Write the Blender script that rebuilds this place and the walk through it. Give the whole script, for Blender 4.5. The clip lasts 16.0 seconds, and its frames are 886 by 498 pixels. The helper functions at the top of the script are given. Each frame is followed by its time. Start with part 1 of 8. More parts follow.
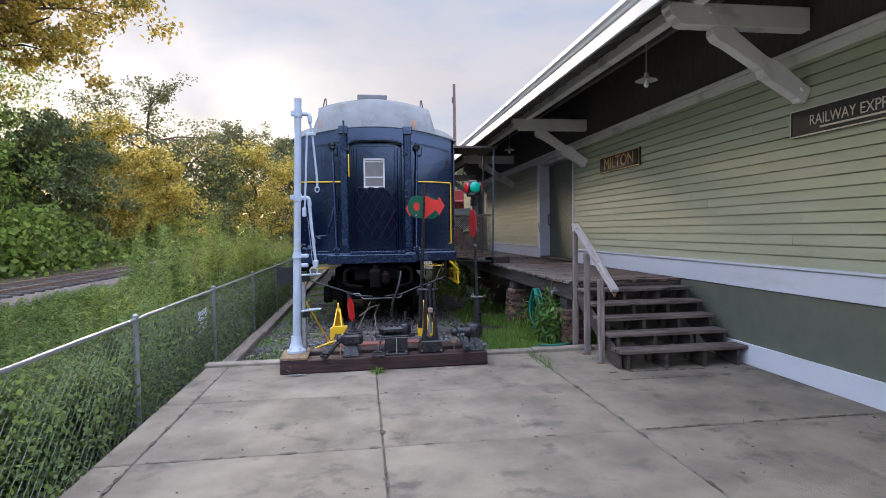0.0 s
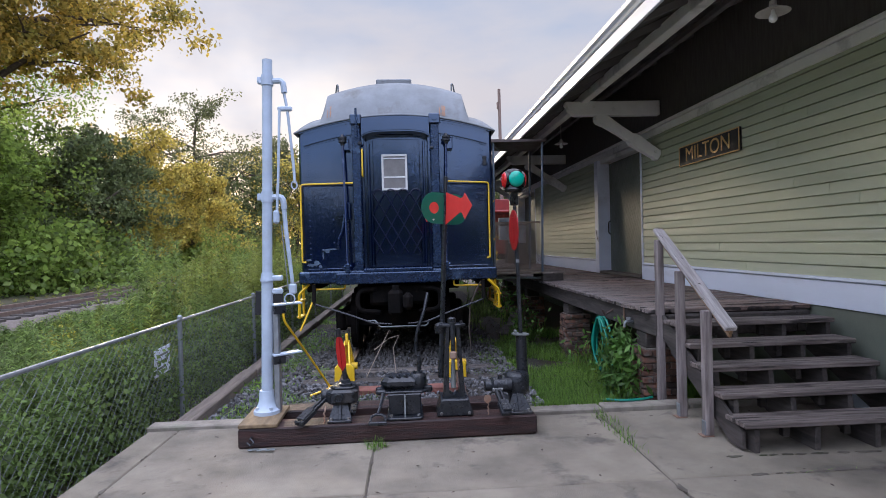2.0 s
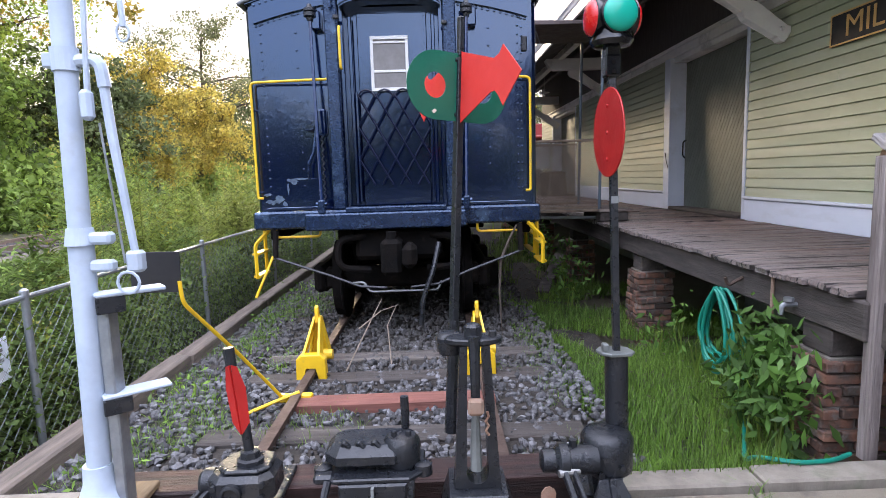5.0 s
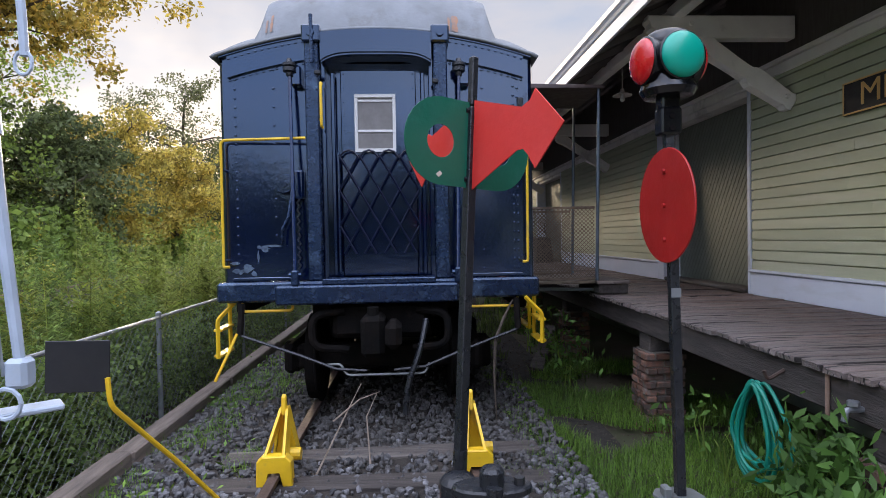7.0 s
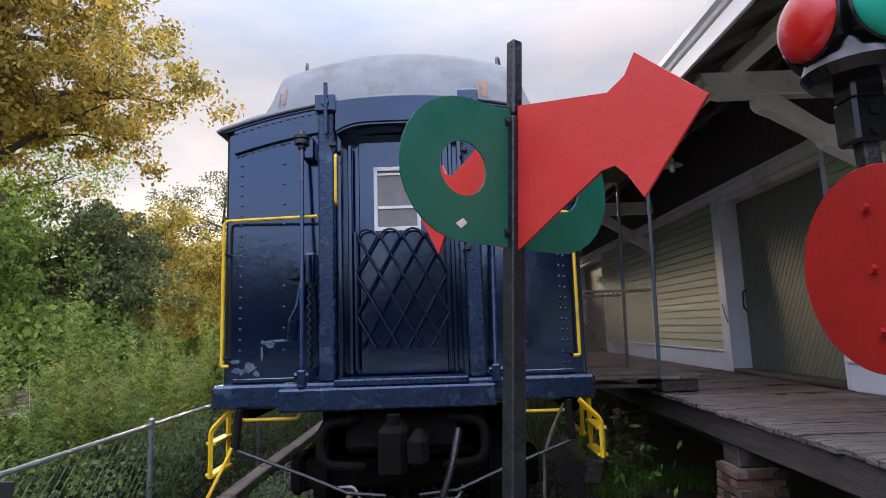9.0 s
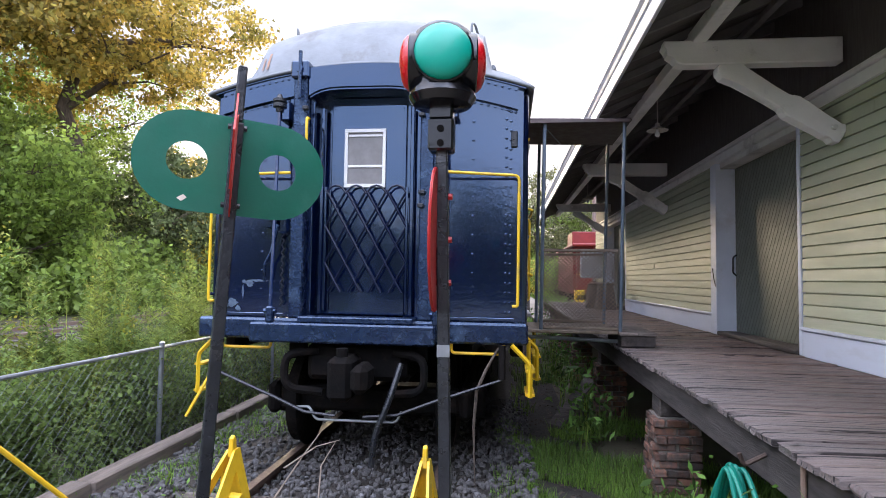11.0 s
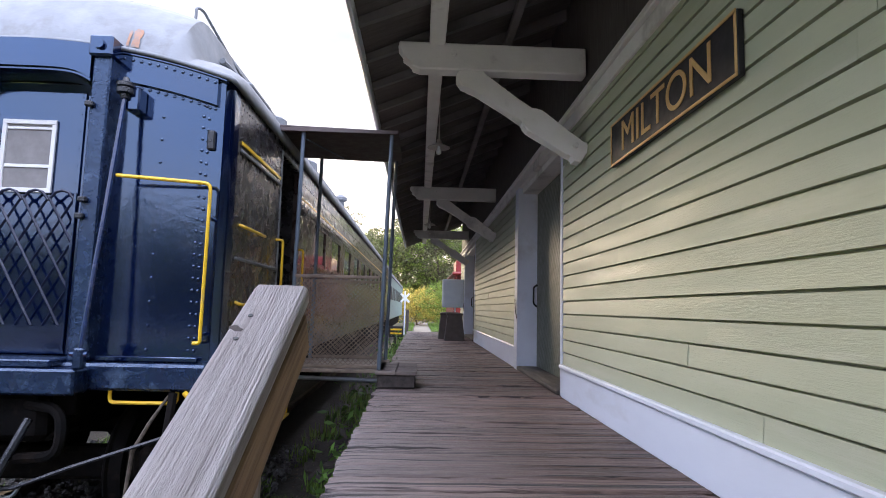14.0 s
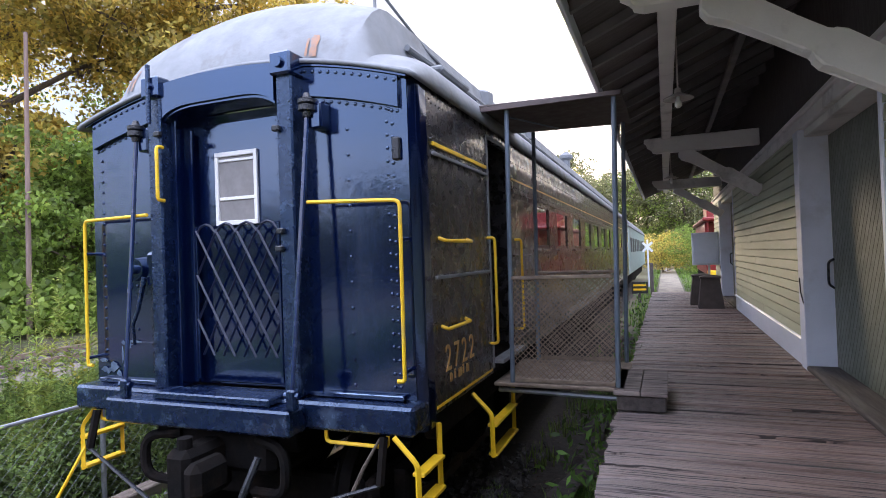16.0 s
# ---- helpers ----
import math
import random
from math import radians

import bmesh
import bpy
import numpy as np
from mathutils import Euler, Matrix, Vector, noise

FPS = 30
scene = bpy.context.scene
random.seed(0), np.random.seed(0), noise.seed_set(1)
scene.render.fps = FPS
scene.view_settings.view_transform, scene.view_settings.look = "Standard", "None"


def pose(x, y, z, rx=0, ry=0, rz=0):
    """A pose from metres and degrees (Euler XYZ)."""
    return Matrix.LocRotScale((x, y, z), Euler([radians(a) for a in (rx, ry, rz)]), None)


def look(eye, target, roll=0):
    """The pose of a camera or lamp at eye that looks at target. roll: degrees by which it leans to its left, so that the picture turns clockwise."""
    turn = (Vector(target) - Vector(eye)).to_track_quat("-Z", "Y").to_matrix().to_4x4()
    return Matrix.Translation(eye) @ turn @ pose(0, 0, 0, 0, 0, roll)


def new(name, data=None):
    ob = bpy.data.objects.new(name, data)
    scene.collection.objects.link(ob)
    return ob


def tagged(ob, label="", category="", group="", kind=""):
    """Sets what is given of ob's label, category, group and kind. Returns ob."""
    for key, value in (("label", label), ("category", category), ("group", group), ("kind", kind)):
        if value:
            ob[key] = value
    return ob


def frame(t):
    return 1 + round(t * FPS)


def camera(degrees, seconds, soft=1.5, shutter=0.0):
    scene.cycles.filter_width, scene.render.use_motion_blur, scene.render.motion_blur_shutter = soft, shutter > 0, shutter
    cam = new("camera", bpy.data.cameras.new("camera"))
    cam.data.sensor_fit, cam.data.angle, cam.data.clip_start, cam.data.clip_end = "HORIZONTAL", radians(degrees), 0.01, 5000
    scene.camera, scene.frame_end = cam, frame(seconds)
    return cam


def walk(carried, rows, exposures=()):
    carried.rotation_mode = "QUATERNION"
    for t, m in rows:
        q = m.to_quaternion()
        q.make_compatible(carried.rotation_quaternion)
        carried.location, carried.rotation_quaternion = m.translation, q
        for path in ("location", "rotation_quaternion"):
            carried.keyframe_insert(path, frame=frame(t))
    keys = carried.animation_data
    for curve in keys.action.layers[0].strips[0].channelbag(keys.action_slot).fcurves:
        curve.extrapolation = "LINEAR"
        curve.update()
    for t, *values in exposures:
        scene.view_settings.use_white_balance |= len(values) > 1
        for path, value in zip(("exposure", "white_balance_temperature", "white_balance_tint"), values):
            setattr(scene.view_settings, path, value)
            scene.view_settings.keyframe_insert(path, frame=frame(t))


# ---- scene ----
cam = camera(76.0, 16.0, soft=0.85)
PATH = [
    (0, (0.073, 0.04, 1.669), (0.354, 2.019, 1.604), -0.9),
    (0.5, (0.234, 0.536, 1.671), (0.474, 2.521, 1.697), -1.1),
    (1, (0.352, 1.05, 1.679), (0.546, 3.039, 1.761), -1.3),
    (1.5, (0.467, 1.592, 1.665), (0.614, 3.586, 1.689), -1.4),
    (2, (0.546, 2.103, 1.647), (0.659, 4.099, 1.629), -1.5),
    (2.5, (0.607, 2.561, 1.668), (0.717, 4.558, 1.664), -1.2),
    (3, (0.697, 3.009, 1.675), (0.8, 5.006, 1.675), -1.2),
    (3.5, (0.731, 3.479, 1.657), (0.807, 5.476, 1.566), -1.3),
    (4, (0.801, 3.98, 1.596), (0.807, 5.964, 1.345), -1.4),
    (6.5, (0.654, 5.386, 1.632), (0.737, 7.367, 1.373), -1.7),
    (7, (0.673, 5.429, 1.666), (0.776, 7.426, 1.624), -1.0),
    (7.5, (0.74, 5.686, 1.66), (0.807, 7.681, 1.789), -0.8),
    (8, (0.72, 6.009, 1.674), (0.792, 7.993, 1.912), -2.0),
    (8.5, (0.671, 6.265, 1.682), (0.715, 8.243, 1.971), -2.3),
    (11, (1.664, 5.779, 1.656), (1.441, 7.764, 1.76), 0.9),
    (11.5, (1.967, 5.898, 1.667), (1.785, 7.885, 1.802), 1.0),
    (12, (2.356, 6.021, 1.656), (2.36, 8.013, 1.843), 1.5),
    (12.5, (2.758, 6.126, 1.721), (3.025, 8.095, 1.952), 1.7),
    (13, (3.024, 6.309, 1.735), (3.396, 8.258, 1.989), 2.2),
    (13.5, (3.225, 6.45, 1.708), (3.473, 8.42, 1.949), 2.4),
    (14, (3.326, 6.661, 1.711), (3.402, 8.648, 1.919), 1.4),
    (14.5, (3.353, 6.935, 1.846), (3.264, 8.927, 2.004), -0.1),
    (15, (3.422, 7.147, 1.95), (3.119, 9.121, 2.059), -1.1),
    (15.5, (3.377, 7.321, 2.049), (2.839, 9.246, 2.117), -1.7),
    (16, (3.336, 7.547, 2.209), (2.607, 9.409, 2.235), -2.0),
]
walk(cam, [(t, look(eye, target, roll)) for t, eye, target, roll in PATH],
     exposures=[(0.0, 0.38, 5880, 12), (0.5, 0.39, 5880, 12), (1.0, 0.18, 5880, 13), (1.5, -0.02, 5800, 13), (2.0, 0.30, 5850, 13), (3.0, 0.58, 5850, 13), (3.5, 0.66, 5900, 14), (4.0, 0.80, 5900, 14), (5.0, 1.13, 6200, 13), (6.5, 1.14, 5900, 11), (7.0, 0.40, 6050, 12), (7.5, 0.32, 6150, 13), (8.5, 0.27, 6150, 15), (10.0, 0.81, 6100, 13), (11.0, 1.11, 6050, 13), (12.5, 1.21, 6050, 14), (14.0, 1.16, 6000, 15), (16.0, 1.16, 6000, 15)])

# ---- world and light ----
world = bpy.data.worlds.new("evening_sky")
scene.world = world
world.use_nodes = True
wn, wl = world.node_tree.nodes, world.node_tree.links
wn.clear()
w_out = wn.new("ShaderNodeOutputWorld")
w_mix = wn.new("ShaderNodeMixShader")
w_sky = wn.new("ShaderNodeTexSky")
w_sky.sky_type, w_sky.sun_disc = "NISHITA", False
SUN_EL, SUN_AZ = 11.0, -17.0          # degrees; azimuth from +y towards +x
w_sky.sun_elevation, w_sky.sun_rotation = radians(SUN_EL), radians(SUN_AZ)
w_b1 = wn.new("ShaderNodeBackground")
w_b1.inputs[1].default_value = 0.115
w_b2 = wn.new("ShaderNodeBackground")
w_b2.inputs[0].default_value = (1.0, 0.965, 0.975, 1)
w_b2.inputs[1].default_value = 0.84
w_noise = wn.new("ShaderNodeTexNoise")
w_noise.inputs["Scale"].default_value, w_noise.inputs["Detail"].default_value = 1.6, 5
w_ramp = wn.new("ShaderNodeMapRange")
for i, v in enumerate((0.36, 0.62, 0.58, 0.96)):
    w_ramp.inputs[i + 1].default_value = v
wl.new(w_noise.outputs["Fac"], w_ramp.inputs[0])
wl.new(w_sky.outputs[0], w_b1.inputs[0])
wl.new(w_ramp.outputs[0], w_mix.inputs[0])
wl.new(w_b1.outputs[0], w_mix.inputs[1])
wl.new(w_b2.outputs[0], w_mix.inputs[2])
# an overcast sky is brighter overhead than at the horizon
w_tc, w_sep, w_up = wn.new("ShaderNodeTexCoord"), wn.new("ShaderNodeSeparateXYZ"), wn.new("ShaderNodeMapRange")
for i, v in enumerate((0.42, 0.95, 0.57, 2.3)):
    w_up.inputs[i + 1].default_value = v
wl.new(w_tc.outputs["Generated"], w_sep.inputs[0])
wl.new(w_sep.outputs[2], w_up.inputs[0])
wl.new(w_up.outputs[0], w_b2.inputs[1])
w_warm = wn.new("ShaderNodeValToRGB")
w_warm.color_ramp.elements[0].color, w_warm.color_ramp.elements[0].position = (1.0, 0.90, 0.85, 1), 0.03
w_warm.color_ramp.elements[1].color, w_warm.color_ramp.elements[1].position = (0.96, 0.965, 1.0, 1), 0.30
wl.new(w_sep.outputs[2], w_warm.inputs[0])
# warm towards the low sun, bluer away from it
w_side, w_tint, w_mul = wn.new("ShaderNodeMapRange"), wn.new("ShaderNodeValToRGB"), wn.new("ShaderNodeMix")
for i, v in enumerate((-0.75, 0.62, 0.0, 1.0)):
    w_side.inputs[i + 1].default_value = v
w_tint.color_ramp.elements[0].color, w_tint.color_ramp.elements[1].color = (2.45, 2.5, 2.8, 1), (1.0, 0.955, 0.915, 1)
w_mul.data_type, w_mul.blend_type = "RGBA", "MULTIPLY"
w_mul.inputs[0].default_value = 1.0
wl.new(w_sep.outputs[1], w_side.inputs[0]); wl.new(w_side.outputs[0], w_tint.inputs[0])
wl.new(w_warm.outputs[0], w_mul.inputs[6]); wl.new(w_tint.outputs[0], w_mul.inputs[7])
# thin cloud in soft streaks with pale blue between
w_str, w_cloud, w_cramp, w_cmul = wn.new("ShaderNodeMapping"), wn.new("ShaderNodeTexNoise"), wn.new("ShaderNodeValToRGB"), wn.new("ShaderNodeMix")
w_str.inputs["Scale"].default_value, w_str.inputs["Rotation"].default_value = (1.0, 1.0, 3.2), (0.0, 0.35, 0.4)
w_cloud.inputs["Scale"].default_value, w_cloud.inputs["Detail"].default_value, w_cloud.inputs["Roughness"].default_value = 2.3, 6, 0.52
w_cramp.color_ramp.elements[0].color, w_cramp.color_ramp.elements[0].position = (0.70, 0.82, 1.0, 1), 0.36
w_cramp.color_ramp.elements[1].color, w_cramp.color_ramp.elements[1].position = (1.06, 1.02, 1.0, 1), 0.60
w_cmul.data_type, w_cmul.blend_type = "RGBA", "MULTIPLY"
w_cmul.inputs[0].default_value = 1.0
wl.new(w_tc.outputs["Generated"], w_str.inputs[0]); wl.new(w_str.outputs[0], w_cloud.inputs["Vector"]); wl.new(w_cloud.outputs["Fac"], w_cramp.inputs[0])
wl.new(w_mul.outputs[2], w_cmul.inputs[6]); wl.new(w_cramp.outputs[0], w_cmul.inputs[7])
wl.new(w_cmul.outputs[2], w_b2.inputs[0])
wl.new(w_mix.outputs[0], w_out.inputs[0])

sun = new("sun", bpy.data.lights.new("sun", "SUN"))
sun.data.energy, sun.data.angle, sun.data.color = 3.2, radians(11), (1.0, 0.78, 0.50)
sun.matrix_world = look((0, 0, 30), (-math.sin(radians(SUN_AZ)), -math.cos(radians(SUN_AZ)), 30 - math.tan(radians(SUN_EL))))
scene.view_settings.exposure = 0.0


# ---- materials ----
def surface(name, c1, c2, scale=4.0, rough=0.7, metal=0.0, bump=0.15, bscale=40.0, stretch=(1, 1, 1), c3=None, stain=1.2,
            vary=0.0, coat=0.0, rvar=0.12, amount=(0.35, 0.65), transmission=0.0, spots=0.0):
    """A worn surface: two colours mixed by noise, a third in larger stains, fine relief, and a shift from piece to piece."""
    m = bpy.data.materials.new(name)
    m.use_nodes = True
    n, l = m.node_tree.nodes, m.node_tree.links
    b = n["Principled BSDF"]
    tc, mp, oi = n.new("ShaderNodeTexCoord"), n.new("ShaderNodeMapping"), n.new("ShaderNodeObjectInfo")
    mul = n.new("ShaderNodeMath"); mul.operation = "MULTIPLY"; mul.inputs[1].default_value = 17.0
    l.new(oi.outputs["Random"], mul.inputs[0]); l.new(mul.outputs[0], mp.inputs["Location"])
    mp.inputs["Scale"].default_value = stretch
    l.new(tc.outputs["Object"], mp.inputs["Vector"])

    def noi(s, d, r=0.6):
        t = n.new("ShaderNodeTexNoise")
        t.inputs["Scale"].default_value, t.inputs["Detail"].default_value, t.inputs["Roughness"].default_value = s, d, r
        l.new(mp.outputs[0], t.inputs["Vector"])
        return t

    def ramp(src, a, z, lo=0.0, hi=1.0):
        r = n.new("ShaderNodeMapRange")
        for i, v in enumerate((a, z, lo, hi)):
            r.inputs[i + 1].default_value = v
        l.new(src, r.inputs[0])
        return r.outputs[0]

    def mixc(fac, a, bb, mode="MIX"):
        x = n.new("ShaderNodeMix"); x.data_type = "RGBA"; x.blend_type = mode
        for sock, v in ((x.inputs[0], fac), (x.inputs[6], a), (x.inputs[7], bb)):
            if isinstance(v, (tuple, list)):
                sock.default_value = (*v, 1)
            elif isinstance(v, float):
                sock.default_value = v
            else:
                l.new(v, sock)
        return x.outputs[2]

    base = mixc(ramp(noi(scale, 6).outputs["Fac"], *amount), tuple(c1), tuple(c2))
    big = noi(stain, 5, 0.65)
    if c3:
        base = mixc(ramp(big.outputs["Fac"], 0.56, 0.68, 0.0, 0.8), base, tuple(c3))
    if vary:
        hs = n.new("ShaderNodeHueSaturation")
        l.new(ramp(oi.outputs["Random"], 0, 1, 1 - vary, 1 + vary), hs.inputs["Value"])
        l.new(base, hs.inputs["Color"])
        base = hs.outputs[0]
    l.new(base, b.inputs["Base Color"])
    l.new(ramp(noi(scale * 2.3, 4).outputs["Fac"], 0.3, 0.7, max(0.02, rough - rvar), min(1, rough + rvar)), b.inputs["Roughness"])
    b.inputs["Metallic"].default_value = metal
    b.inputs["Coat Weight"].default_value = coat
    b.inputs["Coat Roughness"].default_value = 0.06
    b.inputs["Coat IOR"].default_value = 1.65
    if bump:
        bp = n.new("ShaderNodeBump")
        bp.inputs["Strength"].default_value, bp.inputs["Distance"].default_value = bump, 0.02
        l.new(noi(bscale, 5, 0.65).outputs["Fac"], bp.inputs["Height"])
        l.new(bp.outputs[0], b.inputs["Normal"])
    if transmission:
        tr = n.new("ShaderNodeBsdfTranslucent"); mx = n.new("ShaderNodeMixShader")
        mx.inputs[0].default_value = transmission
        l.new(base, tr.inputs[0]); l.new(b.outputs[0], mx.inputs[1]); l.new(tr.outputs[0], mx.inputs[2])
        l.new(mx.outputs[0], n["Material Output"].inputs[0])
    return m


def checked(m, stretch, scale, lo, hi, dark, pale=None):
    """Dark drying checks along the grain of a board, and a paler tone towards its outer end."""
    n, l = m.node_tree.nodes, m.node_tree.links
    b = n["Principled BSDF"]
    src = b.inputs["Base Color"].links[0].from_socket
    tc, mp, oi, mul = n.new("ShaderNodeTexCoord"), n.new("ShaderNodeMapping"), n.new("ShaderNodeObjectInfo"), n.new("ShaderNodeMath")
    mul.operation = "MULTIPLY"
    mul.inputs[1].default_value = 31.0
    l.new(oi.outputs["Random"], mul.inputs[0]); l.new(mul.outputs[0], mp.inputs["Location"])
    mp.inputs["Scale"].default_value = stretch
    l.new(tc.outputs["Object"], mp.inputs["Vector"])
    t = n.new("ShaderNodeTexNoise")
    t.inputs["Scale"].default_value, t.inputs["Detail"].default_value, t.inputs["Roughness"].default_value = scale, 3, 0.5
    l.new(mp.outputs[0], t.inputs["Vector"])
    r = n.new("ShaderNodeMapRange")
    for i, v in enumerate((lo, hi, 0.0, 0.9)):
        r.inputs[i + 1].default_value = v
    l.new(t.outputs["Fac"], r.inputs[0])
    if pale:
        sx, pr, pm, mm = n.new("ShaderNodeSeparateXYZ"), n.new("ShaderNodeMapRange"), n.new("ShaderNodeMix"), n.new("ShaderNodeMath")
        for i, v in enumerate((-0.85, 0.25, 0.95, 0.05)):
            pr.inputs[i + 1].default_value = v
        mm.operation = "MULTIPLY"
        l.new(tc.outputs["Object"], sx.inputs[0]); l.new(sx.outputs[0], pr.inputs[0])
        l.new(pr.outputs[0], mm.inputs[0]); l.new(t.outputs["Fac"], mm.inputs[1])
        pm.data_type = "RGBA"
        pm.inputs[7].default_value = (*pale, 1)
        l.new(mm.outputs[0], pm.inputs[0]); l.new(src, pm.inputs[6])
        src = pm.outputs[2]
    x = n.new("ShaderNodeMix"); x.data_type = "RGBA"
    x.inputs[7].default_value = (*dark, 1)
    l.new(r.outputs[0], x.inputs[0]); l.new(src, x.inputs[6])
    l.new(x.outputs[2], b.inputs["Base Color"])


concrete = surface("concrete", (0.285, 0.245, 0.185), (0.135, 0.115, 0.088), 1.5, 0.88, bump=0.55, bscale=130, c3=(0.09, 0.075, 0.063), stain=2.3, vary=0.07, amount=(0.33, 0.70))
joint_soil = surface("joint_soil", (0.15, 0.125, 0.10), (0.07, 0.06, 0.045), 6, 0.95, bump=0.5, bscale=60, c3=(0.06, 0.075, 0.03), stain=3)
kerb_concrete = surface("kerb_concrete", (0.30, 0.265, 0.215), (0.18, 0.155, 0.125), 5, 0.9, bump=0.35, bscale=60, c3=(0.15, 0.16, 0.10), stain=2)
earth = surface("earth", (0.10, 0.075, 0.05), (0.06, 0.075, 0.03), 0.7, 0.95, bump=0.4, bscale=14, c3=(0.07, 0.10, 0.03), stain=0.15)
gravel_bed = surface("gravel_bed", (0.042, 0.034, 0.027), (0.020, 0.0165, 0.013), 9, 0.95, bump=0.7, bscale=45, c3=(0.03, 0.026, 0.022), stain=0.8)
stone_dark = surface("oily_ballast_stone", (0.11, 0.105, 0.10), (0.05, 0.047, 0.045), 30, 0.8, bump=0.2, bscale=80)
moss = surface("moss", (0.10, 0.15, 0.035), (0.06, 0.10, 0.025), 20, 0.95, bump=0.6, bscale=90)
stone_grey = surface("ballast_stone", (0.225, 0.222, 0.228), (0.085, 0.083, 0.085), 30, 0.85, bump=0.2, bscale=80)
siding_green = surface("siding_green_paint", (0.47, 0.495, 0.345), (0.41, 0.44, 0.295), 1.6, 0.62, bump=0.20, bscale=45, stretch=(1, 0.25, 3), c3=(0.53, 0.545, 0.42), stain=1.3, vary=0.06)
dark_green = surface("dark_green_paint", (0.16, 0.175, 0.135), (0.135, 0.148, 0.115), 3, 0.5, bump=0.12, bscale=50, vary=0.05)
trim_white = surface("pale_trim_paint", (0.74, 0.78, 0.86), (0.68, 0.72, 0.80), 2.5, 0.5, bump=0.08, bscale=60, stretch=(1, 0.3, 1), c3=(0.60, 0.62, 0.66), stain=2)
timber_grey_paint = surface("bracket_paint", (0.86, 0.84, 0.81), (0.78, 0.76, 0.73), 3, 0.6, bump=0.12, bscale=50, c3=(0.48, 0.46, 0.44), stain=1.5)
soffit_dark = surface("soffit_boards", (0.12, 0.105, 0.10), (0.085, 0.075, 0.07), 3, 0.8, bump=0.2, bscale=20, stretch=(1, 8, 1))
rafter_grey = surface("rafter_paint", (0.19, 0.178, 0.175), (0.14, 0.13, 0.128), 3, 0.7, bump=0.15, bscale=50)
deck_wood = surface("deck_wood", (0.275, 0.185, 0.148), (0.085, 0.052, 0.040), 9, 0.50, bump=0.9, bscale=24, stretch=(0.22, 7, 5), c3=(0.14, 0.085, 0.066), stain=1.3, vary=0.32, amount=(0.42, 0.66))
checked(deck_wood, (0.28, 15, 3), 3.2, 0.56, 0.61, (0.014, 0.010, 0.009), (0.36, 0.33, 0.322))
# handrail posts: darker than the rail, their shade put into the colour
rail_wood = surface("shaded_weathered_wood", (0.34, 0.29, 0.27), (0.15, 0.12, 0.11), 5, 0.75, bump=0.6, bscale=26, stretch=(5, 5, 0.4), c3=(0.085, 0.068, 0.06), stain=1.2, vary=0.1)
hand_wood = surface("weathered_handrail", (0.68, 0.635, 0.61), (0.36, 0.31, 0.285), 5, 0.52, bump=1.0, bscale=30, stretch=(9, 0.45, 9), c3=(0.40, 0.36, 0.335), stain=1.2)
step_wood = surface("step_wood", (0.25, 0.205, 0.18), (0.085, 0.066, 0.058), 6, 0.75, bump=0.5, bscale=30, stretch=(0.35, 5, 5), c3=(0.08, 0.07, 0.065), stain=1.4, vary=0.12)
checked(step_wood, (0.6, 14, 3), 3.0, 0.58, 0.64, (0.022, 0.017, 0.015))
beam_wood = surface("old_beam", (0.085, 0.07, 0.062), (0.045, 0.038, 0.034), 5, 0.85, bump=0.5, bscale=25, stretch=(4, 0.4, 4), c3=(0.15, 0.13, 0.11), stain=1.0)
tie_wood = surface("creosoted_timber", (0.045, 0.016, 0.012), (0.012, 0.006, 0.005), 5, 0.62, bump=0.5, bscale=25, stretch=(0.4, 5, 5), c3=(0.11, 0.052, 0.04), stain=1.4)
old_tie = surface("old_tie", (0.10, 0.085, 0.075), (0.05, 0.042, 0.037), 5, 0.9, bump=0.6, bscale=25, stretch=(0.4, 5, 5), c3=(0.17, 0.15, 0.13), stain=1.4, vary=0.2)
red_tie = surface("red_tie", (0.24, 0.095, 0.07), (0.15, 0.06, 0.045), 5, 0.8, bump=0.4, bscale=25, stretch=(0.4, 5, 5))
ply = surface("worn_board", (0.25, 0.175, 0.095), (0.13, 0.09, 0.05), 6, 0.8, bump=0.4, bscale=30, stretch=(3, 0.5, 3))
kerb_wood = surface("landscape_timber", (0.20, 0.16, 0.13), (0.11, 0.09, 0.075), 5, 0.9, bump=0.5, bscale=25, stretch=(4, 0.4, 4), c3=(0.08, 0.09, 0.04))
navy = surface("navy_gloss_paint", (0.0018, 0.0050, 0.026), (0.0014, 0.0038, 0.020), 3, 0.06, bump=0.075, bscale=17, coat=0.35, rvar=0.03, c3=(0.0022, 0.006, 0.030), stain=2)
gate_navy = surface("gate_navy_paint", (0.0022, 0.006, 0.026), (0.0016, 0.0042, 0.020), 5, 0.46, bump=0.15, bscale=40)
# navy lightened so the base colour carries the rods' blue gloss
rod_lit_navy = surface("rod_lit_navy_paint", (0.012, 0.028, 0.085), (0.007, 0.018, 0.060), 5, 0.22, bump=0.1, bscale=30, coat=0.3)
scuff_blue = surface("pale_scuffed_paint", (0.11, 0.16, 0.21), (0.04, 0.06, 0.10), 22, 0.6, bump=0.2, bscale=60)
side_wood = surface("brown_sawn_wood", (0.42, 0.265, 0.155), (0.22, 0.135, 0.08), 5, 0.8, bump=0.5, bscale=26, stretch=(9, 0.45, 9), c3=(0.08, 0.05, 0.035), stain=1.5)
navy_worn = surface("navy_worn_paint", (0.0017, 0.0044, 0.019), (0.0036, 0.0085, 0.030), 7, 0.24, bump=0.35, bscale=40, coat=0.15, c3=(0.045, 0.068, 0.11), stain=3.4)
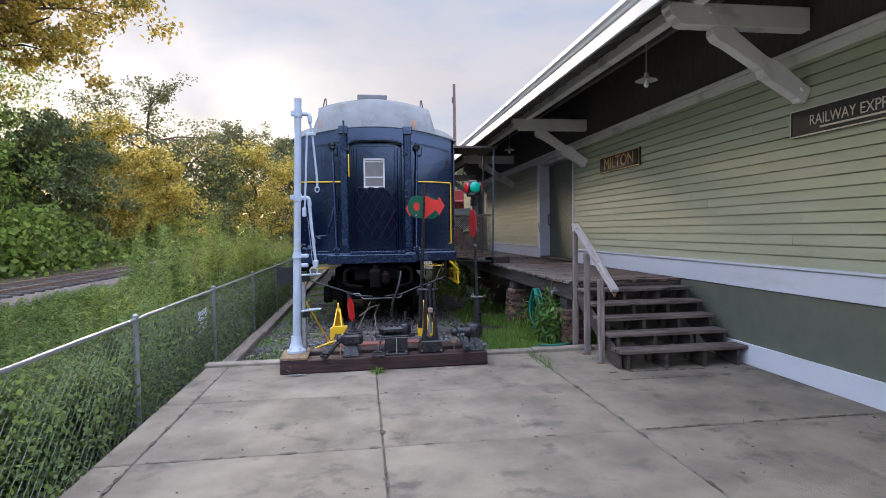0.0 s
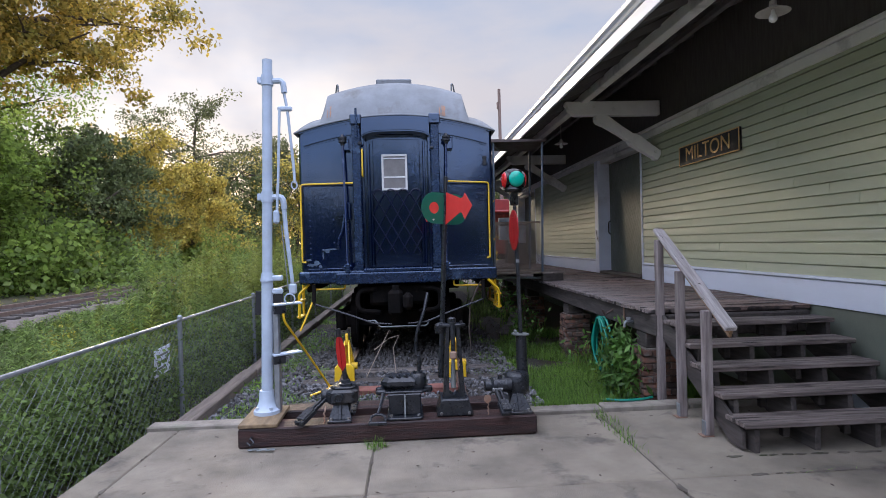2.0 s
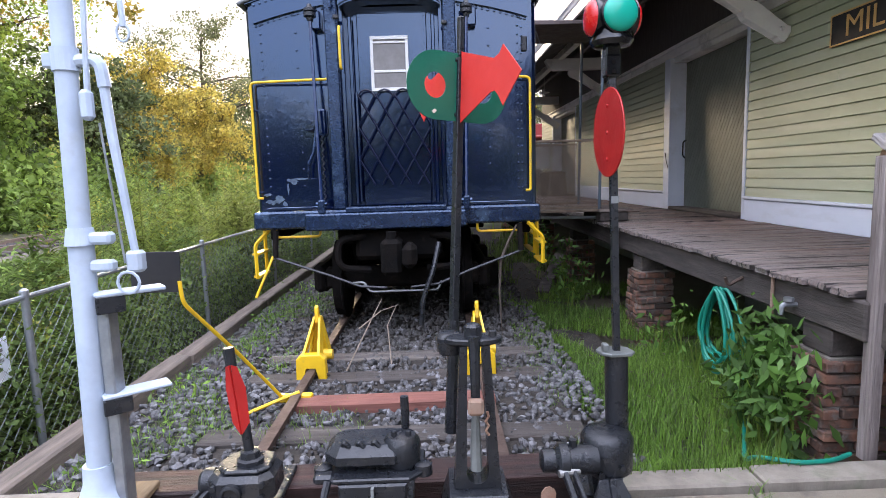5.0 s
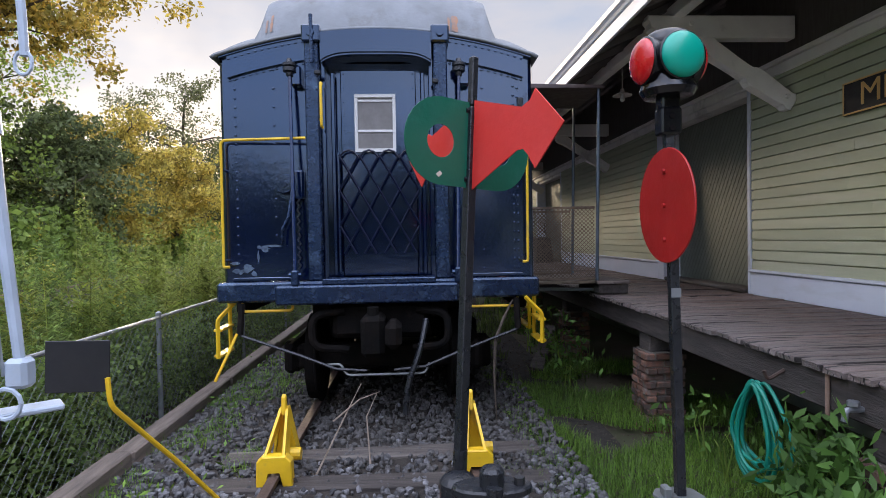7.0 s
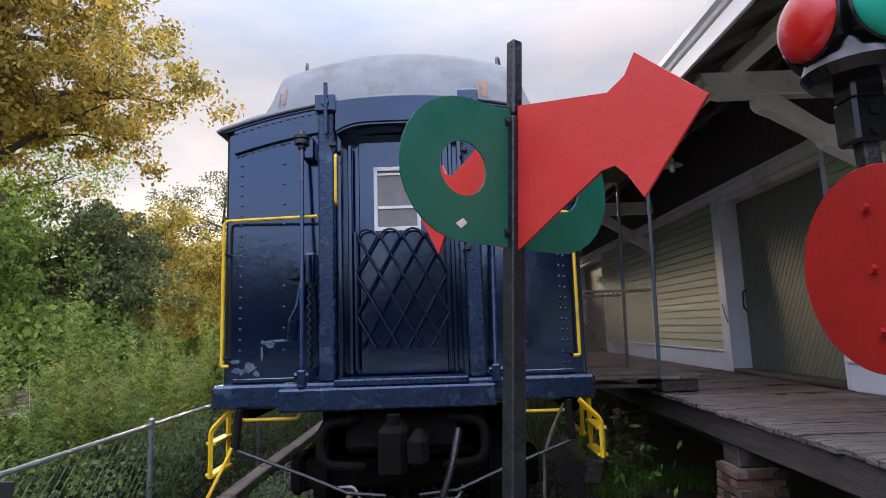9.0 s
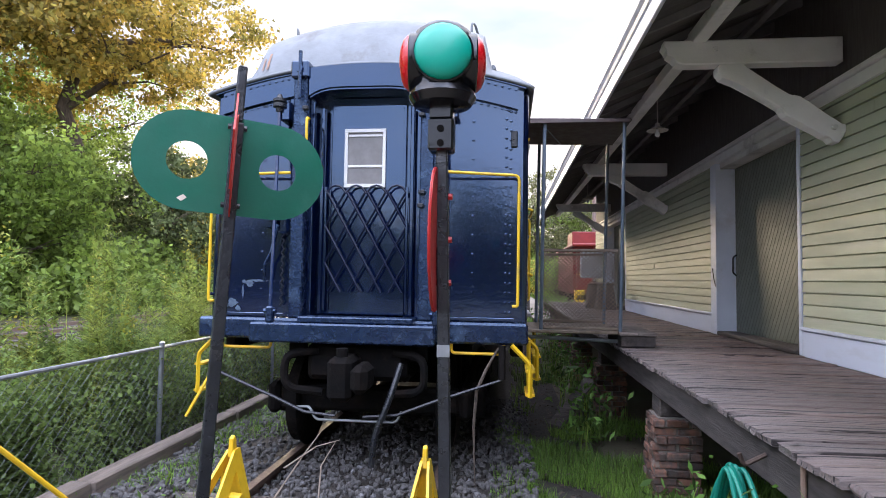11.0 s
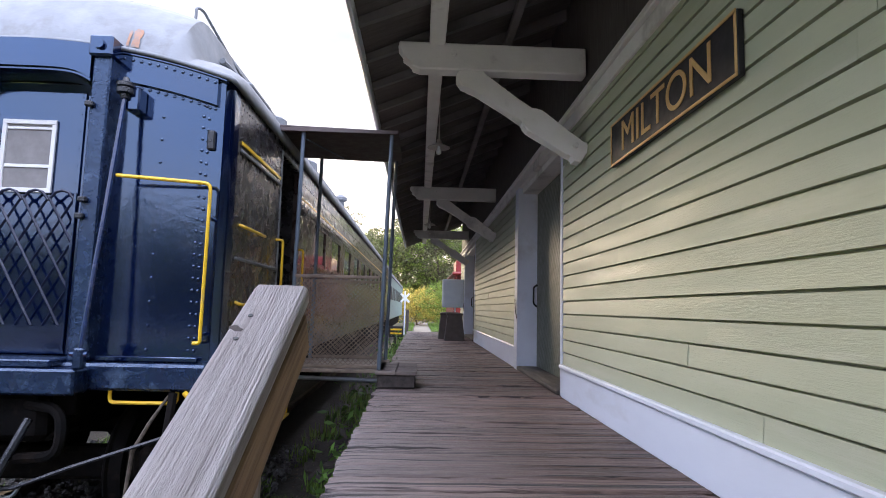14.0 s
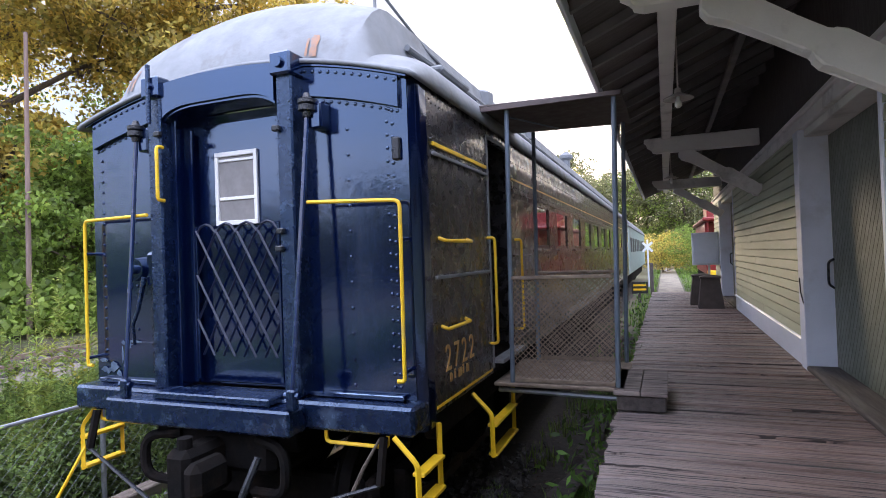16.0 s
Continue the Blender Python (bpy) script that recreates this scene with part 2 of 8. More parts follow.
for m_ in (navy, navy_worn):
    pb = m_.node_tree.nodes["Principled BSDF"]
    pb.inputs["IOR"].default_value = 1.62 if m_ is navy else 1.48
    # the tint puts the sky's blue into the paint's reflections
    pb.inputs["Specular IOR Level"].default_value, pb.inputs["Specular Tint"].default_value = 0.9, (0.42, 0.65, 1.0, 1)
car_brown = surface("pullman_brown_paint", (0.050, 0.030, 0.025), (0.030, 0.019, 0.016), 4, 0.30, bump=0.10, bscale=24, coat=0.45, c3=(0.065, 0.048, 0.042), stain=3)
car_black = surface("car_black_paint", (0.013, 0.012, 0.013), (0.022, 0.02, 0.02), 5, 0.28, bump=0.22, bscale=30, coat=0.25, c3=(0.06, 0.055, 0.05), stain=5)
roof_white = surface("roof_silver_paint", (0.184, 0.198, 0.208), (0.138, 0.147, 0.152), 3, 0.55, bump=0.16, bscale=16, c3=(0.105, 0.10, 0.092), stain=1.7)
rust = surface("rust", (0.22, 0.115, 0.07), (0.27, 0.19, 0.14), 8, 0.85, bump=0.3, bscale=60)
iron_black = surface("black_iron", (0.009, 0.0105, 0.0135), (0.016, 0.018, 0.022), 8, 0.31, bump=0.3, bscale=60, c3=(0.04, 0.036, 0.032), stain=4)
rust_stain = surface("rust_stain", (0.33, 0.165, 0.085), (0.20, 0.155, 0.13), 14, 0.7, bump=0.1, bscale=30)
under_black = surface("undergear", (0.005, 0.005, 0.005), (0.010, 0.008, 0.007), 6, 0.85, bump=0.4, bscale=30, c3=(0.022, 0.016, 0.013), stain=4)
rail_steel = surface("rusty_rail", (0.07, 0.045, 0.035), (0.11, 0.075, 0.06), 8, 0.7, 0.4, bump=0.2, bscale=60)
rail_bright = surface("worn_rail", (0.30, 0.22, 0.18), (0.22, 0.16, 0.13), 8, 0.5, 0.5, bump=0.1, bscale=60)
under_black.node_tree.nodes["Principled BSDF"].inputs["Specular IOR Level"].default_value = 0.08
yellow_paint = surface("yellow_paint", (0.78, 0.50, 0.015), (0.68, 0.42, 0.012), 6, 0.42, bump=0.12, bscale=40, c3=(0.50, 0.34, 0.06), stain=5)
white_pole = surface("pale_blue_white_paint", (0.44, 0.51, 0.60), (0.37, 0.43, 0.51), 6, 0.42, bump=0.1, bscale=50, c3=(0.38, 0.42, 0.46), stain=5)
steel_bolt = surface("bolt_steel", (0.40, 0.40, 0.40), (0.28, 0.27, 0.26), 12, 0.4, 0.8, bump=0.1)
galv = surface("galvanised_steel", (0.36, 0.38, 0.40), (0.27, 0.29, 0.31), 12, 0.42, 0.7, bump=0.1, bscale=80)
galv_dull = surface("chain_link_wire", (0.22, 0.235, 0.23), (0.13, 0.14, 0.135), 6, 0.5, 0.4, bump=0.0)
post_blue = surface("blue_grey_paint", (0.13, 0.165, 0.205), (0.09, 0.115, 0.15), 6, 0.5, bump=0.1, bscale=60)
awning_mat = surface("awning_sheet", (0.085, 0.06, 0.055), (0.06, 0.045, 0.04), 4, 0.6, bump=0.15, bscale=10, c3=(0.15, 0.11, 0.09), stain=1.5)
mesh_steel = surface("expanded_metal", (0.28, 0.22, 0.165), (0.17, 0.13, 0.10), 9, 0.6, 0.5, bump=0.1)
target_green = surface("target_green", (0.006, 0.125, 0.075), (0.005, 0.105, 0.062), 4, 0.45, bump=0.08, bscale=30, c3=(0.02, 0.14, 0.09), stain=5)
target_red = surface("target_red", (0.62, 0.035, 0.028), (0.54, 0.03, 0.024), 4, 0.5, bump=0.08, bscale=30, c3=(0.68, 0.06, 0.045), stain=4)
disc_red = surface("disc_red", (0.42, 0.014, 0.012), (0.34, 0.012, 0.010), 4, 0.42, bump=0.1, bscale=30)
lens_green = surface("green_lens", (0.0, 0.36, 0.25), (0.0, 0.32, 0.215), 5, 0.38, bump=0.03, bscale=20, coat=0.15)
lamp_black = surface("lamp_black_enamel", (0.004, 0.0045, 0.006), (0.006, 0.0065, 0.008), 5, 0.16, bump=0.04, bscale=20)
lens_red = surface("red_lens", (0.60, 0.008, 0.012), (0.50, 0.006, 0.01), 5, 0.22, bump=0.05, bscale=30, coat=0.4)
hose_green = surface("hose_green", (0.012, 0.25, 0.17), (0.01, 0.20, 0.135), 8, 0.45, bump=0.05)
sign_black = surface("sign_black", (0.010, 0.010, 0.012), (0.016, 0.015, 0.016), 4, 0.55, bump=0.03)
gold = surface("gold_leaf_paint", (0.72, 0.46, 0.17), (0.60, 0.38, 0.13), 8, 0.4, 0.2, bump=0.05)
silver_text = surface("pale_sign_letters", (0.68, 0.62, 0.52), (0.60, 0.55, 0.46), 8, 0.5, bump=0.03)
lamp_enamel = surface("lamp_enamel", (0.55, 0.50, 0.47), (0.42, 0.38, 0.35), 8, 0.4, bump=0.05)
bulb_white = surface("bulb_glass", (0.80, 0.80, 0.78), (0.75, 0.75, 0.73), 8, 0.25, bump=0.0, coat=0.5)
win_frame = surface("white_window_frame", (0.70, 0.69, 0.66), (0.62, 0.61, 0.58), 8, 0.5, bump=0.05)
blind = surface("pale_blind", (0.22, 0.21, 0.20), (0.17, 0.16, 0.15), 8, 0.7, bump=0.05)
brick_a = surface("brick", (0.21, 0.10, 0.065), (0.10, 0.075, 0.062), 9, 0.92, bump=0.7, bscale=38, c3=(0.20, 0.185, 0.16), stain=7, vary=0.55, amount=(0.4, 0.6))
mortar = surface("mortar", (0.24, 0.21, 0.18), (0.16, 0.14, 0.12), 9, 0.95, bump=0.3, bscale=60)
box_grey = surface("utility_box_paint", (0.72, 0.78, 0.84), (0.66, 0.72, 0.78), 4, 0.5, bump=0.05)
bin_brown = surface("bin_brown", (0.075, 0.058, 0.048), (0.05, 0.04, 0.035), 4, 0.7, bump=0.15)
caboose_red = surface("caboose_red", (0.20, 0.012, 0.010), (0.16, 0.010, 0.009), 4, 0.45, bump=0.08)
silver_car = surface("silver_green_car", (0.24, 0.31, 0.29), (0.20, 0.26, 0.245), 3, 0.5, bump=0.08)
bark = surface("bark", (0.12, 0.09, 0.065), (0.06, 0.045, 0.034), 5, 0.95, bump=0.8, bscale=14, stretch=(3, 3, 0.5))
pole_wood = surface("pole_wood", (0.24, 0.17, 0.14), (0.17, 0.12, 0.10), 5, 0.9, bump=0.4, bscale=20, stretch=(3, 3, 0.3))
rope_mat = surface("rope", (0.11, 0.085, 0.065), (0.06, 0.047, 0.036), 20, 0.95, bump=0.5, bscale=90)
twig_mat = surface("dry_twig", (0.26, 0.21, 0.165), (0.18, 0.145, 0.11), 10, 0.9, bump=0.2)


def leafy(name, c1, c2, trans=0.35):
    m = surface(name, c1, c2, 0.9, 0.6, bump=0.0, transmission=trans, amount=(0.3, 0.7))
    n, l = m.node_tree.nodes, m.node_tree.links
    g, hs = n.new("ShaderNodeNewGeometry"), n.new("ShaderNodeHueSaturation")
    b = n["Principled BSDF"]
    src = b.inputs["Base Color"].links[0].from_socket
    r = n.new("ShaderNodeMapRange")
    for i, v in enumerate((0, 1, 0.38, 1.45)):
        r.inputs[i + 1].default_value = v
    l.new(g.outputs["Random Per Island"], r.inputs[0])
    l.new(r.outputs[0], hs.inputs["Value"]); l.new(src, hs.inputs["Color"])
    for nd in n:
        if nd.type == "BSDF_TRANSLUCENT":
            l.new(hs.outputs[0], nd.inputs[0])
    l.new(hs.outputs[0], b.inputs["Base Color"])
    return m


leaf_oak = leafy("oak_leaves", (0.66, 0.45, 0.09), (0.27, 0.28, 0.07), 0.56)
leaf_green = leafy("green_leaves", (0.34, 0.44, 0.09), (0.18, 0.27, 0.06), 0.66)
leaf_dark = leafy("dark_leaves", (0.22, 0.26, 0.10), (0.14, 0.18, 0.075), 0.45)
leaf_gold = leafy("golden_leaves", (0.74, 0.56, 0.12), (0.46, 0.42, 0.10), 0.58)
leaf_far = leafy("far_leaves", (0.22, 0.22, 0.09), (0.15, 0.165, 0.075), 0.5)
weed_green = leafy("weed_leaves", (0.27, 0.36, 0.095), (0.15, 0.23, 0.06), 0.66)
weed_yellow = leafy("goldenrod", (0.40, 0.36, 0.05), (0.26, 0.29, 0.05), 0.45)
weed_lime = leafy("lime_weed_leaves", (0.36, 0.40, 0.085), (0.20, 0.27, 0.06), 0.66)
weed_mid = leafy("green_weed_leaves", (0.24, 0.33, 0.095), (0.13, 0.20, 0.06), 0.66)
weed_dark = leafy("dark_weed_leaves", (0.20, 0.28, 0.065), (0.11, 0.17, 0.042), 0.58)
# shade is put into the leaf colour, for dark reflections in the coach
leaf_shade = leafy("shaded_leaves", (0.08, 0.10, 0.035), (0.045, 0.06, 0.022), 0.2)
grass_mat = leafy("grass_blades", (0.20, 0.33, 0.045), (0.11, 0.21, 0.03), 0.4)
shrub_mat = leafy("shrub_leaves", (0.15, 0.28, 0.05), (0.08, 0.17, 0.032), 0.35)

glass = bpy.data.materials.new("window_glass")
glass.use_nodes = True
gb = glass.node_tree.nodes["Principled BSDF"]
gb.inputs["Transmission Weight"].default_value, gb.inputs["Roughness"].default_value, gb.inputs["IOR"].default_value = 1.0, 0.02, 1.5
gb.inputs["Base Color"].default_value = (0.75, 0.78, 0.78, 1)


# ---- helpers ----
OFFSETS = {}


def thing(name, label, category, base=(0, 0, 0), group="", kind=""):
    ob = new(name)
    ob.location = base
    ob.empty_display_size = 0.2
    OFFSETS[ob.name] = Matrix.Translation(base).inverted()
    return tagged(ob, label, category, group, kind)


def shade(me, smooth):
    if smooth:
        me.polygons.foreach_set("use_smooth", [True] * len(me.polygons))


def part(name, bm, material, parent=None, label="", smooth=False, kind=""):
    me = bpy.data.meshes.new(name)
    bm.to_mesh(me)
    bm.free()
    shade(me, smooth)
    if smooth:
        me.set_sharp_from_angle(angle=radians(40))
    me.materials.append(material)
    ob = new(name, me)
    if parent:
        ob.parent = parent
        if parent.name in OFFSETS:
            ob.matrix_parent_inverse = OFFSETS[parent.name]
    return tagged(ob, label, kind=kind)


def pydata(name, verts, faces, material, parent=None, label="", kind="", smooth=False):
    me = bpy.data.meshes.new(name)
    me.from_pydata([tuple(v) for v in verts] if not isinstance(verts, list) else verts, [], faces)
    shade(me, smooth)
    me.materials.append(material)
    ob = new(name, me)
    if parent:
        ob.parent = parent
        if parent.name in OFFSETS:
            ob.matrix_parent_inverse = OFFSETS[parent.name]
    return tagged(ob, label, kind=kind)


def B():
    return bmesh.new()


def box(bm, x0, x1, y0, y1, z0, z1, bev=0.0, m=None):
    r = bmesh.ops.create_cube(bm, size=1.0)
    vs = r["verts"]
    for v in vs:
        v.co = Vector((x0 + (v.co.x + 0.5) * (x1 - x0), y0 + (v.co.y + 0.5) * (y1 - y0), z0 + (v.co.z + 0.5) * (z1 - z0)))
    if bev:
        es = {e for v in vs for e in v.link_edges}
        out = bmesh.ops.bevel(bm, geom=list(es), offset=bev, segments=1, affect="EDGES", profile=0.5)
        vs = list({v for f in out["faces"] for v in f.verts} | {v for v in vs if v.is_valid})
    if m is not None:
        bmesh.ops.transform(bm, matrix=m, verts=[v for v in vs if v.is_valid])
    return bm


def ring_frame(d):
    d = d.normalized()
    a = Vector((0, 0, 1)) if abs(d.z) < 0.9 else Vector((0, 1, 0))
    u = d.cross(a).normalized()
    return u, d.cross(u).normalized()


def tube(bm, pts, r, n=8, closed=False):
    pts = [Vector(p) for p in pts]
    rs = r if isinstance(r, (list, tuple)) else [r] * len(pts)
    rings, u = [], None
    for i, p in enumerate(pts):
        d = (pts[min(i + 1, len(pts) - 1)] - pts[max(i - 1, 0)])
        if d.length < 1e-6:
            d = Vector((0, 0, 1))
        d.normalize()
        if u is None:
            u, w = ring_frame(d)
        else:
            u = (u - d * u.dot(d)).normalized()
            w = d.cross(u)
        rings.append([bm.verts.new(p + (u * math.cos(2 * math.pi * k / n) + w * math.sin(2 * math.pi * k / n)) * rs[i]) for k in range(n)])
    for a, b in zip(rings, rings[1:]):
        for k in range(n):
            bm.faces.new((a[k], a[(k + 1) % n], b[(k + 1) % n], b[k]))
    bm.faces.new(rings[0][::-1])
    bm.faces.new(rings[-1])
    return bm


def cyl(bm, p0, p1, r0, r1=None, n=16):
    return tube(bm, [p0, p1], [r0, r0 if r1 is None else r1], n)


def bent(pts, r=0.06, k=4):
    """Round the corners of a polyline."""
    pts = [Vector(p) for p in pts]
    out = [pts[0]]
    for a, b, c in zip(pts, pts[1:], pts[2:]):
        d1, d2 = (a - b), (c - b)
        q = min(r, d1.length * 0.45, d2.length * 0.45)
        p1, p2 = b + d1.normalized() * q, b + d2.normalized() * q
        for i in range(k + 1):
            t = i / k
            out.append(p1 * (1 - t) ** 2 + b * 2 * t * (1 - t) + p2 * t * t)
    return out + [pts[-1]]


def lathe(bm, profile, n=20, m=None):
    """Turn (radius, height) pairs round z."""
    rings = []
    for r, z in profile:
        ring = [bm.verts.new((max(r, 1e-4) * math.cos(2 * math.pi * k / n), max(r, 1e-4) * math.sin(2 * math.pi * k / n), z)) for k in range(n)]
        rings.append(ring)
    for a, b in zip(rings, rings[1:]):
        for k in range(n):
            bm.faces.new((a[k], a[(k + 1) % n], b[(k + 1) % n], b[k]))
    bm.faces.new(rings[0][::-1])
    bm.faces.new(rings[-1])
    if m is not None:
        bmesh.ops.transform(bm, matrix=m, verts=[v for r in rings for v in r])
    return bm


def slab(bm, poly, depth, m, holes=(), bev=0.0):
    """A plate: polygon (u, v) with optional round holes (u, v, r), pushed out to depth along w, placed by m."""
    if not holes:
        lo = [bm.verts.new(m @ Vector((u, v, 0))) for u, v in poly]
        hi = [bm.verts.new(m @ Vector((u, v, depth))) for u, v in poly]
        fs = [bm.faces.new(lo[::-1]), bm.faces.new(hi)]
        k = len(poly)
        for i in range(k):
            fs.append(bm.faces.new((lo[i], lo[(i + 1) % k], hi[(i + 1) % k], hi[i])))
        if bev:
            es = [e for e in {e for f in fs[:2] for e in f.edges}]
            bmesh.ops.bevel(bm, geom=es, offset=bev, segments=1, affect="EDGES", profile=0.5)
        return bm
    tmp = bmesh.new()
    es = []
    for loop in [poly] + [[(hu + hr * math.cos(2 * math.pi * i / 28), hv + hr * math.sin(2 * math.pi * i / 28)) for i in range(28)] for hu, hv, hr in holes]:
        vs = [tmp.verts.new((u, v, 0)) for u, v in loop]
        es += [tmp.edges.new((vs[i], vs[(i + 1) % len(vs)])) for i in range(len(vs))]
    g = bmesh.ops.triangle_fill(tmp, use_beauty=True, use_dissolve=False, edges=es)
    fs = [f for f in tmp.faces]
    ex = bmesh.ops.extrude_face_region(tmp, geom=fs)
    bmesh.ops.translate(tmp, vec=(0, 0, depth), verts=[v for v in ex["geom"] if isinstance(v, bmesh.types.BMVert)])
    bmesh.ops.recalc_face_normals(tmp, faces=tmp.faces)
    idx = {v: bm.verts.new(m @ v.co) for v in tmp.verts}
    for f in tmp.faces:
        bm.faces.new([idx[v] for v in f.verts])
    tmp.free()
    return bm


def basis(o, u, v):
    u, v = Vector(u).normalized(), Vector(v).normalized()
    w = u.cross(v)
    return Matrix(((u.x, v.x, w.x, o[0]), (u.y, v.y, w.y, o[1]), (u.z, v.z, w.z, o[2]), (0, 0, 0, 1)))


def words(name, text, size, m, material, parent, depth=0.004, squash=1.0, label=""):
    cu = bpy.data.curves.new(name, "FONT")
    cu.body, cu.size, cu.extrude, cu.align_x, cu.align_y = text, size, depth, "CENTER", "CENTER"
    cu.materials.append(material)
    ob = new(name, cu)
    ob.matrix_basis = m @ Matrix.Diagonal((squash, 1, 1, 1))
    ob.parent = parent
    if parent.name in OFFSETS:
        ob.matrix_parent_inverse = OFFSETS[parent.name]
    return tagged(ob, label)


def piece(name, me, parent, m):
    ob = new(name, me)
    ob.parent = parent
    if parent.name in OFFSETS:
        ob.matrix_parent_inverse = OFFSETS[parent.name]
    ob.matrix_basis = m
    return ob


def unit_mesh(name, material, sx, sy, sz, bev=0.004):
    bm = box(B(), -sx / 2, sx / 2, -sy / 2, sy / 2, -sz / 2, sz / 2, bev)
    me = bpy.data.meshes.new(name)
    bm.to_mesh(me)
    bm.free()
    me.materials.append(material)
    return me

# ---- large structure ----
WALL, DECK, EDGE = 4.68, 0.93, 2.95
TRACK_X, RAIL_TOP = 0.37, -0.03


def ground_height(x, y):
    h = -0.32
    if x > 5.0 or y > 24:
        h = -0.16
    if -9.8 > x > -13.5:
        h = -0.15
    return h + 0.05 * noise.noise((x * 0.21, y * 0.21, 0.0))


xs = [-400, -200, -100, -60, -40, -30] + [-24 + i for i in range(60)] + [40, 60, 100, 200, 400]
ys = [-400, -200, -80, -40] + [-20 + 1.5 * i for i in range(60)] + [80, 100, 130, 180, 260, 400, 600]
gv = [(x, y, ground_height(x, y)) for y in ys for x in xs]
gf = [(j * len(xs) + i, j * len(xs) + i + 1, (j + 1) * len(xs) + i + 1, (j + 1) * len(xs) + i) for j in range(len(ys) - 1) for i in range(len(xs) - 1)]
tagged(pydata("ground", gv, gf, earth, smooth=True), "bare earth and low growth round the depot", "ground", kind="structure")

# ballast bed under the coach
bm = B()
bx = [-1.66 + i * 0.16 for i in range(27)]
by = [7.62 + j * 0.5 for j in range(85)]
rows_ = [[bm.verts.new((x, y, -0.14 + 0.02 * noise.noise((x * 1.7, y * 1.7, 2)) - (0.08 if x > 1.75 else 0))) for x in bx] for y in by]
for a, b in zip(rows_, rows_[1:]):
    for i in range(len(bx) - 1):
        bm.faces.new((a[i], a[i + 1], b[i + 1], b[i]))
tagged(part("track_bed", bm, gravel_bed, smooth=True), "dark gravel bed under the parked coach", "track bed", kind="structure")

# the paved apron: slabs with open joints over a base
pave = thing("pavement", "grey weathered concrete apron in large slabs", "pavement", (1.4, 0, 0), kind="structure")
part("base", box(B(), -1.88, 4.66, -14, 7.4, -0.3, -0.012), joint_soil, pave, "soil in the joints")
xj, yj = [-1.9, -1.62, 0.205, 2.28, 4.66], [-14, -10.5, -7.5, -4.6, -1.6, 1.4, 2.93, 4.40, 5.87, 7.42]
for i in range(len(xj) - 1):
    for j in range(len(yj) - 1):
        g = 0.007
        bm = box(B(), xj[i] + g, xj[i + 1] - g, yj[j] + g, yj[j + 1] - g, -0.12, 0.004 * ((i * 7 + j * 5) % 3 - 1) * 0.5, 0.008)
        part("slab", bm, concrete, pave)
kb = thing("kerb", "low broken concrete kerb along the apron", "kerb", (1, 7.5, 0), kind="structure")
for a, b in ((-1.92, -0.95), (1.62, 2.34), (2.35, 3.2), (3.21, 4.6)):
    part("kerb_stone", box(B(), a, b, 7.43, 7.60, -0.2, 0.035 if a < 2.3 else 0.045, 0.012), kerb_concrete, kb)

# depot wall: framing, siding boards, trims
SECTIONS = [(-9.0, 11.93), (14.42, 20.5), (23.5, 25.4)]
wall = thing("wall_east", "sage green clapboard depot wall with pale trim", "wall", (WALL, 8, 0), kind="structure")
for a, b in SECTIONS:
    part("wall_core", box(B(), WALL + 0.03, WALL + 0.25, a, b, -0.2, 4.9), dark_green, wall, "dark backing")
for a, b in ((11.93, 14.42), (20.5, 23.5)):
    part("wall_over_door", box(B(), WALL + 0.03, WALL + 0.25, a, b, 3.36, 4.9), dark_green, wall)
part("wall_far_end", box(B(), WALL + 0.26, 14, 25.2, 25.4, -0.2, 4.9), siding_green, wall)
part("wall_near_end", box(B(), WALL + 0.26, 14, -9.0, -8.8, -0.2, 4.9), siding_green, wall)
part("wall_back", box(B(), 14.0, 14.2, -9.0, 25.4, -0.2, 4.9), siding_green, wall)
part("upper_boards", box(B(), WALL - 0.005, WALL + 0.03, -9.0, 25.4, 3.53, 4.75, 0.003), soffit_dark, wall, "dark upper wall boards")
part("skirting", box(B(), WALL - 0.012, WALL + 0.03, -9.0, 11.9, 0.24, 0.92, 0.003), dark_green, wall, "dark green lower wall below the deck line")
part("lower_trim", box(B(), WALL - 0.05, WALL + 0.03, -9.0, 7.3, 0.0, 0.25, 0.006), trim_white, wall, "pale board along the ground")
part("frieze_board", box(B(), WALL - 0.045, WALL + 0.03, -9.0, 25.4, 3.36, 3.47, 0.006), timber_grey_paint, wall, "pale frieze board")
part("frieze_cap", box(B(), WALL - 0.075, WALL + 0.03, -9.0, 25.4, 3.475, 3.525, 0.008), timber_grey_paint, wall)
for a, b in SECTIONS:
    part("base_board", box(B(), WALL - 0.035, WALL + 0.03, a, b, 0.925, 1.185, 0.005), trim_white, wall, "pale base board")
    part("water_table", box(B(), WALL - 0.06, WALL + 0.03, a, b, 1.19, 1.225, 0.008), trim_white, wall)


def board_mesh(ln, seed):
    """One clapboard, thick at its lower edge."""
    rr = random.Random(seed)
    prof = [(0.034, 0.0), (-0.002, 0.0), (0.003, 0.1038), (0.030, 0.1053), (0.030, 0.121), (0.034, 0.121)]
    n = max(2, int(ln / 1.0))
    vs, fs = [], []
    for i in range(n + 1):
        y = ln * i / n
        wob = rr.uniform(-0.0018, 0.0018)
        for k, (x, z) in enumerate(prof):
            vs.append((x - (0.0 if k in (0, 5) else wob), y, z + (wob * 0.6 if z < 0.1 else 0)))
    for i in range(n):
        o = i * 6
        for k in range(6):
            fs.append((o + k, o + (k + 1) % 6, o + 6 + (k + 1) % 6, o + 6 + k))
    fs += [(5, 4, 3, 2, 1, 0), tuple(n * 6 + k for k in range(6))]
    return vs, fs


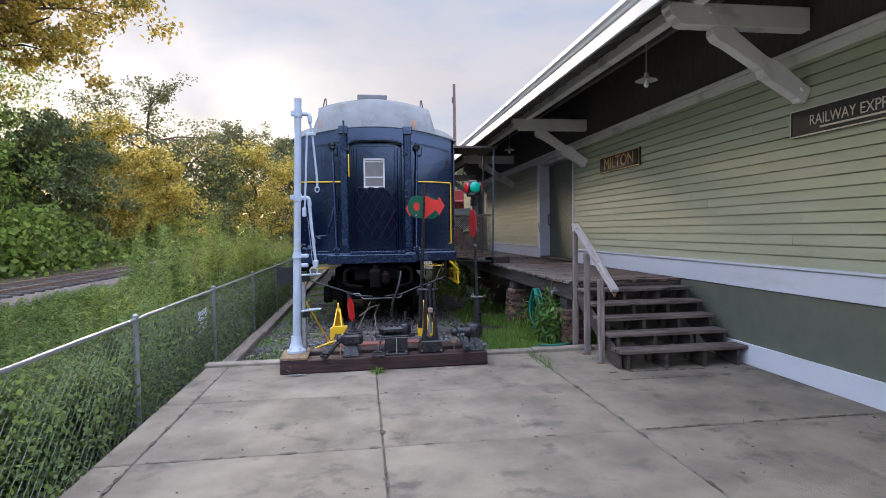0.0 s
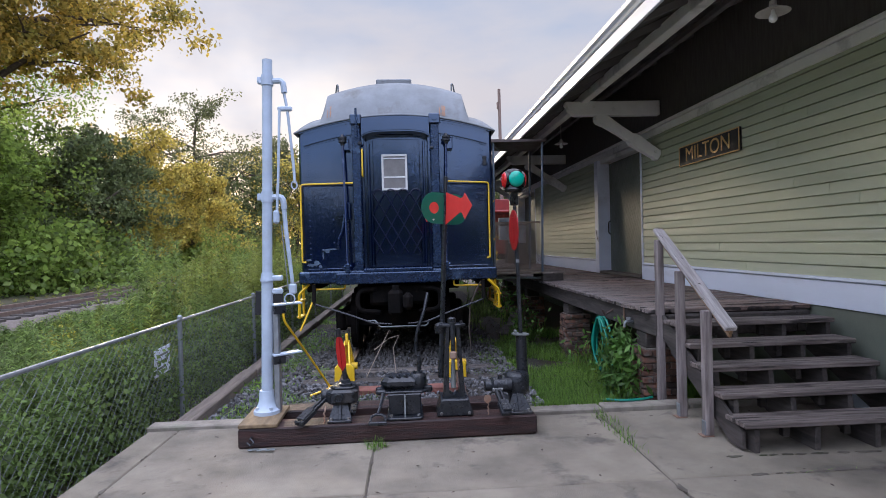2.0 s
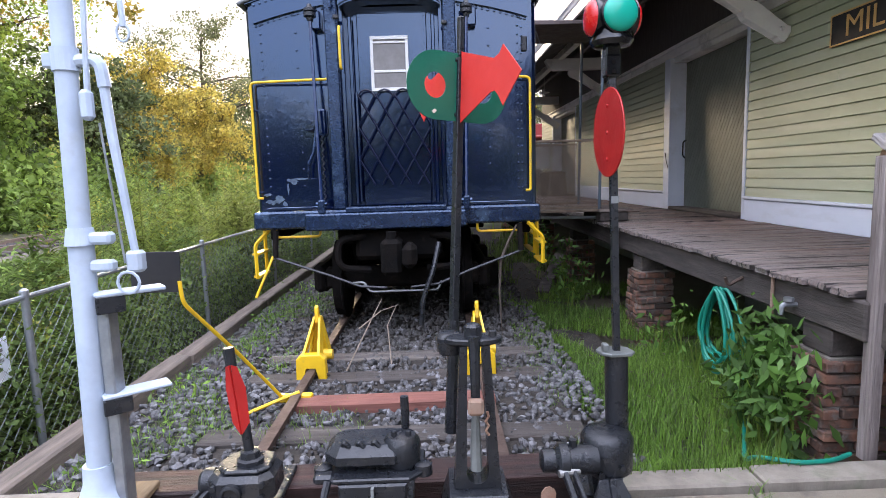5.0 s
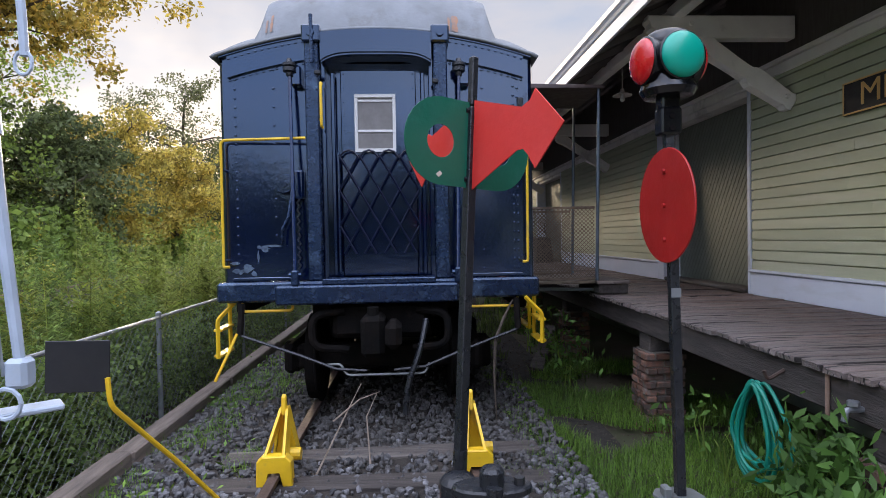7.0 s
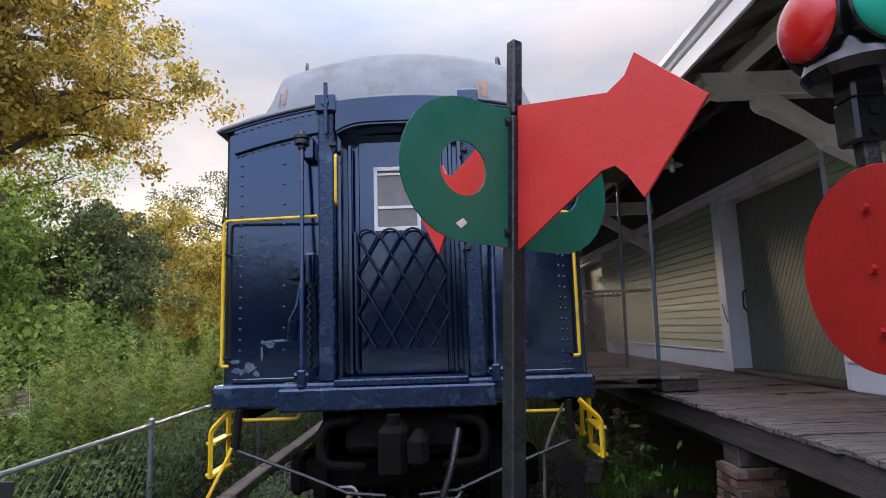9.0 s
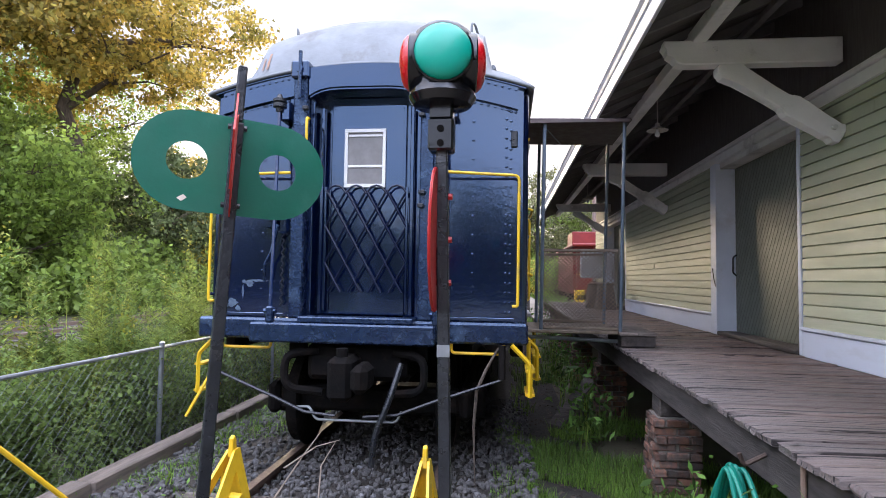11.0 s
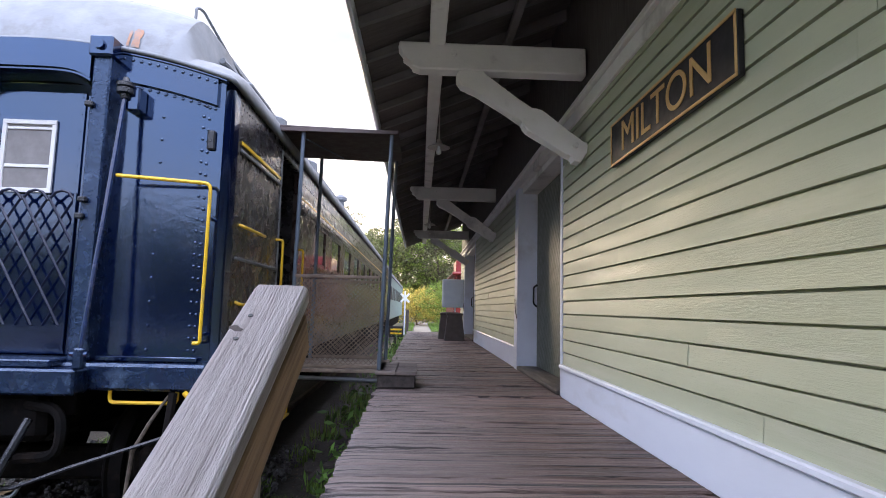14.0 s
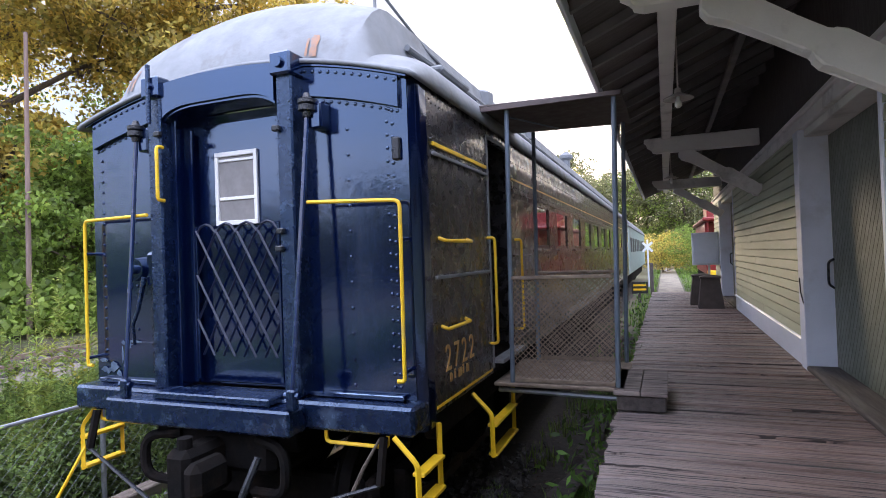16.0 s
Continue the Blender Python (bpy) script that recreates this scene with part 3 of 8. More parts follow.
REVEAL = 0.1165
rb = random.Random(5)
for a, b in SECTIONS:
    for row in range(19):
        z = 1.225 + row * REVEAL
        y = a
        while y < b - 0.01:
            ln = min(b - y, rb.uniform(2.6, 5.0))
            if b - y - ln < 0.8:
                ln = b - y
            vs, fs = board_mesh(ln - 0.003, row)
            vs = [(WALL - 0.022 + x, y + yy, min(z + zz, 3.38)) for x, yy, zz in vs]
            pydata("siding_board", vs, fs, siding_green, wall)
            y += ln


def depot_door(name, y0, y1, label):
    d = thing(name, label, "door", (WALL + 0.2, (y0 + y1) / 2, DECK), kind="structure")
    x = WALL + 0.20
    part("reveal_far", box(B(), WALL - 0.06, x + 0.05, y1, y1 + 0.22, DECK, 3.36, 0.006), trim_white, d, "pale door jamb")
    part("reveal_near", box(B(), WALL - 0.03, x + 0.05, y0 - 0.06, y0, DECK, 3.36, 0.006), trim_white, d, "pale door jamb")
    part("reveal_head", box(B(), WALL + 0.0, x + 0.05, y0, y1, 3.28, 3.355, 0.006), timber_grey_paint, d)
    part("threshold", box(B(), WALL - 0.06, x + 0.04, y0, y1, DECK + 0.001, DECK + 0.05, 0.01), beam_wood, d, "worn dark threshold")
    leaf = part("door_leaf", box(B(), x + 0.02, x + 0.055, y0, y1, DECK + 0.05, 3.28), dark_green, d)
    # diagonal boards
    w, ang = 0.075, radians(58)
    L, H, zb = y1 - y0, 3.28 - DECK - 0.05, DECK + 0.05
    s = -H
    while s < L + H:
        # board edge lines: y = s + (z) / tan, clipped to the leaf
        pts = []
        t = 1 / math.tan(ang)
        def clip(poly, f):
            out = []
            for i in range(len(poly)):
                p, q = poly[i], poly[(i + 1) % len(poly)]
                fp, fq = f(p), f(q)
                if fp >= 0:
                    out.append(p)
                if (fp >= 0) != (fq >= 0):
                    k = fp / (fp - fq)
                    out.append((p[0] + (q[0] - p[0]) * k, p[1] + (q[1] - p[1]) * k))
            return out
        ww = w / math.sin(ang) - 0.004
        poly = [(s, 0), (s + ww, 0), (s + ww + H * t, H), (s + H * t, H)]
        poly = clip(clip(poly, lambda p: p[0]), lambda p: L - p[0])
        if len(poly) >= 3:
            m = basis((x + 0.019, y1, zb), (0, -1, 0), (0, 0, 1))
            try:
                part("door_board", slab(B(), poly, 0.014, m, bev=0.003), dark_green, d)
            except ValueError:
                pass
        s += w / math.sin(ang)
    h = part("latch", tube(B(), bent([(x - 0.002, y1 - 0.06, 2.05), (x - 0.05, y1 - 0.05, 2.02), (x - 0.05, y1 - 0.04, 1.80), (x, y1 - 0.03, 1.76)], 0.03), 0.012), iron_black, d, "black iron latch")
    part("hook", tube(B(), [(WALL - 0.07, y1 + 0.12, 1.86), (WALL - 0.075, y1 + 0.06, 1.72), (WALL - 0.06, y1 + 0.02, 1.6)], 0.006, 6), iron_black, d, "hanging iron hook")
    return d


depot_door("door_1", 12.0, 14.2, "dark green freight door of diagonal boards, shut")
depot_door("door_2", 20.56, 23.28, "dark green freight door of diagonal boards, shut")

# roof with its overhang, rafters and fascia
EAVE_X, SLOPE = 2.81, 0.44
YR0, YR1 = -9.6, 25.9


def roof_z(x):
    return 3.82 + (x - EAVE_X) * SLOPE


roof = thing("depot_roof", "dark overhanging gable roof with pale fascia", "roof", (6, 8, 4), kind="structure")
m_ = basis((0, YR0, 0), (1, 0, 0), (0, 0, 1))
part("roof_deck", slab(B(), [(EAVE_X, roof_z(EAVE_X)), (9.5, roof_z(9.5)), (9.5, roof_z(9.5) + 0.1), (EAVE_X, roof_z(EAVE_X) + 0.1)], -(YR1 - YR0), m_), soffit_dark, roof, "dark soffit")
part("roof_back", slab(B(), [(9.5, roof_z(9.5)), (16.2, roof_z(EAVE_X)), (16.2, roof_z(EAVE_X) + 0.1), (9.5, roof_z(9.5) + 0.1)], -(YR1 - YR0), m_), soffit_dark, roof)
part("fascia", box(B(), EAVE_X - 0.035, EAVE_X - 0.002, YR0, YR1, 3.715, 3.86, 0.006), trim_white, roof, "pale fascia board")
part("crown_moulding", slab(B(), [(EAVE_X - 0.036, 3.865), (EAVE_X - 0.05, 3.875), (EAVE_X - 0.065, 3.90), (EAVE_X - 0.095, 3.925), (EAVE_X - 0.10, 3.975), (EAVE_X + 0.02, 3.985), (EAVE_X + 0.02, 3.93), (EAVE_X - 0.001, 3.93), (EAVE_X - 0.001, 3.865)], -(YR1 - YR0), m_), trim_white, roof, "pale crown moulding along the eave")
part("purlin", box(B(), 3.345, 3.475, YR0 + 0.2, YR1 - 0.2, 3.865, roof_z(3.345) - 0.06, 0.008), timber_grey_paint, roof, "long grey purlin")
yy = YR0 + 0.1
while yy < YR1:
    mr = basis((0, yy, 0), (1, 0, 0), (0, 0, 1))
    x1 = WALL - 0.01
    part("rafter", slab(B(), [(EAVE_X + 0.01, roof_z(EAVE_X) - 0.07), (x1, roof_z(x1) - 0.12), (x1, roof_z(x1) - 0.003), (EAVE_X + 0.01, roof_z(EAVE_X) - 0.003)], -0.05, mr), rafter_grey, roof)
    yy += 0.61
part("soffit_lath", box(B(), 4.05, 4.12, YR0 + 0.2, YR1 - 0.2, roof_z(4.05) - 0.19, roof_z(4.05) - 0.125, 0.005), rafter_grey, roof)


def bracket(y):
    b = thing("roof_bracket", "grey painted timber bracket under the eave", "bracket", (WALL - 0.02, y, 3.7), group="eave brackets")
    hw = 0.075
    # arm with a shaped nose
    arm = [(WALL - 0.03, 3.66), (WALL - 0.03, 3.89), (3.10, 3.89), (3.09, 3.84), (3.13, 3.82), (3.13, 3.76), (3.19, 3.74), (3.21, 3.68), (3.27, 3.66)]
    part("arm", slab(B(), arm, 2 * hw, basis((0, y + hw, 0), (1, 0, 0), (0, 0, 1)), bev=0.012), timber_grey_paint, b)
    # strut with bead turns, from the arm down to the wall
    p0, p1 = Vector((3.60, y, 3.675)), Vector((4.645, y, 2.985))
    d = (p1 - p0); L = d.length; d.normalize()
    nrm = Vector((-d.z, 0, d.x))
    w = 0.088
    half = [(0.0, 0.5), (0.03, 1.0), (0.09, 1.25), (0.15, 1.1), (0.21, 0.84), (L * 0.50, 0.84), (L * 0.535, 0.66), (L * 0.56, 1.05), (L * 0.60, 1.22), (L * 0.66, 1.02),
            (L - 0.13, 1.0), (L - 0.09, 0.76), (L - 0.05, 1.1), (L, 0.85)]
    prof = [(p, -w * q) for p, q in half] + [(p, w * q) for p, q in reversed(half)]
    part("strut", slab(B(), prof, 0.13, basis((p0.x, y + 0.065, p0.z), d, nrm), bev=0.01), timber_grey_paint, b)
    for q in ((3.55, 3.80), (4.56, 3.06)):
        part("bolt", cyl(B(), (q[0], y - hw - 0.018, q[1]), (q[0], y - hw + 0.01, q[1]), 0.022, 0.026, 10), timber_grey_paint, b)
    return b


for y in (-6.3, -0.45, 5.38, 11.2, 16.8, 22.6):
    bracket(y)


def eave_lamp(y, z):
    l = thing("eave_lamp", "hanging lamp with small enamel shade and bare bulb", "lamp", (3.49, y, z), group="eave lamps")
    zt = roof_z(3.49) - 0.06
    part("rod", cyl(B(), (3.49, y, z + 0.10), (3.49, y, zt), 0.007, n=8), lamp_enamel, l)
    part("shade", lathe(B(), [(0.025, 0.10), (0.03, 0.06), (0.06, 0.045), (0.125, 0.015), (0.128, 0.008), (0.06, 0.03), (0.02, 0.04)], 24, pose(3.49, y, z)), lamp_enamel, l, smooth=True)
    part("bulb", lathe(B(), [(0.014, 0.03), (0.018, 0.0), (0.033, -0.03), (0.03, -0.055), (0.012, -0.07)], 14, pose(3.49, y, z)), bulb_white, l, "unlit white bulb", smooth=True)


for y, z in ((-0.2, 3.42), (6.5, 3.42), (12.9, 3.50), (18.9, 3.5)):
    eave_lamp(y, z)

# deck: planks on beams and brick piers
deck = thing("platform_deck", "weathered brown plank platform on brick piers", "platform", (3.8, 16, 0), kind="structure")
part("edge_beam", box(B(), EDGE + 0.02, EDGE + 0.14, 7.66, 25.6, 0.66, 0.875, 0.012), beam_wood, deck, "dark edge beam")
part("edge_beam", box(B(), 4.45, 4.6, 7.66, 25.6, 0.66, 0.875, 0.012), beam_wood, deck)
part("end_beam", box(B(), EDGE + 0.145, 4.44, 7.64, 7.74, 0.66, 0.872, 0.012), beam_wood, deck)
for y in (8.06, 11.05, 14.1, 17.2, 20.2, 23.2):
    part("cross_beam", box(B(), EDGE + 0.145, 4.44, y - 0.08, y + 0.08, 0.64, 0.86, 0.01), beam_wood, deck)

# ---- steps up to the deck ----
stair = thing("wooden_steps", "weathered grey plank steps beside the depot wall", "stairs", (3.8, 7.0, 0))
TREADS = [(6.36, 0.235), (6.64, 0.383), (6.92, 0.537), (7.18, 0.690), (7.44, 0.845)]   # centre y, top z
for i, (y, z) in enumerate(TREADS):
    x0, x1 = 3.015, 4.57 + (0.06 if i == 0 else 0)
    for k in range(2):
        part("tread", box(B(), x0 - 0.015 * (i == 1), x1, y - 0.15 + k * 0.142, y - 0.012 + k * 0.142, z - 0.042, z - 0.002 * k, 0.007), step_wood, stair)
def stringer(x):
    pts = [(6.24, 0.0), (6.24, 0.18)]
    for (y, z) in TREADS:
        pts += [(y - 0.12, z - 0.045), (y + 0.14, z - 0.045)]
    pts += [(7.60, 0.68), (7.60, 0.5), (6.55, 0.0)]
    clean = [pts[0]]
    for p in pts[1:]:
        if abs(p[0] - clean[-1][0]) + abs(p[1] - clean[-1][1]) > 0.02:
            clean.append(p)
    part("stringer", slab(B(), clean, 0.045, basis((x, 0, 0), (0, 1, 0), (0, 0, 1)), bev=0.003), beam_wood, stair, "dark notched stringer")
for x in (3.10, 3.58, 4.06, 4.50):
    stringer(x)
part("outer_stringer", slab(B(), [(7.62, 0.88), (7.62, 0.65), (6.45, 0.02), (6.28, 0.02), (6.28, 0.15)], 0.028, basis((3.03, 0, 0), (0, 1, 0), (0, 0, 1)), bev=0.003), beam_wood, stair, "dark outer stringer board")
for i, (y, z) in enumerate(TREADS):
    for x in (3.45, 3.95):
        part("cleat", box(B(), x - 0.03, x + 0.03, y + 0.02, y + 0.07, max(0, z - 0.17), z - 0.044, 0.004), beam_wood, stair)
railing = thing("stair_handrail", "weathered timber handrail with three posts at the steps", "handrail", (3.04, 7.1, 0))
P_TOP, P_LOW = Vector((3.045, 7.77, 1.715)), Vector((2.965, 6.40, 0.905))
dr = (P_LOW - P_TOP).normalized()
for y, name in ((7.66, "post"), (7.17, "post"), (6.66, "post")):
    zt = P_TOP.z + (y - P_TOP.y) * (P_LOW.z - P_TOP.z) / (P_LOW.y - P_TOP.y) - 0.02
    pc = P_TOP.x + (y - P_TOP.y) * (P_LOW.x - P_TOP.x) / (P_LOW.y - P_TOP.y) - 0.012
    post = part(name, box(B(), pc - 0.033, pc + 0.033, y - 0.038, y + 0.038, 0.012, zt, 0.006), rail_wood, railing)
    if y < 7.5:
        part("post_bracket", box(B(), pc - 0.042, pc - 0.0335, y - 0.030, y + 0.030, 0.012, 0.13, 0.002), galv, post, "galvanised post shoe")
        part("bracket_foot", box(B(), pc - 0.07, pc + 0.03, y - 0.045, y + 0.045, 0.003, 0.011, 0.002), rust, post, "rusty foot plate")
nrm = Vector((0, -dr.z, dr.y)) * -1
if nrm.z < 0:
    nrm = -nrm
L = (P_LOW - P_TOP).length
mh = basis(P_TOP, (1, 0, 0), dr)
up_ = 1 if Vector((1, 0, 0)).cross(dr).z > 0 else -1
for nm, lab, (a0, a1, b0, b1, c0, c1) in (("handrail", "pale split handrail board", (-0.030, 0.070, 0, L, 0.0, 0.042)), ("side_rail", "board under the handrail", (0.040, 0.068, 0.02, L - 0.03, -0.095, -0.004))):
    c0, c1 = sorted((c0 * up_, c1 * up_))
    rl = part(nm, box(B(), a0, a1, b0, b1, c0, c1, 0.008), hand_wood if nm == "handrail" else side_wood, railing, lab)
    rl.matrix_basis = mh
for t_ in (0.12, 0.19, 0.55, 0.62, 0.97, 1.03, 1.4):
    q = P_TOP + dr * t_ + nrm * 0.042
    part("nail_head", cyl(B(), q, q + nrm * 0.002, 0.0045, n=8), iron_black, railing)
kr = random.Random(3)
for t_, u_ in ((0.16, -0.01), (0.58, 0.05), (1.0, 0.045), (1.22, -0.02)):
    q = P_TOP + dr * t_ + nrm * 0.0425 + Vector((u_, 0, 0))
    part("knot", slab(B(), [(0.014 * math.cos(a) * kr.uniform(0.7, 1.1), 0.008 * math.sin(a) * kr.uniform(0.7, 1.1)) for a in [k * math.pi / 6 for k in range(12)]], 0.0012, basis(q, (0.9, 0.4 * dr.y, 0.4 * dr.z), dr)), beam_wood, railing, "dark knot in the board")

# ---- parked coach ----
CX, HW, FACE, CAR_END = 0.355, 1.50, 10.90, 33.2
XL, XR = CX - HW, CX + HW
SILL_B, SILL_T, EAVE = 1.09, 1.28, 3.40
coach = thing("railway_coach", "navy and dark brown heavyweight railway coach with silver roof, parked", "rail car", (CX, 20, RAIL_TOP))


def arch(u, z0, rise):
    """Height of the end arch at u from -1 to 1."""
    return z0 + rise * (1 - u * u)


def arch_plate(bm, x0, x1, zlow, zhigh, y0, y1, n=16):
    """A plate between two height functions of x."""
    vs = []
    for i in range(n + 1):
        x = x0 + (x1 - x0) * i / n
        vs.append([bm.verts.new(p) for p in ((x, y0, zlow(x)), (x, y0, zhigh(x)), (x, y1, zhigh(x)), (x, y1, zlow(x)))])
    for a, b in zip(vs, vs[1:]):
        for k in range(4):
            bm.faces.new((a[k], b[k], b[(k + 1) % 4], a[(k + 1) % 4]))
    bm.faces.new(vs[0]); bm.faces.new(vs[-1][::-1])
    return bm


top_of = lambda x: arch((x - CX) / HW, EAVE, 0.25)
POST_L, POST_R = CX - 0.595, CX + 0.595
# end panels beside the doorway
part("end_panel", arch_plate(B(), XL + 0.05, POST_L, lambda x: SILL_T, lambda x: top_of(x) - 0.01, FACE, FACE + 0.04), navy, coach, "riveted navy end panel")
part("end_panel", arch_plate(B(), POST_R, XR - 0.05, lambda x: SILL_T, lambda x: top_of(x) - 0.01, FACE, FACE + 0.04), navy, coach, "riveted navy end panel")
# curved corner posts
for sx in (-1, 1):
    bm = B()
    cxn = CX + sx * (HW - 0.10)
    ring = [(cxn + sx * 0.10 * math.sin(a), FACE + 0.10 - 0.10 * math.cos(a)) for a in [i * math.pi / 16 for i in range(9)]] + [(CX + sx * HW, FACE + 0.20), (CX + sx * (HW - 0.04), FACE + 0.2), (cxn, FACE + 0.05)]
    lo = [bm.verts.new((x, y, SILL_B - 0.02)) for x, y in ring]
    hi = [bm.verts.new((x, y, EAVE + 0.02)) for x, y in ring]
    bm.faces.new(lo); bm.faces.new(hi)
    for i in range(len(ring)):
        bm.faces.new((lo[i], lo[(i + 1) % len(ring)], hi[(i + 1) % len(ring)], hi[i]))
    bmesh.ops.recalc_face_normals(bm, faces=bm.faces)
    part("corner_post", bm, navy, coach, smooth=True)
# letter band under the roof arch, proud of the panels
part("arch_band", arch_plate(B(), XL + 0.10, POST_L - 0.01, lambda x: top_of(x) - 0.24, lambda x: top_of(x) - 0.04, FACE - 0.035, FACE - 0.001), navy, coach, "raised band under the roof")
part("arch_band", arch_plate(B(), POST_R + 0.01, XR - 0.10, lambda x: top_of(x) - 0.24, lambda x: top_of(x) - 0.04, FACE - 0.035, FACE - 0.001), navy, coach, "raised band under the roof")
part("arch_lip", arch_plate(B(), XL + 0.03, XR - 0.03, lambda x: top_of(x) - 0.035, lambda x: top_of(x) + 0.005, FACE - 0.05, FACE + 0.02, 28), navy, coach, smooth=False)
hd = lambda x: 3.40 - 0.10 * abs((x - CX) / 0.54) ** 5
part("door_header", arch_plate(B(), POST_L + 0.08, POST_R - 0.08, hd, lambda x: top_of(x) - 0.04, FACE - 0.15, FACE - 0.06, 20), navy, coach, "arched header over the end door")
part("header_soffit", arch_plate(B(), POST_L + 0.085, POST_R - 0.085, lambda x: hd(x) - 0.02, lambda x: hd(x) - 0.002, FACE - 0.13, FACE + 0.16, 20), navy, coach)
for px in (POST_L, POST_R):
    pst = part("door_post", box(B(), px - 0.065, px + 0.065, FACE - 0.15, FACE + 0.02, SILL_T - 0.0, top_of(px) - 0.02, 0.012), navy_worn, coach, "heavy riveted door post")
    part("post_cap", box(B(), px - 0.085, px + 0.085, FACE - 0.19, FACE + 0.0, top_of(px) - 0.13, top_of(px) + 0.03, 0.015), navy, pst)
    part("cap_bolt", cyl(B(), (px, FACE - 0.215, top_of(px) - 0.05), (px, FACE - 0.185, top_of(px) - 0.05), 0.035, 0.04, 12), navy, pst)
    sgn = 1 if px < CX else -1
    part("door_jamb", box(B(), px + sgn * 0.066 if sgn > 0 else px - 0.11, px + 0.11 if sgn > 0 else px - 0.066, FACE - 0.05, FACE + 0.17, SILL_T, 3.36, 0.006), navy, coach)
    part("curtain_rail", box(B(), px + sgn * 0.165 - 0.02, px + sgn * 0.165 + 0.02, FACE + 0.03, FACE + 0.075, SILL_T + 0.03, 3.26, 0.008), navy, coach)
dl, dr_ = POST_L + 0.20, POST_R - 0.20
door = part("end_door", box(B(), POST_L + 0.11, POST_R - 0.11, FACE + 0.13, FACE + 0.165, SILL_T, 3.37), navy, coach, "navy end door")
part("door_skin", box(B(), dl + 0.03, dr_ - 0.03, FACE + 0.10, FACE + 0.129, SILL_T + 0.02, 3.30, 0.008), navy, door)
wx0, wx1, wz0, wz1 = 0.122, 0.522, 2.503, 3.065
for a in ((wx0, wx1, wz0, wz0 + 0.035), (wx0, wx1, wz1 - 0.035, wz1), (wx0, wx0 + 0.032, wz0 + 0.035, wz1 - 0.035), (wx1 - 0.032, wx1, wz0 + 0.035, wz1 - 0.035)):
    part("window_frame", box(B(), a[0], a[1], FACE + 0.078, FACE + 0.099, a[2], a[3], 0.003), win_frame, door, "white window frame")
part("sash_bar", box(B(), wx0 + 0.034, wx1 - 0.034, FACE + 0.084, FACE + 0.098, 2.695, 2.72, 0.002), win_frame, door)
part("sash_rail", box(B(), wx0 + 0.034, wx1 - 0.034, FACE + 0.084, FACE + 0.098, wz1 - 0.075, wz1 - 0.055, 0.002), win_frame, door)
part("screen", box(B(), wx0 + 0.03, wx1 - 0.03, FACE + 0.0935, FACE + 0.0985, wz0 + 0.03, wz1 - 0.03), blind, door, "grey screened pane")
# end sill and buffer beam
sill = part("end_sill", box(B(), XL + 0.0, XR - 0.0, FACE - 0.17, FACE + 0.1, SILL_B, SILL_T - 0.005, 0.02), navy_worn, coach, "worn navy end sill")
part("buffer_plate", box(B(), POST_L - 0.33, POST_R + 0.12, FACE - 0.36, FACE - 0.171, SILL_B - 0.01, SILL_T - 0.03, 0.015), navy_worn, coach, "worn buffer plate")
part("buffer_step", box(B(), POST_L + 0.08, POST_R - 0.08, FACE - 0.30, FACE - 0.10, SILL_T - 0.029, SILL_T + 0.025, 0.01), navy_worn, coach)
part("sill_lip", box(B(), XL + 0.12, POST_L - 0.07, FACE - 0.05, FACE - 0.002, SILL_T + 0.0, SILL_T + 0.035, 0.006), navy, coach)
part("sill_lip", box(B(), POST_R + 0.07, XR - 0.12, FACE - 0.05, FACE - 0.002, SILL_T + 0.0, SILL_T + 0.035, 0.006), navy, coach)


def rivet_line(bm, p, q, step=0.075, r=0.0145, n=(0, -1, 0)):
    p, q, n = Vector(p), Vector(q), Vector(n)
    L = (q - p).length
    k = max(1, int(L / step))
    u, w = ring_frame(n)
    for i in range(k + 1):
        c = p + (q - p) * (i / k)
        base = [bm.verts.new(c + (u * math.cos(a) + w * math.sin(a)) * r) for a in [j * math.pi / 3 for j in range(6)]]
        mid = [bm.verts.new(c + n * r * 0.55 + (u * math.cos(a) + w * math.sin(a)) * r * 0.72) for a in [j * math.pi / 3 for j in range(6)]]
        tip = bm.verts.new(c + n * r * 0.85)
        for j in range(6):
            bm.faces.new((base[j], base[(j + 1) % 6], mid[(j + 1) % 6], mid[j]))
            bm.faces.new((mid[j], mid[(j + 1) % 6], tip))


bm = B()
for x in (XL + 0.16, CX - 0.98, CX + 1.0, XR - 0.16):
    rivet_line(bm, (x, FACE, SILL_T + 0.08), (x, FACE, top_of(x) - 0.27), 0.085 if abs(x - CX) > 1.2 else 0.16)
rivet_line(bm, (XR - 0.20, FACE, SILL_T + 0.08), (XR - 0.20, FACE, 3.2), 0.085)
for sgn in (-1, 1):
    a, b = (XL + 0.12, POST_L - 0.1) if sgn < 0 else (POST_R + 0.1, XR - 0.12)
    k = 11
    for i in range(k + 1):
        x = a + (b - a) * i / k
        rivet_line(bm, (x, FACE, top_of(x) - 0.265), (x + 0.001, FACE, top_of(x) - 0.265), 1)
        rivet_line(bm, (x, FACE - 0.035, top_of(x) - 0.07), (x + 0.001, FACE - 0.035, top_of(x) - 0.07), 1)
    rivet_line(bm, (a, FACE - 0.05, SILL_T + 0.018), (b, FACE - 0.05, SILL_T + 0.018), 0.07, 0.008)
for px in (POST_L, POST_R):
    for s in (-0.045, 0.045):
        rivet_line(bm, (px + s, FACE - 0.15, SILL_T + 0.06), (px + s, FACE - 0.15, 3.3), 0.12, 0.008)
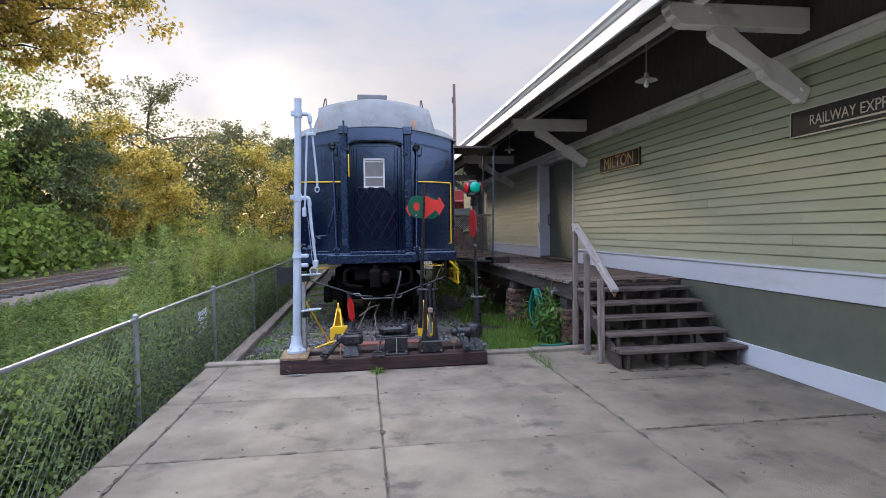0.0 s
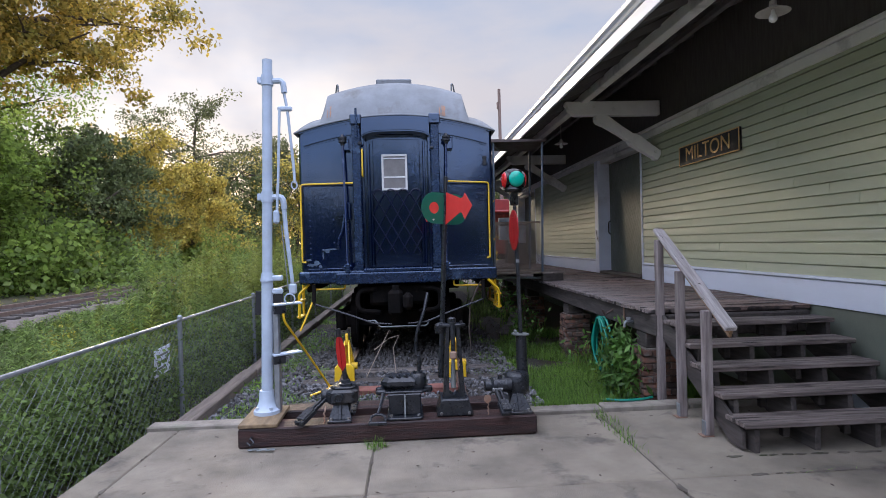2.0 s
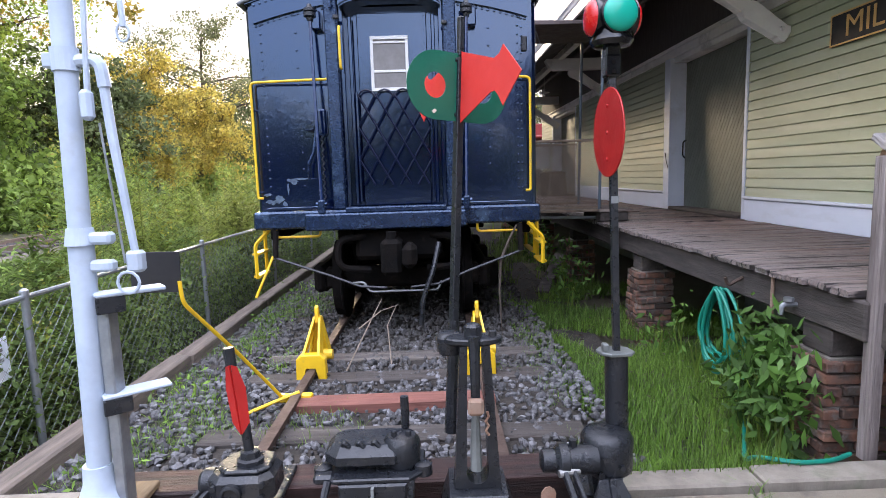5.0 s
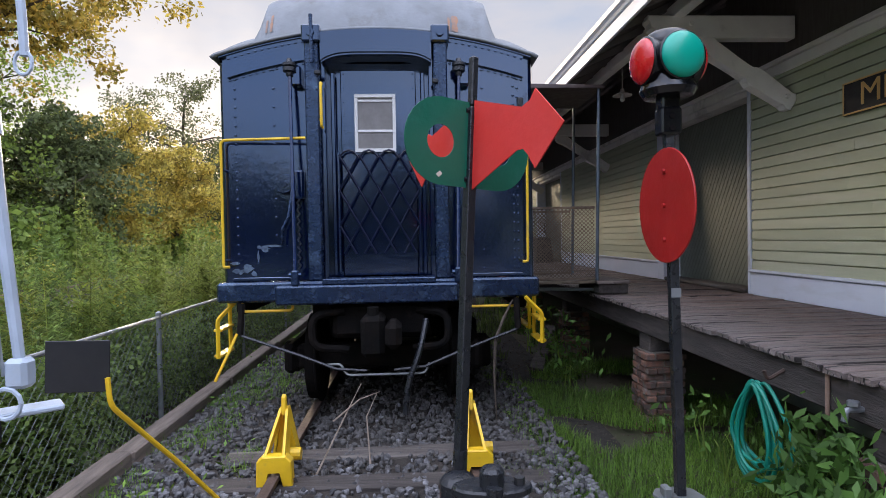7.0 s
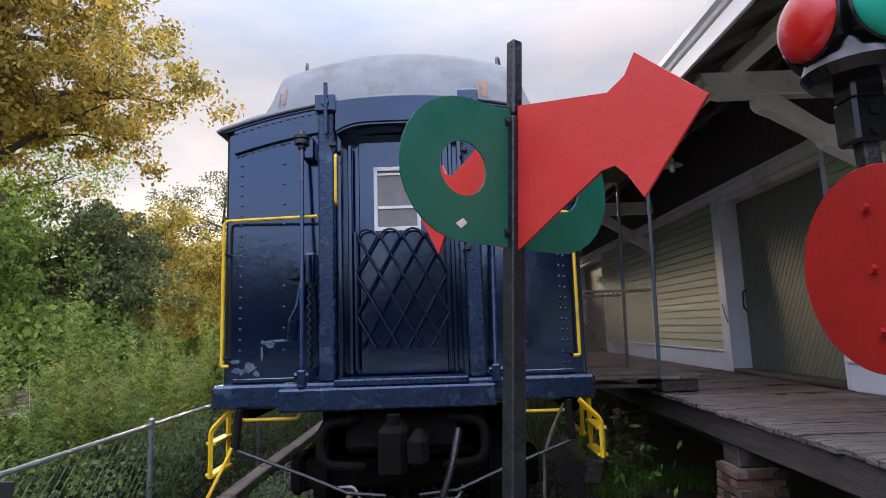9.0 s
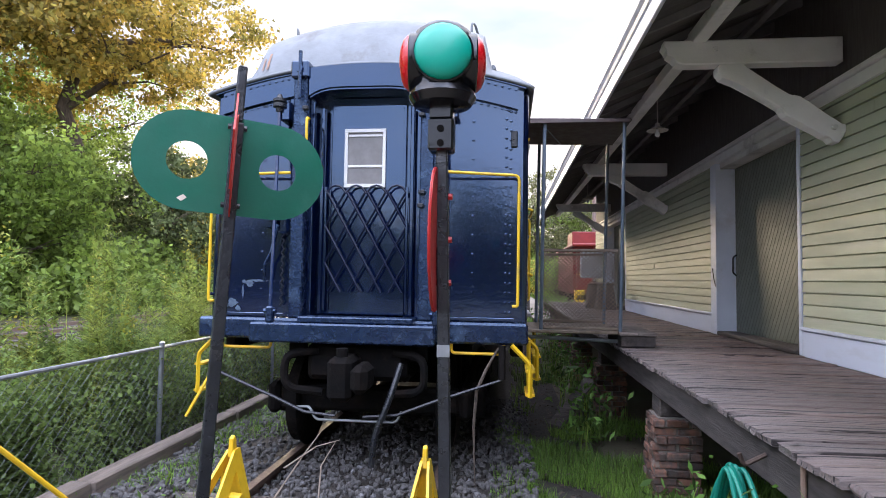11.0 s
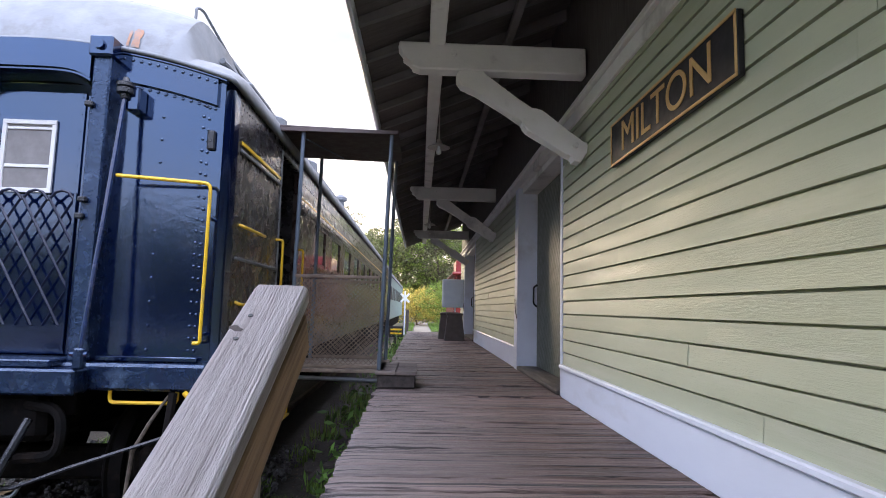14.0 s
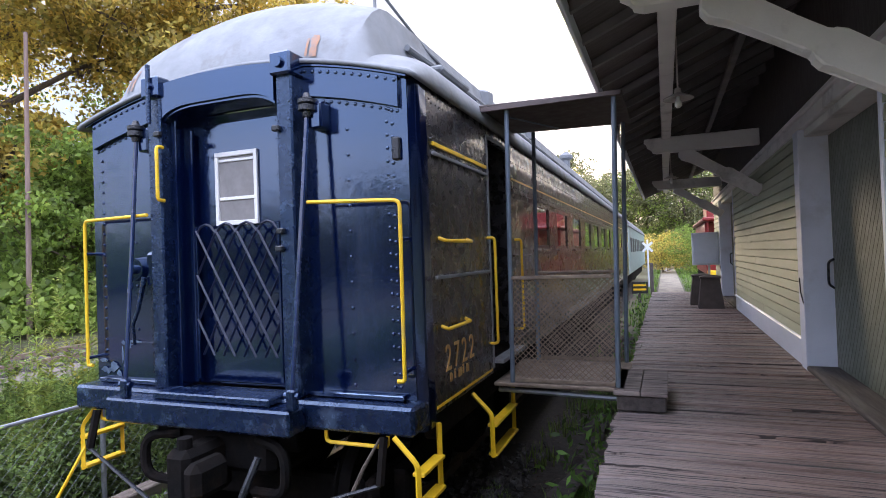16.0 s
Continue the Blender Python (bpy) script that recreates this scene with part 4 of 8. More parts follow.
for x in (dl + 0.06, dr_ - 0.06):
    rivet_line(bm, (x, FACE + 0.10, SILL_T + 0.1), (x, FACE + 0.10, 3.26), 0.13, 0.007)
part("rivets", bm, navy, coach, "rows of rivet heads", smooth=True, kind="stuff")

# scissor gate across the doorway
gate = part("scissor_gate", box(B(), dl - 0.005, dl + 0.02, FACE + 0.02, FACE + 0.04, SILL_T + 0.06, 2.5, 0.004), navy, coach, "lattice gate across the end door")
part("gate_bar", box(B(), dr_ - 0.02, dr_ + 0.005, FACE + 0.02, FACE + 0.04, SILL_T + 0.06, 2.5, 0.004), navy, gate)
gx0, gx1, gz0, gz1 = dl + 0.01, dr_ - 0.01, SILL_T + 0.22, 2.47
cols, rise = 4, 0.34
pitch = (gx1 - gx0) / cols
for k in range(-8, 12):
    for sgn in (-1, 1):
        # a lattice bar from the top edge down, cut to the gate's width
        xt = gx0 + k * pitch
        p, q = None, None
        pts = []
        for i in range(41):
            x = gx0 + (gx1 - gx0) * i / 40
            z = gz1 - (x - xt) * sgn * rise / pitch * 1.0
            if gz0 <= z <= gz1:
                pts.append((x, z))
        if len(pts) > 2:
            (xa, za), (xb, zb) = pts[0], pts[-1]
            yb = FACE + (0.026 if sgn > 0 else 0.036)
            part("lattice_bar", tube(B(), [(xa, yb, za), (xb, yb, zb)], 0.0105, 4), gate_navy, gate)
for i in range(cols):
    xm = gx0 + (i + 0.5) * pitch
    part("lattice_top", tube(B(), [(xm - pitch / 2, FACE + 0.03, gz1 - 0.03), (xm - pitch * 0.25, FACE + 0.03, gz1 + 0.03), (xm, FACE + 0.03, gz1 + 0.045), (xm + pitch * 0.25, FACE + 0.03, gz1 + 0.03), (xm + pitch / 2, FACE + 0.03, gz1 - 0.03)], 0.0105, 6), gate_navy, gate)

# marker brackets and long rods at the door posts
for px, zlow, inw in ((CX - 0.80, 1.33, 0.05), (CX + 0.77, 1.33, -0.05)):
    a = part("buffer_rod", tube(B(), [(px, FACE - 0.13, 3.20), (px + inw * 0.5, FACE - 0.22, 2.3), (px + inw, FACE - 0.32, zlow + 0.06)], 0.0165, 8), rod_lit_navy, coach, "long navy rod with its gloss light in the colour", smooth=True)
    part("rod_head", lathe(B(), [(0.03, -0.06), (0.035, -0.03), (0.06, -0.02), (0.06, 0.015), (0.045, 0.02), (0.062, 0.03), (0.062, 0.055), (0.03, 0.07), (0.02, 0.10)], 14, pose(px, FACE - 0.13, 3.24)), iron_black, a, smooth=True)
    part("head_bracket", box(B(), px + 0.0, px + 0.10, FACE - 0.12, FACE - 0.001, 3.10, 3.28, 0.012), navy, a)
    part("rod_clevis", box(B(), px + inw - 0.035, px + inw + 0.035, FACE - 0.35, FACE - 0.29, zlow - 0.08, zlow + 0.06, 0.012), navy_worn, a)
    part("clevis_eye", cyl(B(), (px + inw - 0.055, FACE - 0.32, zlow + 0.02), (px + inw + 0.055, FACE - 0.32, zlow + 0.02), 0.022, n=10), navy, a)
# brake wheel gear beside the doorway
bk = part("brake_gear", cyl(B(), (CX - 0.88, FACE - 0.11, 2.19), (CX - 0.88, FACE - 0.01, 2.19), 0.085, 0.10, 18), navy, coach, "hand brake ratchet with lever", smooth=True)
part("brake_hub", cyl(B(), (CX - 0.88, FACE - 0.14, 2.19), (CX - 0.88, FACE - 0.105, 2.19), 0.035, n=12), navy, bk)
part("brake_lever", tube(B(), [(CX - 0.80, FACE - 0.09, 2.13), (CX - 0.84, FACE - 0.12, 1.88), (CX - 0.90, FACE - 0.12, 1.76), (CX - 0.91, FACE - 0.10, 1.60)], [0.022, 0.016, 0.014, 0.012], 8), navy_worn, bk)
part("brake_chain", tube(B(), [(CX - 0.76, FACE - 0.05, 2.1)] + [(CX - 0.76 + 0.012 * (-1) ** i, FACE - 0.05, 2.05 - i * 0.035) for i in range(20)], 0.009, 6), iron_black, bk, "hanging chain")
part("chain_box", box(B(), CX - 0.80, CX - 0.70, FACE - 0.08, FACE - 0.002, 2.05, 2.32, 0.02), navy, bk)
part("patch_plate", box(B(), XL + 0.36, CX - 0.68, FACE - 0.008, FACE - 0.0005, SILL_T + 0.03, SILL_T + 0.33, 0.002), navy, coach, "repair plate")
sr = random.Random(31)
for cx_, cz_, w_, h_ in ((-0.79, 1.60, 0.03, 0.018), (-0.74, 1.585, 0.05, 0.03), (-0.66, 1.61, 0.08, 0.012), (-0.98, 1.37, 0.07, 0.03), (-0.90, 1.40, 0.06, 0.045), (-1.02, 1.45, 0.05, 0.018), (-0.84, 1.35, 0.03, 0.03), (-0.80, 1.50, 0.012, 0.07)):
    pl_ = [(w_ * sr.uniform(0.5, 1.15) * math.cos(a), h_ * sr.uniform(0.5, 1.2) * math.sin(a)) for a in [k * math.pi / 7 for k in range(14)]]
    part("paint_scuff", slab(B(), pl_, 0.001, basis((cx_, FACE - 0.0086, cz_), (1, 0, 0), (0, 0, 1))), scuff_blue, coach, "pale scuffed paint")
# small latches on the posts and jambs
for x, z in ((POST_R - 0.05, 3.12), (POST_R - 0.04, 2.42), (POST_R - 0.05, 2.30), (POST_L + 0.06, 3.2)):
    part("jamb_latch", box(B(), x - 0.03, x + 0.03, FACE - 0.19, FACE - 0.15, z - 0.02, z + 0.02, 0.008), iron_black, coach)
part("flag_socket", cyl(B(), (POST_L + 0.01, FACE - 0.20, 3.28), (POST_L + 0.01, FACE - 0.20, 3.72), 0.018, n=10), navy_worn, coach, "flag socket tube")


def grab(name, pts, r=0.0135, mat_=None, parent=coach, feet=True):
    g = part(name, tube(B(), bent(pts, 0.05), r, 8), mat_ or yellow_paint, parent, "yellow grab iron", smooth=True)
    return g


yf = FACE - 0.085
grab("grab_iron", [(XL + 0.10, yf, 1.42), (XL + 0.05, yf, 1.42), (XL + 0.045, yf, 1.44), (XL + 0.045, yf, 2.60), (CX - 0.66, yf - 0.09, 2.60)])
grab("grab_iron", [(XR - 0.14, yf, 1.42), (XR - 0.090, yf, 1.42), (XR - 0.085, yf, 2.58), (CX + 0.78, yf - 0.09, 2.60)])
for sx, x in ((1, XL + 0.05), (-1, XR - 0.09)):
    for z in (2.33, 1.48):
        part("grab_bracket", tube(B(), [(x, yf, z), (x + sx * 0.0, FACE + 0.01, z)], 0.014, 8), navy, coach)
grab("grab_iron", [(POST_L + 0.09, FACE - 0.15, 3.10), (POST_L + 0.09, FACE - 0.21, 3.10), (POST_L + 0.09, FACE - 0.21, 2.70), (POST_L + 0.09, FACE - 0.15, 2.70)])
for x0 in (XL + 0.22, POST_R + 0.24):
    grab("grab_iron", [(x0, FACE - 0.12, SILL_B - 0.0), (x0, FACE - 0.12, SILL_B - 0.085), (x0 + 0.46, FACE - 0.12, SILL_B - 0.085), (x0 + 0.46, FACE - 0.12, SILL_B)])

# roof: rounded hood at the end rising to a clerestory
def roof_profile(u):
    a = abs(u)
    if a > 0.77:
        return 3.40 + 0.31 * math.sqrt(max(0, 1 - ((a - 0.72) / 0.31) ** 2)) if a < 1.03 else 3.40
    if a > 0.715:
        return 3.72 + (0.77 - a) / 0.055 * 0.375
    return 4.095 + 0.195 * (1 - (a / 0.715) ** 2.0)
bm = B()
NU = 72
us = [-1.03 + 2.06 * i / NU for i in range(NU + 1)]
ds = [-0.05, 0.0, 0.05, 0.12, 0.2, 0.3, 0.42, 0.55, 0.7, 0.9, 1.2, 3, 8, 14, 22, CAR_END - FACE]
grid_ = []
for d in ds:
    s = math.sin(math.pi / 2 * min(max(d, 0) / 0.55, 1)) ** 0.7 if d > 0 else 0
    grid_.append([bm.verts.new((CX + HW * u, FACE + d - 0.02, (arch(min(1, abs(u)), EAVE, 0.25) + 0.012) * (1 - s) + roof_profile(u) * s - (0.03 if abs(u) > 1.02 else 0))) for u in us])
for a, b in zip(grid_, grid_[1:]):
    for i in range(NU):
        bm.faces.new((a[i], a[i + 1], b[i + 1], b[i]))
roof_ob = part("roof", bm, roof_white, coach, "silver painted clerestory roof", smooth=True)
solid = roof_ob.modifiers.new("thickness", "SOLIDIFY")
solid.thickness, solid.offset = 0.03, -1
def roof_at(u, d):
    k = math.sin(math.pi / 2 * min(max(d, 0) / 0.55, 1)) ** 0.7 if d > 0 else 0
    return Vector((CX + HW * u, FACE + d - 0.02, (arch(min(1, abs(u)), EAVE, 0.25) + 0.012) * (1 - k) + roof_profile(u) * k))


for u0_, w_, d0, d1 in ((0.50, 0.026, 0.004, 0.075), (0.462, 0.009, 0.004, 0.06), (-0.66, 0.010, 0.02, 0.12), (-0.69, 0.008, 0.02, 0.09)):
    bm = B()
    rows2 = []
    for i in range(9):
        d = d0 + (d1 - d0) * i / 8
        ww = w_ * (0.75 + 0.35 * noise.noise((u0_ * 9, i * 0.9, 1)))
        rows2.append([bm.verts.new(roof_at(u0_ + ww * k, d) + Vector((0, -0.003, 0.003))) for k in (-1, -0.4, 0.3, 1)])
    for a, b in zip(rows2, rows2[1:]):
        for k in range(3):
            bm.faces.new((a[k], a[k + 1], b[k + 1], b[k]))
    part("rust_streak", bm, rust_stain, roof_ob, "faded rust streak")
part("roof_vent_box", box(B(), 0.03, 0.63, FACE + 0.85, FACE + 1.5, 4.14, 4.46, 0.02), roof_white, coach, "roof ventilator box")
for y in (FACE + 3.0, FACE + 5.2):
    part("roof_vent", lathe(B(), [(0.14, 0), (0.14, 0.10), (0.2, 0.14), (0.2, 0.28), (0.16, 0.31), (0.05, 0.32)], 14, pose(CX + 0.98, y, 3.80)), roof_white, coach, "drum ventilator")
part("chimney", lathe(B(), [(0.10, 0), (0.10, 0.5), (0.17, 0.55), (0.17, 0.62), (0.05, 0.7)], 12, pose(CX + 0.75, FACE + 11, 4.0)), roof_white, coach, "roof stack")
for sx in (-1, 1):
    hx = CX + sx * 0.93
    part("roof_handle", tube(B(), bent([(hx, FACE + 0.60, 4.06), (hx, FACE + 0.60, 4.30), (hx + sx * 0.03, FACE + 0.68, 4.31), (hx + sx * 0.16, FACE + 1.25, 4.02), (hx + sx * 0.20, FACE + 1.7, 3.95), (hx + sx * 0.20, FACE + 1.72, 3.80)], 0.05), 0.013, 7), roof_white, coach, "bent roof handrail", smooth=True)
part("gutter_pipe", tube(B(), [(CX + 1.15, FACE + 0.7, 3.86), (CX + 1.2, FACE + 1.2, 3.83), (CX + 1.22, 22, 3.82), (CX + 1.22, 32, 3.82)], 0.028, 8), roof_white, coach, "roof conduit pipe")
part("roof_step", box(B(), CX + 1.10, CX + 1.33, FACE + 1.0, FACE + 1.7, 3.74, 3.80, 0.02), roof_white, coach, "roof walk plate")
for k in range(3):
    y0 = FACE + 2.2 + k * 3.1
    part("conduit_loop", tube(B(), [(CX + 1.22 + 0.05 * (i % 2), y0 + i * 0.09, 3.80 - 0.06 * (i % 2)) for i in range(7)], 0.01, 6), navy, coach, "looped wire")

# coach sides with real window openings
WIN0, WPITCH, NWIN = 14.45, 1.57, 11
WZ0, WZ1 = 2.26, 2.80
def side(x0, x1, right):
    outer = x1 if right else x0
    sgn = 1 if right else -1
    mt = car_brown
    dy0, dy1 = 12.50, 13.30
    sp = part("side_panel", box(B(), x0, x1, FACE + 0.2, dy0, SILL_B + 0.05, EAVE - 0.02, 0.004), car_black, coach, "black vestibule side panel")
    part("side_band", box(B(), outer - 0.002 if right else outer - 0.014, outer + 0.014 if right else outer + 0.002, FACE + 0.28, dy0 - 0.06, 2.98, 3.01, 0.003), yellow_paint if right else car_black, sp, "yellow stripe")
    part("over_door", box(B(), x0, x1, dy0 + 0.001, dy1 - 0.001, 3.27, EAVE - 0.02, 0.004), car_black, coach)
    part("lower_side", box(B(), x0, x1, dy1, CAR_END, SILL_B + 0.05, WZ0, 0.004), mt, coach, "dark brown lower side")
    part("letter_board", box(B(), x0, x1, dy1, CAR_END, WZ1, EAVE - 0.02, 0.004), mt, coach, "dark brown letter board")
    y = dy1
    for i in range(NWIN + 1):
        y1 = WIN0 + i * WPITCH if i < NWIN else CAR_END
        part("window_pier", box(B(), x0, x1, y + 0.0005, y1 - 0.0005, WZ0 + 0.001, WZ1 - 0.001, 0.003), mt, coach)
        if i < NWIN:
            w = part("coach_window", box(B(), (x0 + x1) / 2 - 0.006, (x0 + x1) / 2 + 0.006, y1, y1 + 0.94, WZ0, WZ1), glass, coach, "coach window pane")
            part("window_sill", box(B(), outer - 0.01 if right else outer - 0.035, outer + 0.035 if right else outer + 0.01, y1 - 0.03, y1 + 0.97, WZ0 - 0.035, WZ0 - 0.002, 0.006), car_brown, w)
            part("sash", box(B(), (x0 + x1) / 2 - 0.015, (x0 + x1) / 2 + 0.015, y1, y1 + 0.94, WZ0 + 0.001, WZ0 + 0.05, 0.003), car_brown, w)
            y = y1 + 0.94
    for z, t in ((2.86, 0.03), (2.18, 0.022), (1.30, 0.03)):
        part("belt_rail", box(B(), outer - 0.005 if right else outer - 0.02, outer + 0.02 if right else outer + 0.005, dy1 + 0.05, CAR_END, z, z + t, 0.004), car_brown, coach)
    part("yellow_line", box(B(), outer - 0.001 if right else outer - 0.004, outer + 0.004 if right else outer + 0.001, dy1 + 0.05, CAR_END, 2.99, 3.01), gold, coach, "faded gilt line")
    bm = B()
    nn = (sgn, 0, 0)
    for z in (3.0 if not right else 3.04, 2.95, 2.08, 1.36, 3.28):
        rivet_line(bm, (outer, FACE + 0.3, z), (outer, dy0 - 0.05, z), 0.07, 0.009, nn)
    for yy in (FACE + 0.26, dy0 - 0.05):
        rivet_line(bm, (outer, yy, 1.3), (outer, yy, 3.3), 0.09, 0.009, nn)
    if right:
        for z in (3.18, 2.92, 1.40):
            rivet_line(bm, (outer, dy1 + 0.06, z), (outer, CAR_END, z), 0.11, 0.009, nn)
    part("side_rivets", bm, car_black, coach, "rivet heads", kind="stuff")
    if right:
        part("door_frame", box(B(), outer - 0.003, outer + 0.012, dy0 - 0.03, dy0, SILL_B + 0.1, 3.30, 0.003), roof_white, coach)
        part("door_head", box(B(), outer - 0.003, outer + 0.012, dy0 + 0.001, dy1 + 0.03, 3.27, 3.305, 0.003), roof_white, coach)
    part("vestibule_wall", box(B(), CX - HW + 0.05, CX + HW - 0.05, dy1 + 0.01, dy1 + 0.05, SILL_T, EAVE), car_black, coach) if right else None


side(XR - 0.05, XR, True)
side(XL, XL + 0.05, False)
part("floor", box(B(), XL + 0.051, XR - 0.051, FACE + 0.15, CAR_END, SILL_B + 0.02, SILL_T - 0.03), under_black, coach)
part("far_end", box(B(), XL + 0.051, XR - 0.051, CAR_END - 0.05, CAR_END, SILL_T, EAVE), car_brown, coach)
part("step_plate", box(B(), XR - 0.01, XR + 0.10, 12.48, 13.32, SILL_T - 0.05, SILL_T - 0.015, 0.004), galv, coach, "door sill plate")
mside = basis((XR + 0.003, 11.62, 1.53), (0, 1, 0), (0, 0, 1))
words("car_number", "2722", 0.27, Matrix.Translation((0, 0, -0.06)) @ mside, gold, coach, 0.002, 0.95, "gilt painted number 2722").data.space_character = 1.35
for i, w in enumerate((0.05, 0.03, 0.07, 0.03, 0.06)):
    part("faded_lettering", box(B(), XR + 0.0005, XR + 0.004, 11.38 + i * 0.09, 11.38 + i * 0.09 + w, 1.30 + 0.008 * (i % 2), 1.365 + 0.012 * (i % 2)), gold, coach, "faded gilt lettering")
part("gilt_stripe", box(B(), XR + 0.0005, XR + 0.004, FACE + 0.22, 12.44, 1.17, 1.19), yellow_paint, coach, "thin yellow stripe")
xs_ = XR + 0.05
for y0, y1, z in ((11.25, 11.85, 2.34), (11.25, 11.75, 1.72)):
    grab("grab_iron", [(XR, y0, z), (xs_, y0, z - 0.02), (xs_, y1, z - 0.02), (XR, y1, z)])
grab("grab_iron", [(XR, 12.42, 2.36), (xs_ + 0.02, 12.42, 2.36), (xs_ + 0.02, 12.42, 1.42), (XR, 12.42, 1.42)])
grab("grab_iron", [(XR, 13.42, 2.36), (xs_ + 0.02, 13.42, 2.36), (xs_ + 0.02, 13.42, 1.42), (XR, 13.42, 1.42)])
part("lamp_bracket", box(B(), XR - 0.16, XR - 0.10, FACE - 0.03, FACE + 0.0, 2.85, 3.0, 0.01), iron_black, coach)
part("side_step_rail", box(B(), XR + 0.0, XR + 0.02, FACE + 0.26, 12.45, 2.05, 2.075, 0.004), roof_white, coach, "worn bright belt rail")
part("side_step_rail", box(B(), XR + 0.0, XR + 0.02, FACE + 0.26, 12.45, 2.915, 2.94, 0.004), roof_white, coach)


def stirrup(x, y, sx, depth=0.52, span=0.36):
    """Sill step: two flat bars with rungs hung from the coach corner."""
    st = part("sill_step", tube(B(), bent([(x, y, SILL_B), (x + sx * 0.16, y, SILL_B - 0.16), (x + sx * 0.16, y, SILL_B - depth)], 0.04), 0.02, 4), yellow_paint, coach, "yellow sill step")
    part("step_bar", tube(B(), [(x + sx * 0.16, y + span, SILL_B), (x + sx * 0.16, y + span, SILL_B - depth)], 0.02, 4), yellow_paint, st)
    for z in (SILL_B - depth + 0.02, SILL_B - depth * 0.5):
        part("rung", box(B(), x + sx * 0.16 - 0.04, x + sx * 0.16 + 0.04, y, y + span, z - 0.012, z + 0.012, 0.004), yellow_paint, st)


stirrup(XR - 0.14, FACE - 0.17, 1, 0.44)
stirrup(XL + 0.14, FACE - 0.10, -1)
stirrup(XR - 0.02, 11.92, 1, 0.5, 0.68)
# couplings, pipes and trucks below
part("draft_housing", box(B(), CX - 0.45, CX + 0.45, FACE - 0.2, FACE + 0.9, 0.74, 1.08, 0.05), under_black, coach)
cp = part("coupler", box(B(), CX - 0.16, CX + 0.05, FACE - 0.55, FACE - 0.1, 0.62, 0.99, 0.045), under_black, coach, "knuckle coupler")
part("knuckle", box(B(), CX + 0.055, CX + 0.20, FACE - 0.62, FACE - 0.30, 0.70, 0.94, 0.05), under_black, cp)
part("coupler_pin", cyl(B(), (CX - 0.05, FACE - 0.46, 0.99), (CX - 0.05, FACE - 0.46, 1.06), 0.05, n=12), under_black, cp)
for sx in (-1, 1):
    part("buffer_casting", tube(B(), bent([(CX + sx * 0.34, FACE - 0.2, 1.0), (CX + sx * 0.62, FACE - 0.28, 0.98), (CX + sx * 0.62, FACE - 0.28, 0.68), (CX + sx * 0.3, FACE - 0.2, 0.64)], 0.12), 0.036, 8), under_black, coach, smooth=True)
    part("hanger_plate", box(B(), CX + sx * 0.55 - 0.08, CX + sx * 0.55 + 0.08, FACE - 0.16, FACE - 0.1, 0.92, 1.085, 0.01), under_black, coach)
    part("uncoupling_rod", tube(B(), [(CX + sx * 1.28, FACE - 0.22, 0.80), (CX + sx * 0.72, FACE - 0.32, 0.62), (CX + sx * 0.40, FACE - 0.36, 0.50), (CX + sx * 0.12, FACE - 0.38, 0.48)], 0.014, 6), iron_black, coach, "bent uncoupling rod")
    part("rod_hanger", tube(B(), [(CX + sx * 1.28, FACE - 0.15, 1.08), (CX + sx * 1.28, FACE - 0.22, 0.80)], 0.03, 6), under_black, coach)
part("rod_handle", tube(B(), [(CX - 1.30, FACE - 0.24, 0.82), (CX - 1.36, FACE - 0.30, 0.66), (CX - 1.46, FACE - 0.38, 0.42)], 0.014, 6), yellow_paint, coach, "yellow rod handle")
part("air_pipe", tube(B(), bent([(CX - 0.5, FACE - 0.28, 0.52), (CX - 0.36, FACE - 0.34, 0.54), (CX - 0.30, FACE - 0.36, 0.44), (CX + 0.4, FACE - 0.36, 0.44), (CX + 0.44, FACE - 0.34, 0.53)], 0.04), 0.012, 6), galv_dull, coach, "bent pipe below the coupler")
part("air_hose", tube(B(), bent([(CX + 0.42, FACE - 0.30, 0.92), (CX + 0.36, FACE - 0.42, 0.66), (CX + 0.24, FACE - 0.46, 0.36), (CX + 0.22, FACE - 0.46, 0.10)], 0.15), 0.027, 8), iron_black, coach, "hanging air hose", smooth=True)
